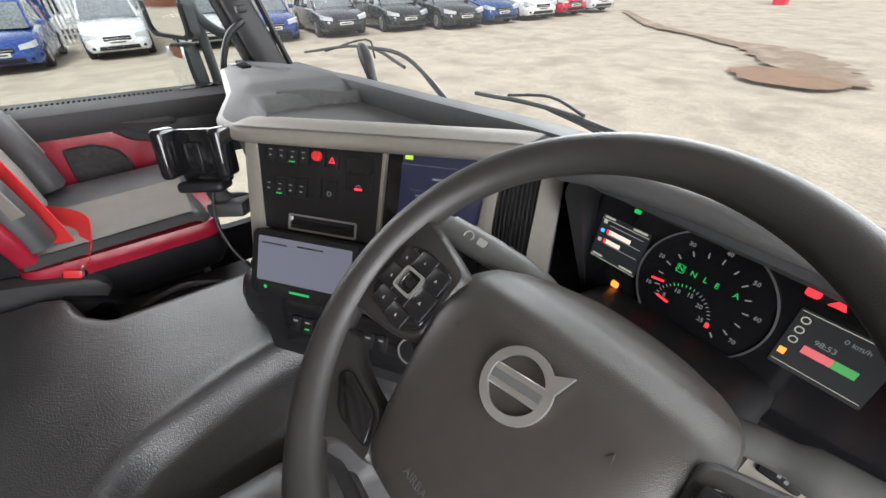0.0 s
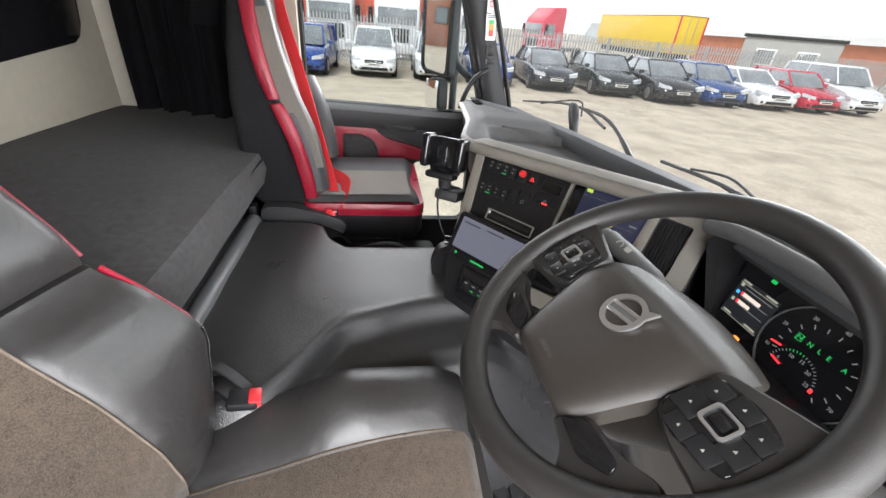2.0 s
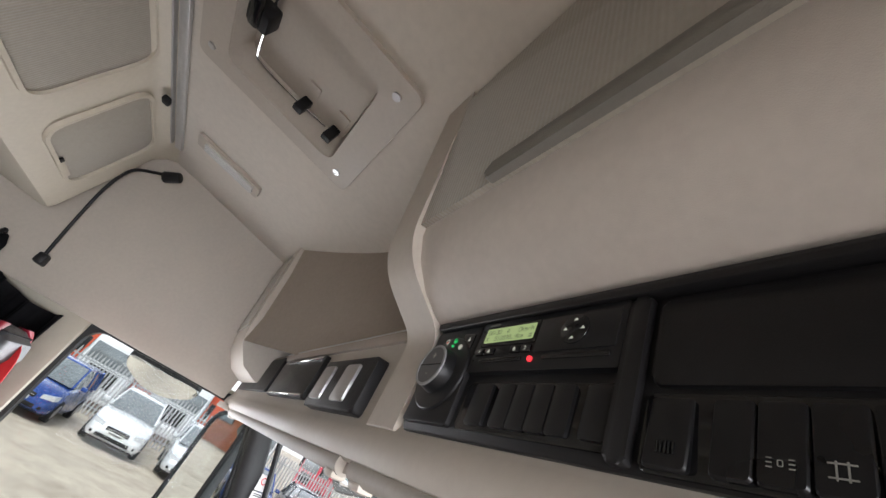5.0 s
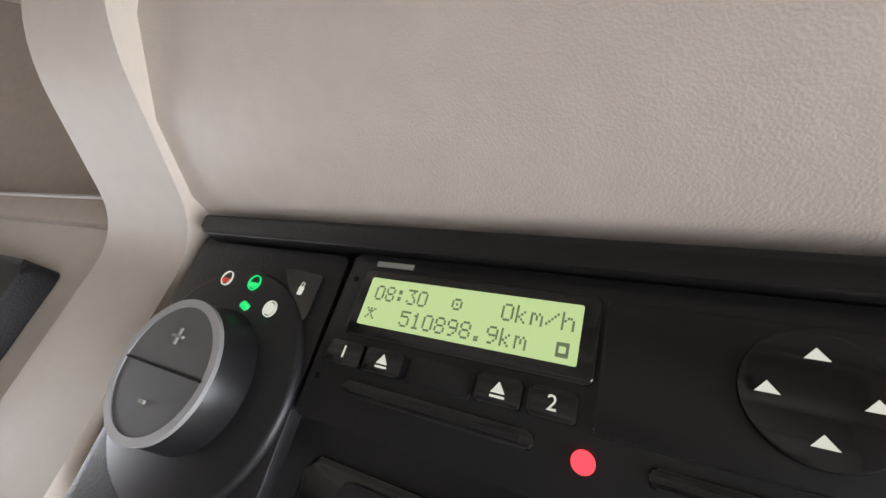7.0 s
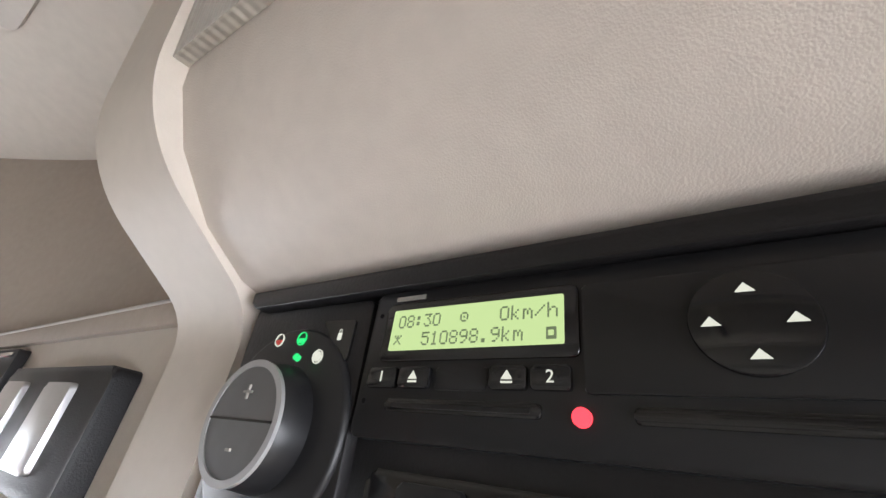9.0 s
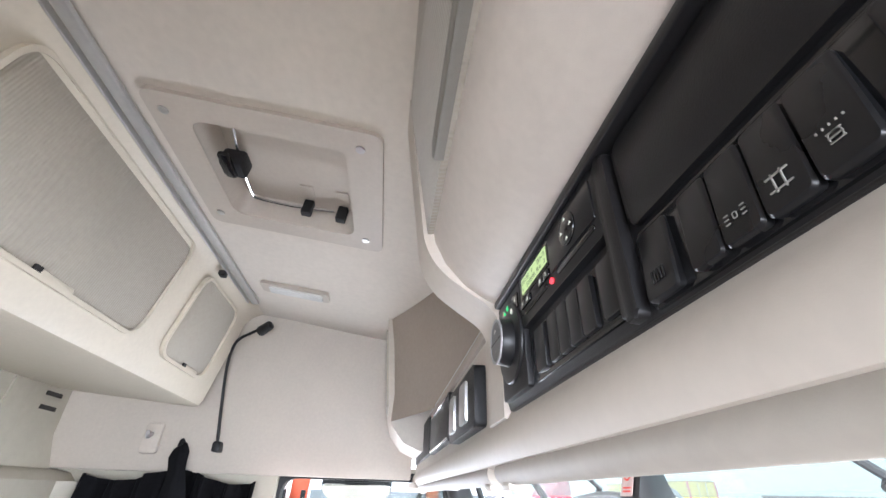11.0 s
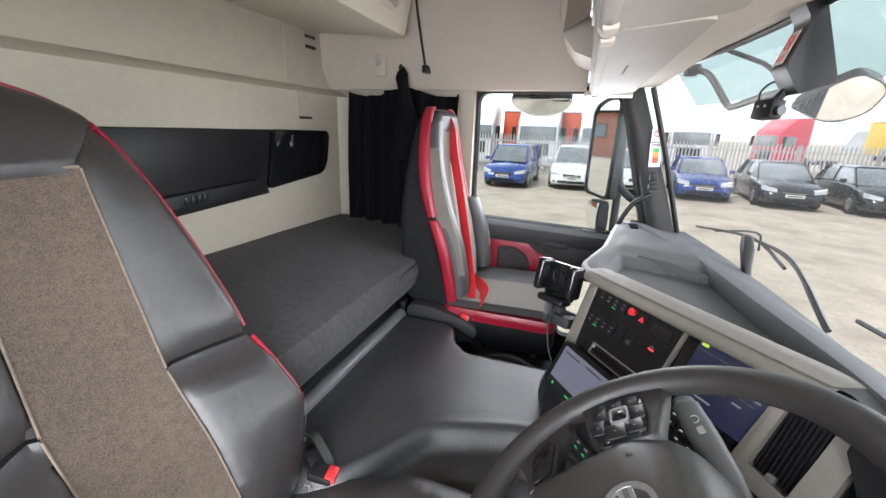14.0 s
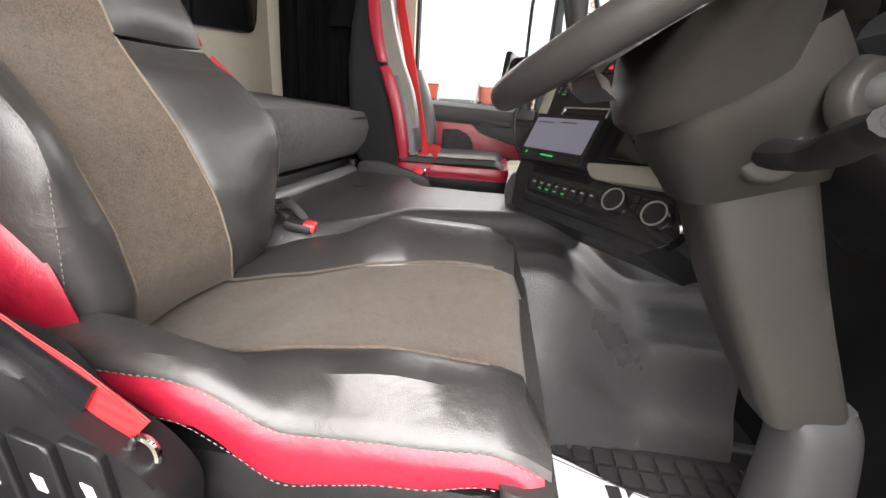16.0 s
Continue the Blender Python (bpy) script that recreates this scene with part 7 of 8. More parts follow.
bd = thing("driver_belt", (0.90, -0.55, 0.40), "red driver seat belt with a black sleeve", "seat belt")
part("webbing", ribbon([(0.872, -0.66, 0.76), (0.868, -0.53, 0.62), (0.868, -0.42, 0.535), (0.868, -0.36, 0.495), (0.866, -0.312, 0.452)], 0.050, 0.003, (0.1, 0.5, 0.75)), BELT, bd)
part("sleeve", ribbon([(0.870, -0.425, 0.540), (0.871, -0.39, 0.515), (0.871, -0.345, 0.483)], 0.046, 0.005, (0.1, 0.5, 0.75)), GLOSS, bd, "black belt sleeve")
part("anchor_ring", tube([Vector((0.872, -0.302 + 0.012 * math.cos(a), 0.440 + 0.016 * math.sin(a))) for a in [2 * math.pi * i / 18 for i in range(19)]], 0.0035, 8), CHROME, bd, "chrome anchor ring")

# passenger seat
pt = thing("passenger_chair", (-0.72, -0.30, 0.0), "black passenger seat with grey cloth and red side bands", "seat")
shell = []
for z, y0, y1, w in ((0.44, -0.52, -0.385, 0.42), (0.55, -0.60, -0.40, 0.47), (0.70, -0.615, -0.44, 0.49), (0.88, -0.62, -0.485, 0.49), (1.02, -0.61, -0.52, 0.46), (1.15, -0.595, -0.53, 0.40), (1.24, -0.58, -0.53, 0.33), (1.275, -0.555, -0.515, 0.26)):
    shell.append([(-0.715 + p[0], (y0 + y1) / 2 + p[1], z) for p in rpoly(rect(-w / 2, w / 2, -(y1 - y0) / 2, (y1 - y0) / 2), 0.035, 5)])
part("back_shell", loft(shell), SEATCLOTH, pt, "dark cloth seat back")


def pside(d):
    xx = -0.715 + d * 0.0
    low = [(0.228, -0.390, 0.545, 0.034, 0.044), (0.238, -0.398, 0.62, 0.038, 0.048), (0.242, -0.424, 0.74, 0.038, 0.046), (0.240, -0.456, 0.83, 0.037, 0.044), (0.236, -0.476, 0.872, 0.032, 0.038)]
    up = [(0.236, -0.480, 0.885, 0.032, 0.036), (0.233, -0.500, 0.95, 0.036, 0.042), (0.221, -0.520, 1.04, 0.038, 0.044), (0.201, -0.532, 1.13, 0.040, 0.044), (0.173, -0.538, 1.22, 0.042, 0.042), (0.142, -0.541, 1.268, 0.046, 0.036), (0.105, -0.544, 1.290, 0.060, 0.028)]
    for rws in (low, up):
        part("red_bolster", bolster(smooth_rows([(xx + d * x, y, z, w, dd, 0.15) for x, y, z, w, dd in rws], 5)), RED, pt, "red leather bolster band")
    grey = [(0.198, -0.372, 0.57, 0.09, 0.09), (0.202, -0.384, 0.66, 0.084, 0.09), (0.202, -0.410, 0.78, 0.084, 0.09), (0.198, -0.452, 0.90, 0.08, 0.08), (0.183, -0.488, 1.03, 0.078, 0.07), (0.163, -0.507, 1.14, 0.074, 0.06), (0.138, -0.514, 1.235, 0.07, 0.05)]
    if d < 0:
        grey = grey[:4]
    part("grey_bolster", bolster(smooth_rows([(xx + d * x, y, z, w, dd, 0.15) for x, y, z, w, dd in grey], 5)), GREYLEATHER, pt, "grey leather bolster")
    part("pale_stripe", bolster(smooth_rows([(xx + d * (x + 0.036), y + 0.012, z, 0.010, dd * 0.72, 0.15) for x, y, z, w, dd in grey[1:-1]], 5)), GREYCLOTH, pt, "beige stripe on the bolster")


pside(1)
pside(-1)
part("back_centre", loft([[(-0.715 + p[0], y + p[1], z) for p in rpoly(rect(-w / 2, w / 2, -0.03, 0.02), 0.02, 3)] for z, y, w in ((0.53, -0.400, 0.32), (0.65, -0.412, 0.33), (0.80, -0.44, 0.33), (0.95, -0.48, 0.31), (1.10, -0.51, 0.27), (1.20, -0.517, 0.22))]), GREYCLOTH, pt, "grey cloth back centre")
part("head_part", loft([[(-0.715 + p[0], -0.53 + p[1], z) for p in rpoly(rect(-w / 2, w / 2, -0.045, d), 0.03, 4)] for z, w, d in ((1.17, 0.26, 0.02), (1.22, 0.27, 0.035), (1.26, 0.24, 0.03), (1.285, 0.18, 0.0))]), GREYLEATHER, pt, "grey leather head part")


def pc(u, v):
    x = -0.96 + 0.50 * u
    y = -0.40 + 0.42 * v
    z = 0.545 + 0.012 * math.cos((u - 0.5) * 2 * math.pi) * -1 + 0.01 * v
    if v > 0.86:
        z -= 0.05 * ((v - 0.86) / 0.14) ** 2
    e = max(0, abs(u - 0.5) - 0.44) / 0.06
    return Vector((x, y, z - 0.02 * e * e))


part("cushion_cover", grid_sheet(pc, 24, 18), GREYLEATHER, pt, "grey leather cushion top")
part("cushion_centre", grid_sheet(lambda u, v: pc(0.34 + 0.62 * u, 0.02 + 0.86 * v) + Vector((0, 0, 0.004)), 12, 14), GREYCLOTH, pt, "grey cloth cushion centre")
out_l = [(p[0], p[1]) for p in rpoly([(-0.97, -0.42), (-0.455, -0.42), (-0.455, 0.022), (-0.97, 0.022)], 0.05, 6)]
part("red_band", loft([[(p[0], p[1], z) for p in out_l] for z in (0.488, 0.495)] + [[(-0.7125 + (p[0] + 0.7125) * s, -0.2 + (p[1] + 0.2) * s, z) for p in out_l] for s, z in ((1.012, 0.504), (1.010, 0.522), (0.995, 0.533))]), RED, pt, "red leather cushion band")
part("cushion_base", loft([[(-0.7125 + (p[0] + 0.7125) * s, -0.2 + (p[1] + 0.2) * s, z) for p in out_l] for s, z in ((0.90, 0.38), (0.99, 0.42), (0.998, 0.487))]), BLACK, pt, "black cushion base")
part("pedestal", box(-0.90, -0.52, -0.40, -0.06, -0.02, 0.37, 0.02), BLACK, pt)
part("armless_hinge", prism(bmesh.new(), rpoly([(-0.56, 0.42), (-0.33, 0.40), (-0.26, 0.44), (-0.28, 0.485), (-0.45, 0.53), (-0.56, 0.53)], 0.025, 4), -0.475, -0.425, YZ, 0.012), DASH, pt, "grey recliner cover")

pb = thing("passenger_buckle", (-0.46, -0.31, 0.47), "black seat belt buckle with a red button", "buckle")
PBM = fr((-0.455, -0.325, 0.490), (0.25, 0.9, -0.3), (-0.15, 0.4, 0.9))
part("body", box(-0.024, 0.024, -0.045, 0.022, -0.012, 0.012, 0.006, 2, PBM), BLACK, pb)
part("button", box(-0.019, 0.019, 0.000, 0.024, 0.008, 0.016, 0.004, 2, PBM), REDPLASTIC, pb, "red release button")
part("strap", ribbon([(-0.44, -0.36, 0.46), (-0.43, -0.28, 0.42), (-0.43, -0.24, 0.37)], 0.045, 0.01, (1, 0, 0)), BLACK, pb)
pbelt = thing("passenger_belt", (-0.5, -0.4, 0.5), "bright red passenger seat belt across the backrest", "seat belt")
part("shoulder_webbing", ribbon([(-0.750, -0.585, 1.258), (-0.725, -0.508, 1.235), (-0.690, -0.468, 1.10), (-0.650, -0.410, 0.885), (-0.585, -0.350, 0.66), (-0.505, -0.315, 0.545), (-0.458, -0.313, 0.505)], 0.046, 0.003, (0.45, 0.88, 0.1), 8), BELT, pbelt)
part("lap_webbing", ribbon([(-0.462, -0.300, 0.512), (-0.50, -0.275, 0.560), (-0.56, -0.275, 0.578), (-0.64, -0.32, 0.578), (-0.70, -0.37, 0.575)], 0.045, 0.003, (0.2, 0.75, 0.6), 8), BELT, pbelt)
part("tongue", box(-0.02, 0.02, 0.018, 0.045, -0.004, 0.004, 0.003, 2, PBM), CHROME, pbelt, "steel belt tongue")
part("belt_head", box(-0.80, -0.71, -0.625, -0.57, 1.235, 1.28, 0.012), BLACK, pbelt, "black belt outlet")

# parking lever area and passenger footwell tray
tr = thing("floor_tray", (-0.36, -0.05, 0.40), "dark tray beside the engine tunnel", "tray")
part("tray", prism(bmesh.new(), rpoly([(-0.44, -0.30), (-0.26, -0.24), (-0.25, 0.06), (-0.44, 0.06)], 0.03, 3), 0.30, 0.395, None, 0.012), BLACK, tr)
part("lever", tube([(-0.36, -0.22, 0.40), (-0.345, -0.12, 0.43), (-0.33, -0.03, 0.41)], 0.009, 8, 5), DASH, tr, "grey lever")
gm = thing("footwell_mat", (-0.5, 0.15, 0.0), "black ribbed rubber mat in the passenger footwell", "mat")
part("sheet", box(-0.98, -0.26, -0.05, 0.55, -0.02, 0.0, 0.004), RUBBER, gm)
ribs_ = bmesh.new()
for i in range(14):
    bx(ribs_, -0.97 + 0.05 * i, -0.955 + 0.05 * i, -0.04, 0.54, 0.0, 0.012)
part("ribs", ribs_, RUBBER, gm, kind="stuff")

mt = thing("floor_mat", (0.45, 0.3, 0.0), "black ribbed rubber mat in the driver footwell", "mat")
part("sheet", box(0.24, 1.10, 0.0, 0.70, -0.02, 0.004, 0.004), RUBBER, mt)
part("edge_bead", tube([(0.26, 0.70, 0.02), (0.255, 0.45, 0.02), (0.27, 0.25, 0.022), (0.30, 0.12, 0.02), (0.32, 0.0, 0.02)], 0.014, 8, 8), RUBBER, mt)
rb = bmesh.new()
for i in range(12):
    for j in range(14):
        x, y = 0.32 + 0.05 * i, 0.03 + 0.046 * j
        bx(rb, x, x + 0.038, y, y + 0.034, 0.004, 0.014, 0.0)
part("tread", rb, RUBBER, mt, "rows of raised tread blocks", False, "stuff")
pp = thing("paper_sheet", (0.45, 0.12, 0.016), "white printed paper sheet with brown mud marks", "paper")
PM = fr((0.52, 0.20, 0.017), (0.35, 0.94, 0), (-0.94, 0.35, 0))
part("sheet", grid_sheet(lambda u, v: PM @ Vector((0.30 * u - 0.15, 0.21 * v - 0.08, 0.004 * math.sin(u * 7) * v)), 14, 8), PAPER, pp)
part("mud_mark", prism(bmesh.new(), rpoly([(-0.02, 0.02), (0.03, 0.035), (0.09, 0.05), (0.085, 0.035), (0.03, 0.015), (0.0, 0.0)], 0.005, 3), 0.0045, 0.006, PM), MUD, pp, "brown mud mark")
part("printed_border", frame_ring(rpoly(rect(-0.14, 0.14, -0.07, 0.12), 0.002, 2), rpoly(rect(-0.138, 0.138, -0.068, 0.118), 0.002, 2), 0.0045, 0.005, PM), GREYLEATHER, pp)


# ---------------------------------------------------------------- outside the glass: mirrors, wipers, visor
mi = thing("door_mirror", (-1.30, 0.2, 0.7), "grey door mirror with a tall main glass and a wide-angle glass", "mirror")
MM_ = fr((-1.22, 0.125, 1.13), (0.88, 0.47, 0), (-0.005, 0.01, 1))
mo = rpoly([(-0.100, -0.205), (0.105, -0.215), (0.108, 0.235), (0.0, 0.240), (-0.110, 0.200)], [0.04, 0.03, 0.03, 0.03, 0.06], 5)
part("main_housing", prism(bmesh.new(), [(p[0] * 1.08 + 0.006, p[1] * 1.04) for p in mo], -0.040, -0.003, MM_, 0.012), COWL, mi, "grey mirror housing")
part("main_glass", prism(bmesh.new(), mo, -0.003, 0.001, MM_), MIRROR, mi, "main mirror glass")
part("glass_rim", frame_ring([(p[0] * 1.10 + 0.002, p[1] * 1.045) for p in mo], [(p[0] * 0.97, p[1] * 0.985) for p in mo], -0.012, 0.008, MM_), BLACK, mi, "black rim round the glass")
wo = rpoly([(-0.055, -0.375), (0.055, -0.385), (0.045, -0.245), (-0.06, -0.245)], 0.03, 5)
part("wide_housing", prism(bmesh.new(), [(p[0] * 1.12 + 0.006, (p[1] + 0.31) * 1.08 - 0.31) for p in wo], -0.05, -0.002, MM_, 0.015), COWL, mi)


def wide(u, v):
    x, y = -0.055 + 0.105 * u, -0.382 + 0.135 * v
    return MM_ @ Vector((x, y, 0.012 - 0.06 * ((u - 0.5) ** 2 + (v - 0.5) ** 2) * 0.35))


part("wide_glass", grid_sheet(wide, 12, 12), MIRROR, mi, "curved wide-angle glass")
part("stem", tube([(-1.215, 0.200, 1.33), (-1.205, 0.212, 1.15), (-1.200, 0.222, 1.00), (-1.180, 0.255, 0.94), (-1.145, 0.32, 0.895), (-1.10, 0.40, 0.84)], 0.018, 10, 6), COWL, mi, "grey mirror arm")
part("stem_lower", tube([(-1.200, 0.222, 1.00), (-1.195, 0.225, 0.74)], 0.018, 10), COWL, mi)
km = thing("kerb_mirror", (-1.25, -0.19, 1.36), "round-edged kerb mirror above the passenger window", "mirror")
KM = fr((-1.22, -0.188, 1.335), (0, 1, 0), (0.78, 0, 0.62))
ko = rpoly([(-0.145, 0.055), (-0.135, -0.01), (-0.05, -0.068), (0.05, -0.068), (0.135, -0.01), (0.145, 0.055)], 0.025, 4)
part("glass", prism(bmesh.new(), ko, 0.0, 0.004, KM, 0.002), MIRROR, km)
part("housing", prism(bmesh.new(), [(p[0] * 1.03, p[1] * 1.05) for p in ko], -0.03, -0.001, KM, 0.01), DASH, km)
part("bracket", box(-1.26, -1.16, -0.24, -0.14, 1.375, 1.40, 0.006), BLACK, km)
part("arm", tube([(-1.22, -0.19, 1.39), (-1.16, -0.19, 1.45), (-1.09, -0.19, 1.46)], 0.014, 8, 4), BLACK, km)

fm = thing("front_mirror", (-0.55, 0.75, 1.35), "front-down mirror on a bent grey arm ahead of the windscreen", "mirror")
FM = fr((-0.32, 0.62, 1.31), (0.171, 0.985, 0.0), (0.799, -0.139, 0.585))
fo_ = rpoly([(-0.102, -0.023), (-0.035, -0.073), (0.006, -0.082), (0.051, -0.045), (0.056, 0.026), (0.037, 0.059), (-0.010, 0.087), (-0.039, 0.062)], [0.012, 0.03, 0.03, 0.03, 0.02, 0.02, 0.02, 0.04], 4)
fm_glass = bmesh.new()
prism(fm_glass, fo_, 0.0, 0.003, FM, 0.001)
part("glass", fm_glass, MIRROR, fm, "pale convex mirror glass")
part("rim", frame_ring([(p[0] * 1.03, p[1] * 1.03) for p in fo_], [(p[0] * 0.985, p[1] * 0.985) for p in fo_], -0.006, 0.004, FM), COWL, fm, "thin grey rim")
part("housing", prism(bmesh.new(), [(p[0] * 0.96, p[1] * 0.96) for p in fo_], -0.022, -0.001, FM, 0.010), COWL, fm)
part("arm", tube([(-1.02, 0.42, 1.47), (-0.96, 0.45, 1.45), (-0.90, 0.47, 1.41), (-0.80, 0.50, 1.325), (-0.755, 0.51, 1.318), (-0.66, 0.54, 1.335), (-0.52, 0.58, 1.350), (-0.36, 0.615, 1.335)], 0.012, 8, 6), LEVERGREY, fm, "bent grey arm")
part("bracket", box(-1.08, -1.00, 0.39, 0.44, 1.45, 1.49, 0.01), DASH, fm)

xv = thing("external_visor", (0.1, 0.5, 1.45), "green tinted outside sun visor on brackets", "sun visor")
part("blade", thicken(grid_sheet(lambda u, v: Vector((-1.28 + 2.72 * u, 0.52 + 0.11 * v - 0.12 * (2 * u - 1) ** 2, 1.50 - 0.150 * v)), 24, 4), 0.004), VISOR, xv).visible_shadow = False
for x in (-0.60, 0.24, 0.95):
    part("bracket", tube([(x - 0.10, 0.30, 1.54), (x, 0.52, 1.43), (x + 0.03, 0.59, 1.365)], 0.007, 8, 0), DASH, xv)
    part("bolt", cyl(bmesh.new(), (x + 0.03, 0.585, 1.362), (0, -0.6, -0.8), 0.014, 0.008, 14), BLACK, xv)


def wiper(name, pivot, elbow, tip, a, b):
    w = thing(name, pivot, "black windscreen wiper with a jointed arm", "wiper")
    part("arm", tube([pivot, elbow, tip], [0.008, 0.006, 0.005], 8, 6), BLACK, w)
    part("blade", tube([a, tip, b], 0.005, 6, 4), BLACK, w, "black wiper blade")
    part("blade_bridge", tube([Vector(a).lerp(Vector(b), 0.25) + Vector((0, 0.01, 0.012)), Vector(tip) + Vector((0, 0.012, 0.018)), Vector(a).lerp(Vector(b), 0.75) + Vector((0, 0.01, 0.012))], 0.0035, 6, 4), BLACK, w)
    return w


wiper("wiper", (-0.14, 0.63, 0.79), (-0.36, 0.62, 0.893), (-0.60, 0.60, 0.90), (-1.08, 0.56, 0.83), (-0.36, 0.61, 0.87))
wiper("wiper", (0.42, 0.64, 0.79), (0.33, 0.63, 0.845), (0.16, 0.63, 0.868), (-0.06, 0.63, 0.853), (0.36, 0.62, 0.862))
kn = thing("wiper_stop", (-0.52, 0.57, 0.80), "rounded black post ahead of the windscreen", "post")
part("post", loft([[(-0.56 + 0.07 * t + p[0], 0.575 + p[1], 0.915 - 0.13 * t) for p in rpoly(rect(-w, w, -w * 0.7, w * 0.7), w * 0.6, 4)] for t, w in ((0, 0.010), (0.06, 0.020), (0.3, 0.024), (0.7, 0.018), (1, 0.016))]), BLACK, kn)

# ---------------------------------------------------------------- yard
GZ = -1.05
SAND = mat("sandy_hardcore", (0.47, 0.405, 0.32), 0.95, var=0.22, scale=1.6, bump=1.0, bscale=9, stain=(0.34, 0.285, 0.22), stain_scale=0.9, stain_lo=0.48, stain_hi=0.68)
WET = mat("wet_brown_earth", (0.27, 0.155, 0.085), 0.6, stain=(0.20, 0.13, 0.09), stain_scale=1.6, var=0.3, scale=3, bump=0.6, bscale=20)
gr = bmesh.new()
xs = [-400, -120, -60] + [-40 + 1.0 * i for i in range(61)] + [60, 120, 400]
ys = [-400, -120, -50] + [-30 + 1.0 * i for i in range(81)] + [80, 140, 400]
vs = [[gr.verts.new((x, y, GZ + (0.05 * noise.noise((x * 0.25, y * 0.25, 0)) + 0.02 * noise.noise((x * 1.1, y * 1.1, 4)) if abs(x) < 55 and abs(y) < 75 and not (-4 < x < 4 and -4 < y < 4) else 0))) for y in ys] for x in xs]
for i in range(len(xs) - 1):
    for j in range(len(ys) - 1):
        gr.faces.new((vs[i][j], vs[i + 1][j], vs[i + 1][j + 1], vs[i][j + 1]))
part("ground", gr, SAND, None, "pale sandy hardcore yard ground", True, "structure")
# damp streak across the yard
def streak(pts, wide, z, seed):
    """A ragged wet trail along points of x, y and half width."""
    q = curve(pts, 10)
    bm = bmesh.new()
    prev = None
    for i, p in enumerate(q):
        d = (q[min(i + 1, len(q) - 1)] - q[max(i - 1, 0)])
        n = Vector((-d.y, d.x, 0)).normalized()
        row = []
        for side in (-1, 1):
            f = wide * p.z * (1 + 0.45 * noise.noise((i * 0.35, side * 7, seed)) + 0.30 * noise.noise((i * 1.1, side * 3, seed + 5)))
            row.append(bm.verts.new((p.x + side * n.x * f, p.y + side * n.y * f, GZ + z)))
        if prev:
            bm.faces.new((prev[0], prev[1], row[1], row[0]))
        prev = row
    return bm


def blot(bm, cx, cy, rx, ry, turn, seed, z):
    """A low damp patch with a ragged edge."""
    c, k = math.cos(turn), math.sin(turn)
    edge = []
    for i in range(90):
        a = 2 * math.pi * i / 90
        f = 1 + 0.22 * noise.noise((math.cos(a) * 1.5, math.sin(a) * 1.5, seed)) + 0.10 * noise.noise((math.cos(a) * 6, math.sin(a) * 6, seed + 9))
        x, y = rx * f * math.cos(a), ry * f * math.sin(a)
        edge.append(bm.verts.new((cx + x * c - y * k, cy + x * k + y * c, GZ + z)))
    bm.faces.new(edge)
    return bm


DAMP = mat("damp_earth", (0.27, 0.195, 0.135), 0.8, var=0.25, scale=2, bump=0.6, bscale=20, stain=(0.40, 0.32, 0.24), stain_scale=1.4, stain_lo=0.52, stain_hi=0.66)
TRAIL = [(-13.4, 21.1, 0.16), (-10.8, 18.4, 0.22), (-9.0, 16.7, 0.30), (-7.6, 15.9, 0.20), (-6.7, 15.5, 0.18), (-5.4, 14.7, 0.34), (-4.2, 14.2, 0.62), (-3.1, 13.1, 0.80), (-2.3, 12.1, 0.72), (-1.6, 11.4, 0.40), (-1.2, 11.2, 0.10)]
part("trim_damp_patch", streak(TRAIL, 1.0, 0.072, 3), DAMP, None, "brown damp patch running across the yard", True, "structure")
part("trim_wet_patch", blot(bmesh.new(), -2.55, 10.95, 1.10, 0.80, -0.35, 12, 0.080), WET, None, "orange brown wet patch on the yard", True, "structure")

TYRE = mat("tyre_rubber", (0.02, 0.02, 0.02), 0.8)
# Glass base raised to pale grey to carry the sky's reflection.
CARGLASS = mat("sky_grey_car_window", (0.20, 0.22, 0.23), 0.10, var=0.35, scale=1.2, rvar=0.03, spec=0.9, coat=0.8)
LIGHT = mat("headlight_lens", (0.65, 0.68, 0.72), 0.12, metal=0.3)
PLATE = mat("pale_plate", (0.62, 0.62, 0.58), 0.5)


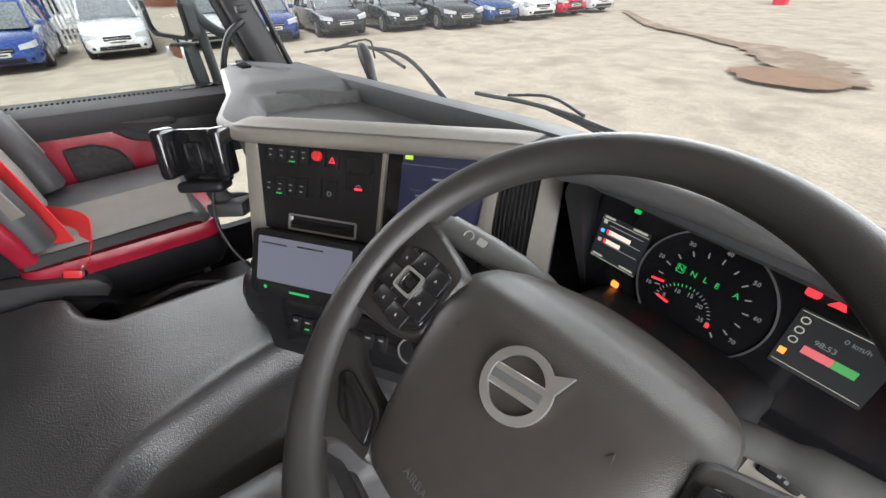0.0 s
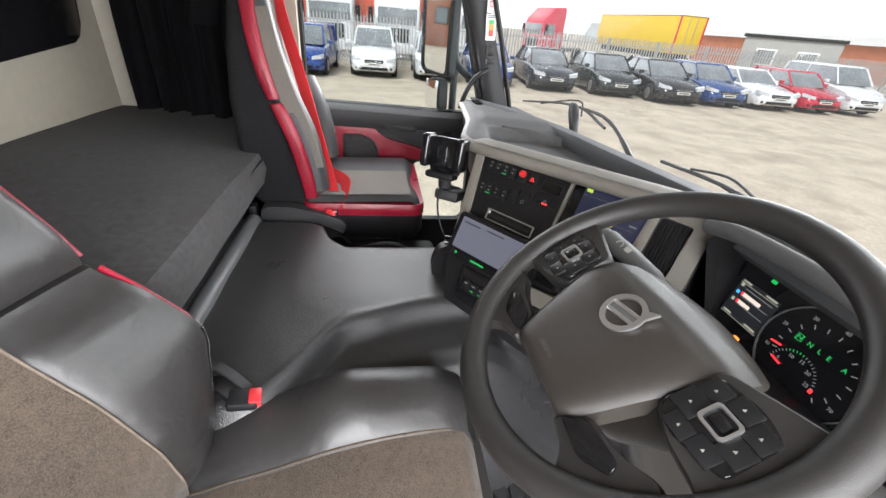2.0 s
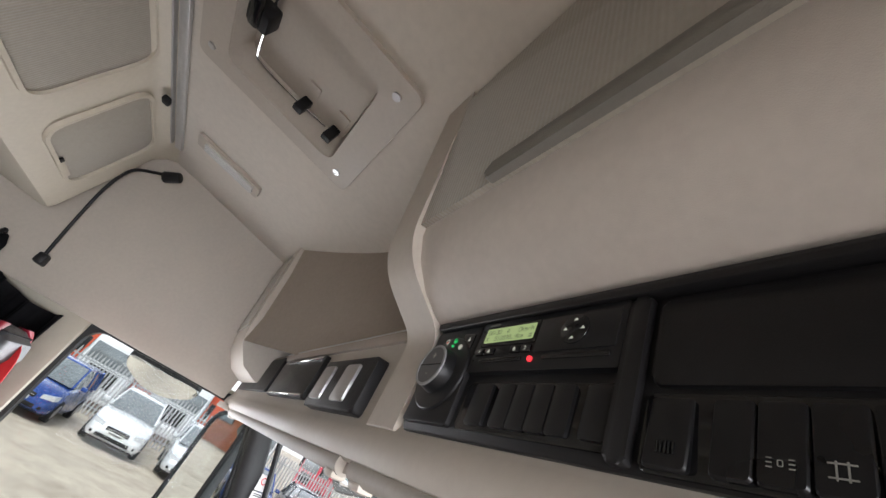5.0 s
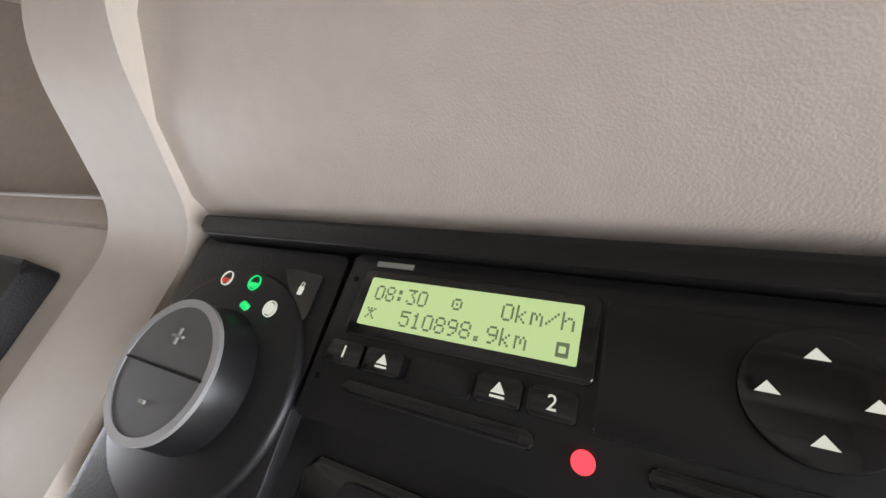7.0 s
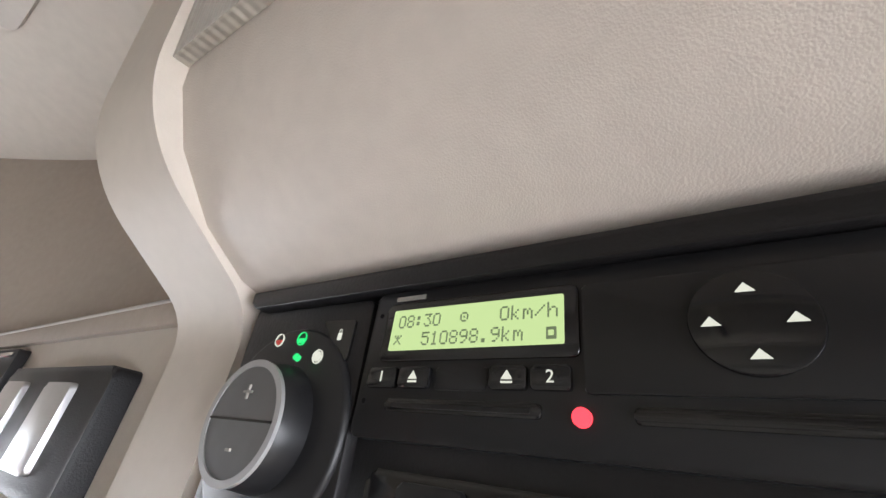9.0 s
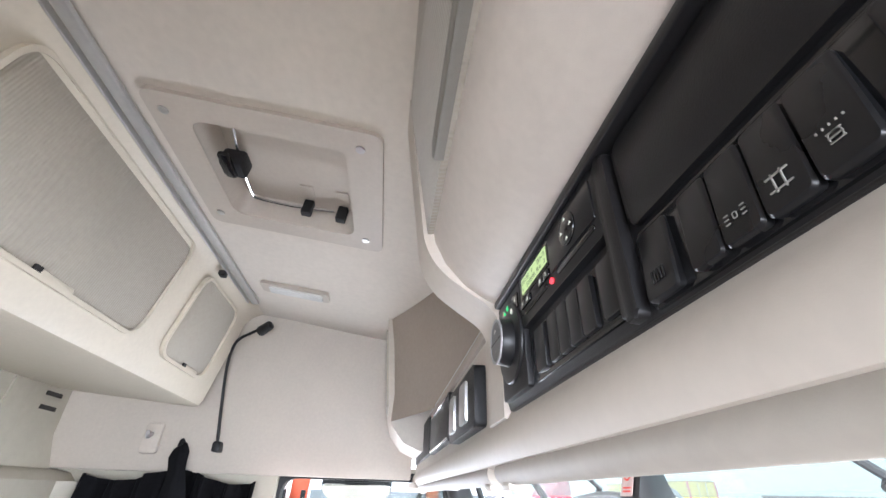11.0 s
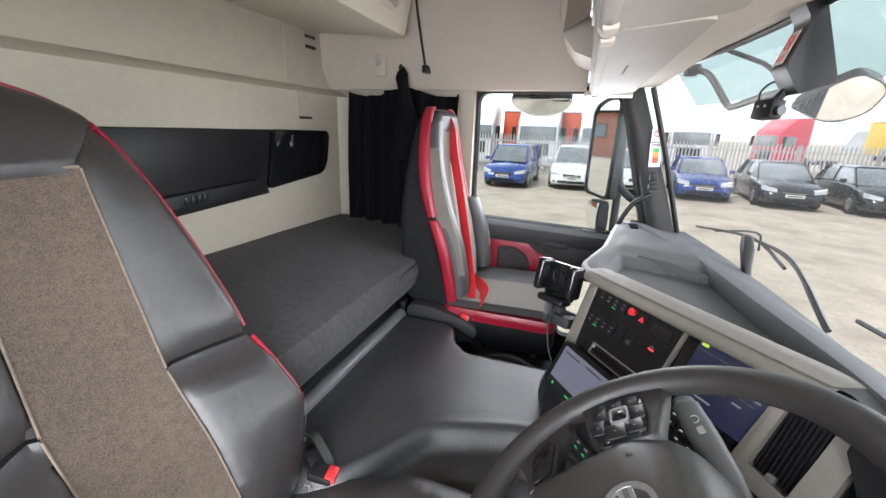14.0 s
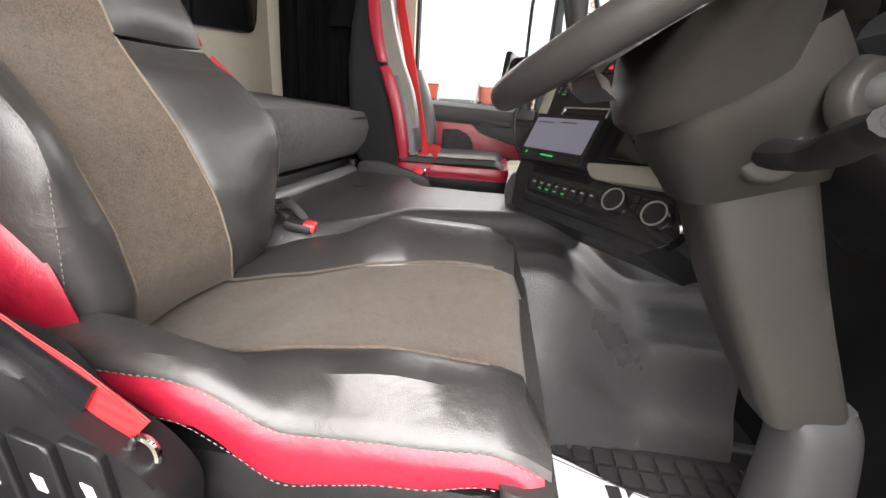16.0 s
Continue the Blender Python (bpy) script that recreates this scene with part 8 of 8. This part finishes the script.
def car(color, kind, label):
    """A car at the origin, nose to +x."""
    paint = mat("car_paint", color, 0.25, metal=0.1, var=0.06, coat=0.6)
    L, W, H = {"saloon": (4.7, 1.84, 1.47), "hatch": (4.25, 1.77, 1.48), "suv": (4.65, 1.80, 1.70), "mpv": (4.4, 1.79, 1.66), "coupe": (4.6, 1.85, 1.40), "van": (4.4, 1.82, 1.82)}[kind]
    c = thing("car", (0, 0, 0), label, "car", "parked cars")
    tall = kind in ("suv", "mpv", "van")
    belt = (0.62 if tall else 0.64) * H
    st_ = []
    for t, lo, hi, w in ((0.0, 0.30, 0.50, 0.70), (0.02, 0.22, 0.60, 0.84), (0.08, 0.20, belt * 0.80, 0.95), (0.20, 0.19, belt * 0.90, 1.0), (0.30, 0.19, belt * 0.97, 1.0), (0.5, 0.19, belt, 1.0), (0.75, 0.19, belt, 1.0), (0.92, 0.22, belt, 0.97), (0.985, 0.28, belt * 0.92, 0.90), (1.0, 0.36, belt * 0.80, 0.80)):
        x = L / 2 - t * L
        hw = W / 2 * w
        st_.append([(x, -hw * 0.93, lo), (x, -hw, lo + 0.12), (x, -hw, (lo + hi) / 2 + 0.03), (x, -hw * 0.965, hi - 0.07), (x, -hw * 0.86, hi), (x, 0, hi + 0.03), (x, hw * 0.86, hi), (x, hw * 0.965, hi - 0.07), (x, hw, (lo + hi) / 2 + 0.03), (x, hw, lo + 0.12), (x, hw * 0.93, lo)])
    part("body", loft(st_), paint, c)
    a = {"saloon": (0.285, 0.44, 0.76, 0.90), "hatch": (0.27, 0.42, 0.86, 0.985), "suv": (0.27, 0.40, 0.90, 0.985), "mpv": (0.22, 0.38, 0.92, 0.99), "coupe": (0.32, 0.48, 0.72, 0.93), "van": (0.24, 0.36, 0.97, 0.995)}[kind]
    def cab(z, k, dw):
        x0 = L / 2 - L * (a[0] + (a[1] - a[0]) * k)
        x1 = L / 2 - L * (a[3] + (a[2] - a[3]) * k)
        hw = W / 2 * (0.88 - 0.15 * k) + dw
        return [(x, y, z) for x, y in rpoly([(x0, -hw), (x0, hw), (x1, hw), (x1, -hw)], 0.12, 3)]
    part("cabin_glass", loft([cab(belt - 0.03, 0, 0.0), cab(belt + (H - belt) * 0.5, 0.5, 0.012), cab(H - 0.06, 0.95, 0.0)]), CARGLASS, c, "car windows with the sky's reflection in their grey")
    part("roof", loft([cab(H - 0.075, 0.93, 0.012), cab(H - 0.03, 1.0, 0.0), [(x * 0.93 + 0.0, y * 0.80, H) for x, y, z in cab(H, 1.05, 0)]]), paint, c)
    for s in (-1, 1):
        x0, x1 = L / 2 - L * a[0], L / 2 - L * a[1]
        part("front_pillar", tube([(x0 + 0.02, s * W / 2 * 0.87, belt - 0.02), (x1, s * W / 2 * 0.74, H - 0.05)], 0.035, 6), paint, c)
        xm = L / 2 - L * (a[1] + a[2]) / 2
        part("centre_pillar", tube([(xm, s * W / 2 * 0.885, belt - 0.02), (xm - 0.04, s * W / 2 * 0.755, H - 0.06)], 0.035, 6), paint, c)
        xr = L / 2 - L * a[3]
        part("rear_pillar", tube([(xr + 0.03, s * W / 2 * 0.87, belt - 0.02), (L / 2 - L * a[2], s * W / 2 * 0.75, H - 0.05)], 0.07, 6), paint, c)
        part("wing_mirror", box(x0 - 0.42, x0 - 0.28, s * (W / 2 + 0.10) - 0.09, s * (W / 2 + 0.10) + 0.09, belt, belt + 0.13, 0.035), paint, c)
        part("headlight", loft([[(L / 2 - 0.02, s * W * 0.27, z) for z in (0.56, 0.66)] + [(L / 2 - 0.10, s * W * 0.44, 0.72), (L / 2 - 0.12, s * W * 0.45, 0.60)], [(L / 2 - 0.22, s * W * 0.27, z) for z in (0.56, 0.68)] + [(L / 2 - 0.34, s * W * 0.48, 0.76), (L / 2 - 0.30, s * W * 0.48, 0.62)]]), LIGHT, c, "clear headlight")
        part("fog_lamp", box(L / 2 - 0.12, L / 2 - 0.01, s * W * 0.34 - 0.09, s * W * 0.34 + 0.09, 0.30, 0.38, 0.02), BLACK, c)
        for x in (L / 2 - 0.90, -L / 2 + 0.85):
            tw = part("wheel", cyl(bmesh.new(), (x, s * (W / 2 - 0.20), 0.32), (0, s, 0), 0.325, 0.215, 32, None, 0.03), TYRE, c)
            part("rim", cyl(bmesh.new(), (x, s * (W / 2 + 0.008), 0.32), (0, s, 0), 0.215, 0.012, 20, 0.19), SILVER, tw)
            for k in range(5):
                a_ = 2 * math.pi * k / 5
                part("spoke", box(-0.03, 0.03, 0.04, 0.19, 0, 0.016, 0.008, 1, fr((x, s * (W / 2 + 0.019), 0.32), (math.cos(a_), 0, math.sin(a_)), (-math.sin(a_), 0, math.cos(a_)))), SILVER, tw)
    part("grille", box(L / 2 - 0.06, L / 2 + 0.006, -W * 0.20, W * 0.20, 0.50, 0.63, 0.02), GLOSS, c)
    part("grille_bar", box(L / 2 - 0.02, L / 2 + 0.014, -W * 0.19, W * 0.19, 0.56, 0.575, 0.004), CHROME, c)
    part("lower_intake", box(L / 2 - 0.10, L / 2 + 0.004, -W * 0.30, W * 0.30, 0.27, 0.40, 0.03), BLACK, c)
    part("number_plate", box(L / 2 - 0.02, L / 2 + 0.022, -0.26, 0.26, 0.42, 0.52, 0.006), PLATE, c)
    part("plate_bar", box(L / 2 + 0.022, L / 2 + 0.024, -0.20, 0.20, 0.452, 0.488), PANEL, c)
    # Black slab added to stand for the shade beneath the car.
    part("under_shade_slab", box(-L / 2 + 0.3, L / 2 - 0.3, -W / 2 + 0.1, W / 2 - 0.1, 0.16, 0.24), BLACK, c)
    return c


CARS = (("mpv", (0.02, 0.06, 0.26), "dark blue people carrier parked by the fence", -17.6, -2.85, -3),
        ("suv", (0.72, 0.73, 0.74), "white off-road car with a dark grille parked by the fence", -18.4, -0.30, 0),
        ("mpv", (0.62, 0.64, 0.66), "silver white car parked by the fence", -18.3, 2.25, -2),
        ("saloon", (0.02, 0.05, 0.22), "dark blue saloon parked behind the windscreen pillar", -18.1, 4.55, -6),
        ("saloon", (0.022, 0.025, 0.032), "black saloon car with a chrome grille", -17.6, 7.0, -5),
        ("hatch", (0.015, 0.022, 0.022), "dark green hatchback with twin lamps", -16.85, 9.45, -5),
        ("saloon", (0.015, 0.016, 0.018), "black saloon car in the parked row", -16.0, 11.45, -6),
        ("hatch", (0.02, 0.06, 0.20), "blue hatchback in the parked row", -15.9, 13.5, -6),
        ("coupe", (0.74, 0.75, 0.76), "white coupe in the parked row", -16.0, 15.8, -7),
        ("hatch", (0.48, 0.015, 0.04), "red hatchback in the parked row", -15.8, 17.9, -7),
        ("van", (0.70, 0.71, 0.72), "white van-like car with roof windows", -16.1, 20.3, -7))
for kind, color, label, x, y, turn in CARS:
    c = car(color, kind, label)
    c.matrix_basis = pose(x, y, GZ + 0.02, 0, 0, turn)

# palisade fence
GALV = mat("galvanised_steel", (0.45, 0.46, 0.46), 0.55, metal=0.6, var=0.12)
fe = thing("palisade_fence", (-22.0, 0.0, GZ), "galvanised palisade fence behind the parked cars", "fence")
PTS = [(-21.5, -30.0), (-21.5, 2.0), (-21.8, 8.0), (-21.5, 16.0), (-20.5, 26.0), (-20.0, 40.0)]
line = []
for (xa, ya), (xb, yb) in zip(PTS, PTS[1:]):
    n_ = int(math.hypot(xb - xa, yb - ya) / 0.155)
    line += [(xa + (xb - xa) * i / n_, ya + (yb - ya) * i / n_) for i in range(n_)]
verts, faces = [], []
for x, y in line:
    b = len(verts)
    for z, w in ((0.05, 0.034), (1.98, 0.034), (2.10, 0.006)):
        for dx in (0.0, 0.02):
            verts += [(x + dx, y - w, GZ + z), (x + dx, y + w, GZ + z)]
    for k in (0, 4):
        faces += [(b + k, b + k + 1, b + k + 5, b + k + 4), (b + k + 2, b + k + 6, b + k + 7, b + k + 3), (b + k, b + k + 4, b + k + 6, b + k + 2), (b + k + 1, b + k + 3, b + k + 7, b + k + 5)]
me = bpy.data.meshes.new("pales")
me.from_pydata(verts, [], faces)
bmp = bmesh.new()
bmp.from_mesh(me)
bpy.data.meshes.remove(me)
part("pales", bmp, GALV, fe, "rows of pointed steel pales", False, "stuff")
for z in (0.35, 1.75):
    part("rail", tube([(x - 0.03, y, GZ + z) for x, y in PTS], 0.03, 4), GALV, fe)
for i in range(0, len(line), 18):
    x, y = line[i]
    part("post", box(x - 0.11, x - 0.05, y - 0.05, y + 0.05, GZ, GZ + 2.05), GALV, fe)

# behind the fence
REDCAB = mat("red_lorry_paint", (0.58, 0.02, 0.05), 0.35, coat=0.3)
WHITECAB = mat("white_lorry_paint", (0.74, 0.75, 0.76), 0.35, coat=0.3)
YEL = mat("yellow_curtain_sheet", (0.72, 0.50, 0.02), 0.55, var=0.08, scale=1.5)
ORA = mat("orange_red_panel", (0.62, 0.10, 0.04), 0.5)
CABIN = mat("grey_cabin_wall", (0.36, 0.36, 0.34), 0.7, var=0.1, scale=1)
BRICK = mat("orange_brick_wall", (0.45, 0.16, 0.08), 0.85, var=0.15, scale=1.2)


def lorry_cab(paint, label):
    c = thing("lorry", (0, 0, 0), label, "lorry", "parked lorries")
    part("cab", loft([[(x, p[0], p[1]) for p in rpoly([(-1.22 * s, 0.75), (1.22 * s, 0.75), (1.18 * s, h), (-1.18 * s, h)], 0.15, 3)] for x, s, h in ((1.15, 0.93, 2.6), (1.0, 1.0, 2.9), (0.2, 1.0, 3.65), (-0.9, 1.0, 3.75), (-1.0, 0.97, 3.6))]), paint, c)
    part("windscreen", box(1.02, 1.17, -1.05, 1.05, 1.75, 2.55, 0.05), CARGLASS, c)
    part("grille", box(1.10, 1.19, -0.7, 0.7, 0.9, 1.6, 0.04), BLACK, c)
    part("bumper", box(0.7, 1.25, -1.22, 1.22, 0.35, 0.80, 0.08), paint, c)
    for s in (-1, 1):
        part("side_window", box(0.0, 0.75, s * 1.23 - 0.02, s * 1.23 + 0.02, 1.8, 2.5, 0.01), CARGLASS, c)
        part("mirror", box(0.95, 1.10, s * 1.42 - 0.12, s * 1.42 + 0.12, 1.75, 2.5, 0.04), BLACK, c)
        part("headlight", box(1.15, 1.26, s * 0.9 - 0.2, s * 0.9 + 0.2, 0.5, 0.72, 0.04), LIGHT, c)
        part("wheel", cyl(bmesh.new(), (0.3, s * 0.95, 0.5), (0, s, 0), 0.5, 0.3, 28, None, 0.04), TYRE, c)
        part("wheel", cyl(bmesh.new(), (-3.0, s * 0.95, 0.5), (0, s, 0), 0.5, 0.3, 28, None, 0.04), TYRE, c)
    part("chassis", box(-4.2, 0.8, -0.45, 0.45, 0.6, 0.9), BLACK, c)
    return c


for paint, label, x, y, turn in ((WHITECAB, "white lorry cab behind the fence", -25.0, -2.6, 0), (WHITECAB, "white lorry cab behind the fence", -25.0, 0.9, 0), (WHITECAB, "white lorry cab behind the fence", -25.5, -6.5, 0),
                                 (REDCAB, "red lorry cab behind the fence", -35.0, 13.3, -70), (WHITECAB, "white lorry with a pale windscreen behind the fence", -30.5, 6.6, -8), (WHITECAB, "white lorry cab parked in the far yard", -21.0, 32.8, -100), (WHITECAB, "white lorry cab parked in the far yard", -17.5, 34.0, -100)):
    lorry_cab(paint, label).matrix_basis = pose(x, y, GZ, 0, 0, turn)
for y in (-4.5, -0.9, 2.6):
    bb = thing("skip_container", (-27.0, y, GZ), "orange red lorry body standing behind the fence", "container", "containers behind the fence")
    part("body", box(-30.0, -26.0, y - 0.55, y + 0.55, GZ + 0.9, GZ + 3.4, 0.05), ORA, bb)
    part("cap", box(-30.0, -25.95, y - 0.58, y + 0.58, GZ + 3.4, GZ + 3.5, 0.02), WHITECAB, bb)
    part("skid", box(-30.0, -26.0, y - 0.4, y + 0.4, GZ, GZ + 0.9, 0.05), BLACK, bb)
tr_ = thing("trailer", (0, 0, 0), "yellow curtain-sided trailer behind the fence", "trailer")
part("curtain_body", box(-6.8, 6.8, -1.27, 1.27, 1.2, 4.0, 0.04), YEL, tr_)
for s in (-1, 1):
    part("door_post", box(6.78, 6.86, s * 1.2 - 0.06, s * 1.2 + 0.06, 1.15, 4.0), REDCAB, tr_)
    part("lock_rod", tube([(6.86, s * 0.35, 1.25), (6.86, s * 0.35, 3.9)], 0.025, 6), GALV, tr_)
    for x in (-3.0, -4.3, -5.6):
        part("wheel", cyl(bmesh.new(), (-x, s * 0.95, 0.5), (0, s, 0), 0.5, 0.3, 24), TYRE, tr_)
part("roof_edge", box(-6.82, 6.84, -1.29, 1.29, 3.98, 4.06, 0.02), mat("dark_yellow_rail", (0.35, 0.24, 0.02), 0.5), tr_)
part("chassis", box(-6.6, 6.6, -0.6, 0.6, 0.75, 1.2), BLACK, tr_)
tr_.matrix_basis = pose(-40.6, 25.5, GZ, 0, 0, 0)
for x, y, turn in ((-28.6, 30.2, -46),):
    cb = thing("site_cabin", (0, 0, 0), "grey portable site cabin with framed windows", "cabin")
    part("wall", box(-2.9, 2.9, -1.4, 1.4, 0.2, 2.9, 0.03), CABIN, cb)
    part("roof", box(-3.05, 3.05, -1.55, 1.55, 2.9, 3.1, 0.03), PANEL, cb)
    for k in (-1.3, 1.2):
        w_ = part("window", box(k - 0.65, k + 0.65, -1.46, -1.38, 1.1, 2.2, 0.02), WHITE, cb)
        part("pane", box(k - 0.55, k + 0.55, -1.475, -1.455, 1.2, 2.1), CARGLASS, w_)
    cb.matrix_basis = pose(x, y, GZ, 0, 0, turn + 90)
rg = thing("long_shed", (-40.0, 45.0, GZ), "long low red brick shed with a white roof edge", "shed")
part("wall", box(-60.0, -15.0, 46.0, 52.0, GZ, GZ + 3.2), BRICK, rg)
part("roof", box(-60.5, -14.5, 45.6, 52.4, GZ + 3.2, GZ + 3.9), WHITECAB, rg)
# Distance haze is put into the pale grey of the trees.
part("backdrop_hills", loft([[(-140 + 14 * i, 120 - 6 * abs(i - 9), GZ), (-140 + 14 * i, 122 - 6 * abs(i - 9), GZ + 5 + 2.5 * noise.noise((i * 0.7, 1, 0)))] for i in range(20)], closed=False), mat("far_haze_trees", (0.40, 0.42, 0.43), 1.0, var=0.2, scale=0.1), None, "distant tree line with haze in its pale colour", True, "structure")
skp = thing("red_skip_bin", (-9.5, 29.0, GZ), "red bin standing in the yard", "bin")
part("bin", loft([[(-9.5 + p[0], 29.0 + p[1], GZ + z) for p in rpoly(rect(-0.35 * s, 0.35 * s, -0.35 * s, 0.35 * s), 0.1, 3)] for z, s in ((0, 0.85), (1.3, 1.0))]), REDCAB, skp)
# brick building behind the lorry, seen in the door mirror
hb = thing("brick_building", (-25.0, -48.0, GZ), "orange brick building with dark windows behind the lorry", "building")
part("wall", box(-44.0, -12.0, -54.0, -48.0, GZ, GZ + 5.5), BRICK, hb)
part("roof", box(-44.4, -11.6, -54.4, -47.6, GZ + 5.5, GZ + 5.8), PANEL, hb)
for i in range(9):
    w_ = part("window", box(-42.5 + 3.4 * i, -40.7 + 3.4 * i, -48.02, -47.9, GZ + 2.4, GZ + 4.2), PANEL, hb)
    part("pane", box(-42.4 + 3.4 * i, -40.8 + 3.4 * i, -47.9, -47.87, GZ + 2.5, GZ + 4.1), CARGLASS, w_)
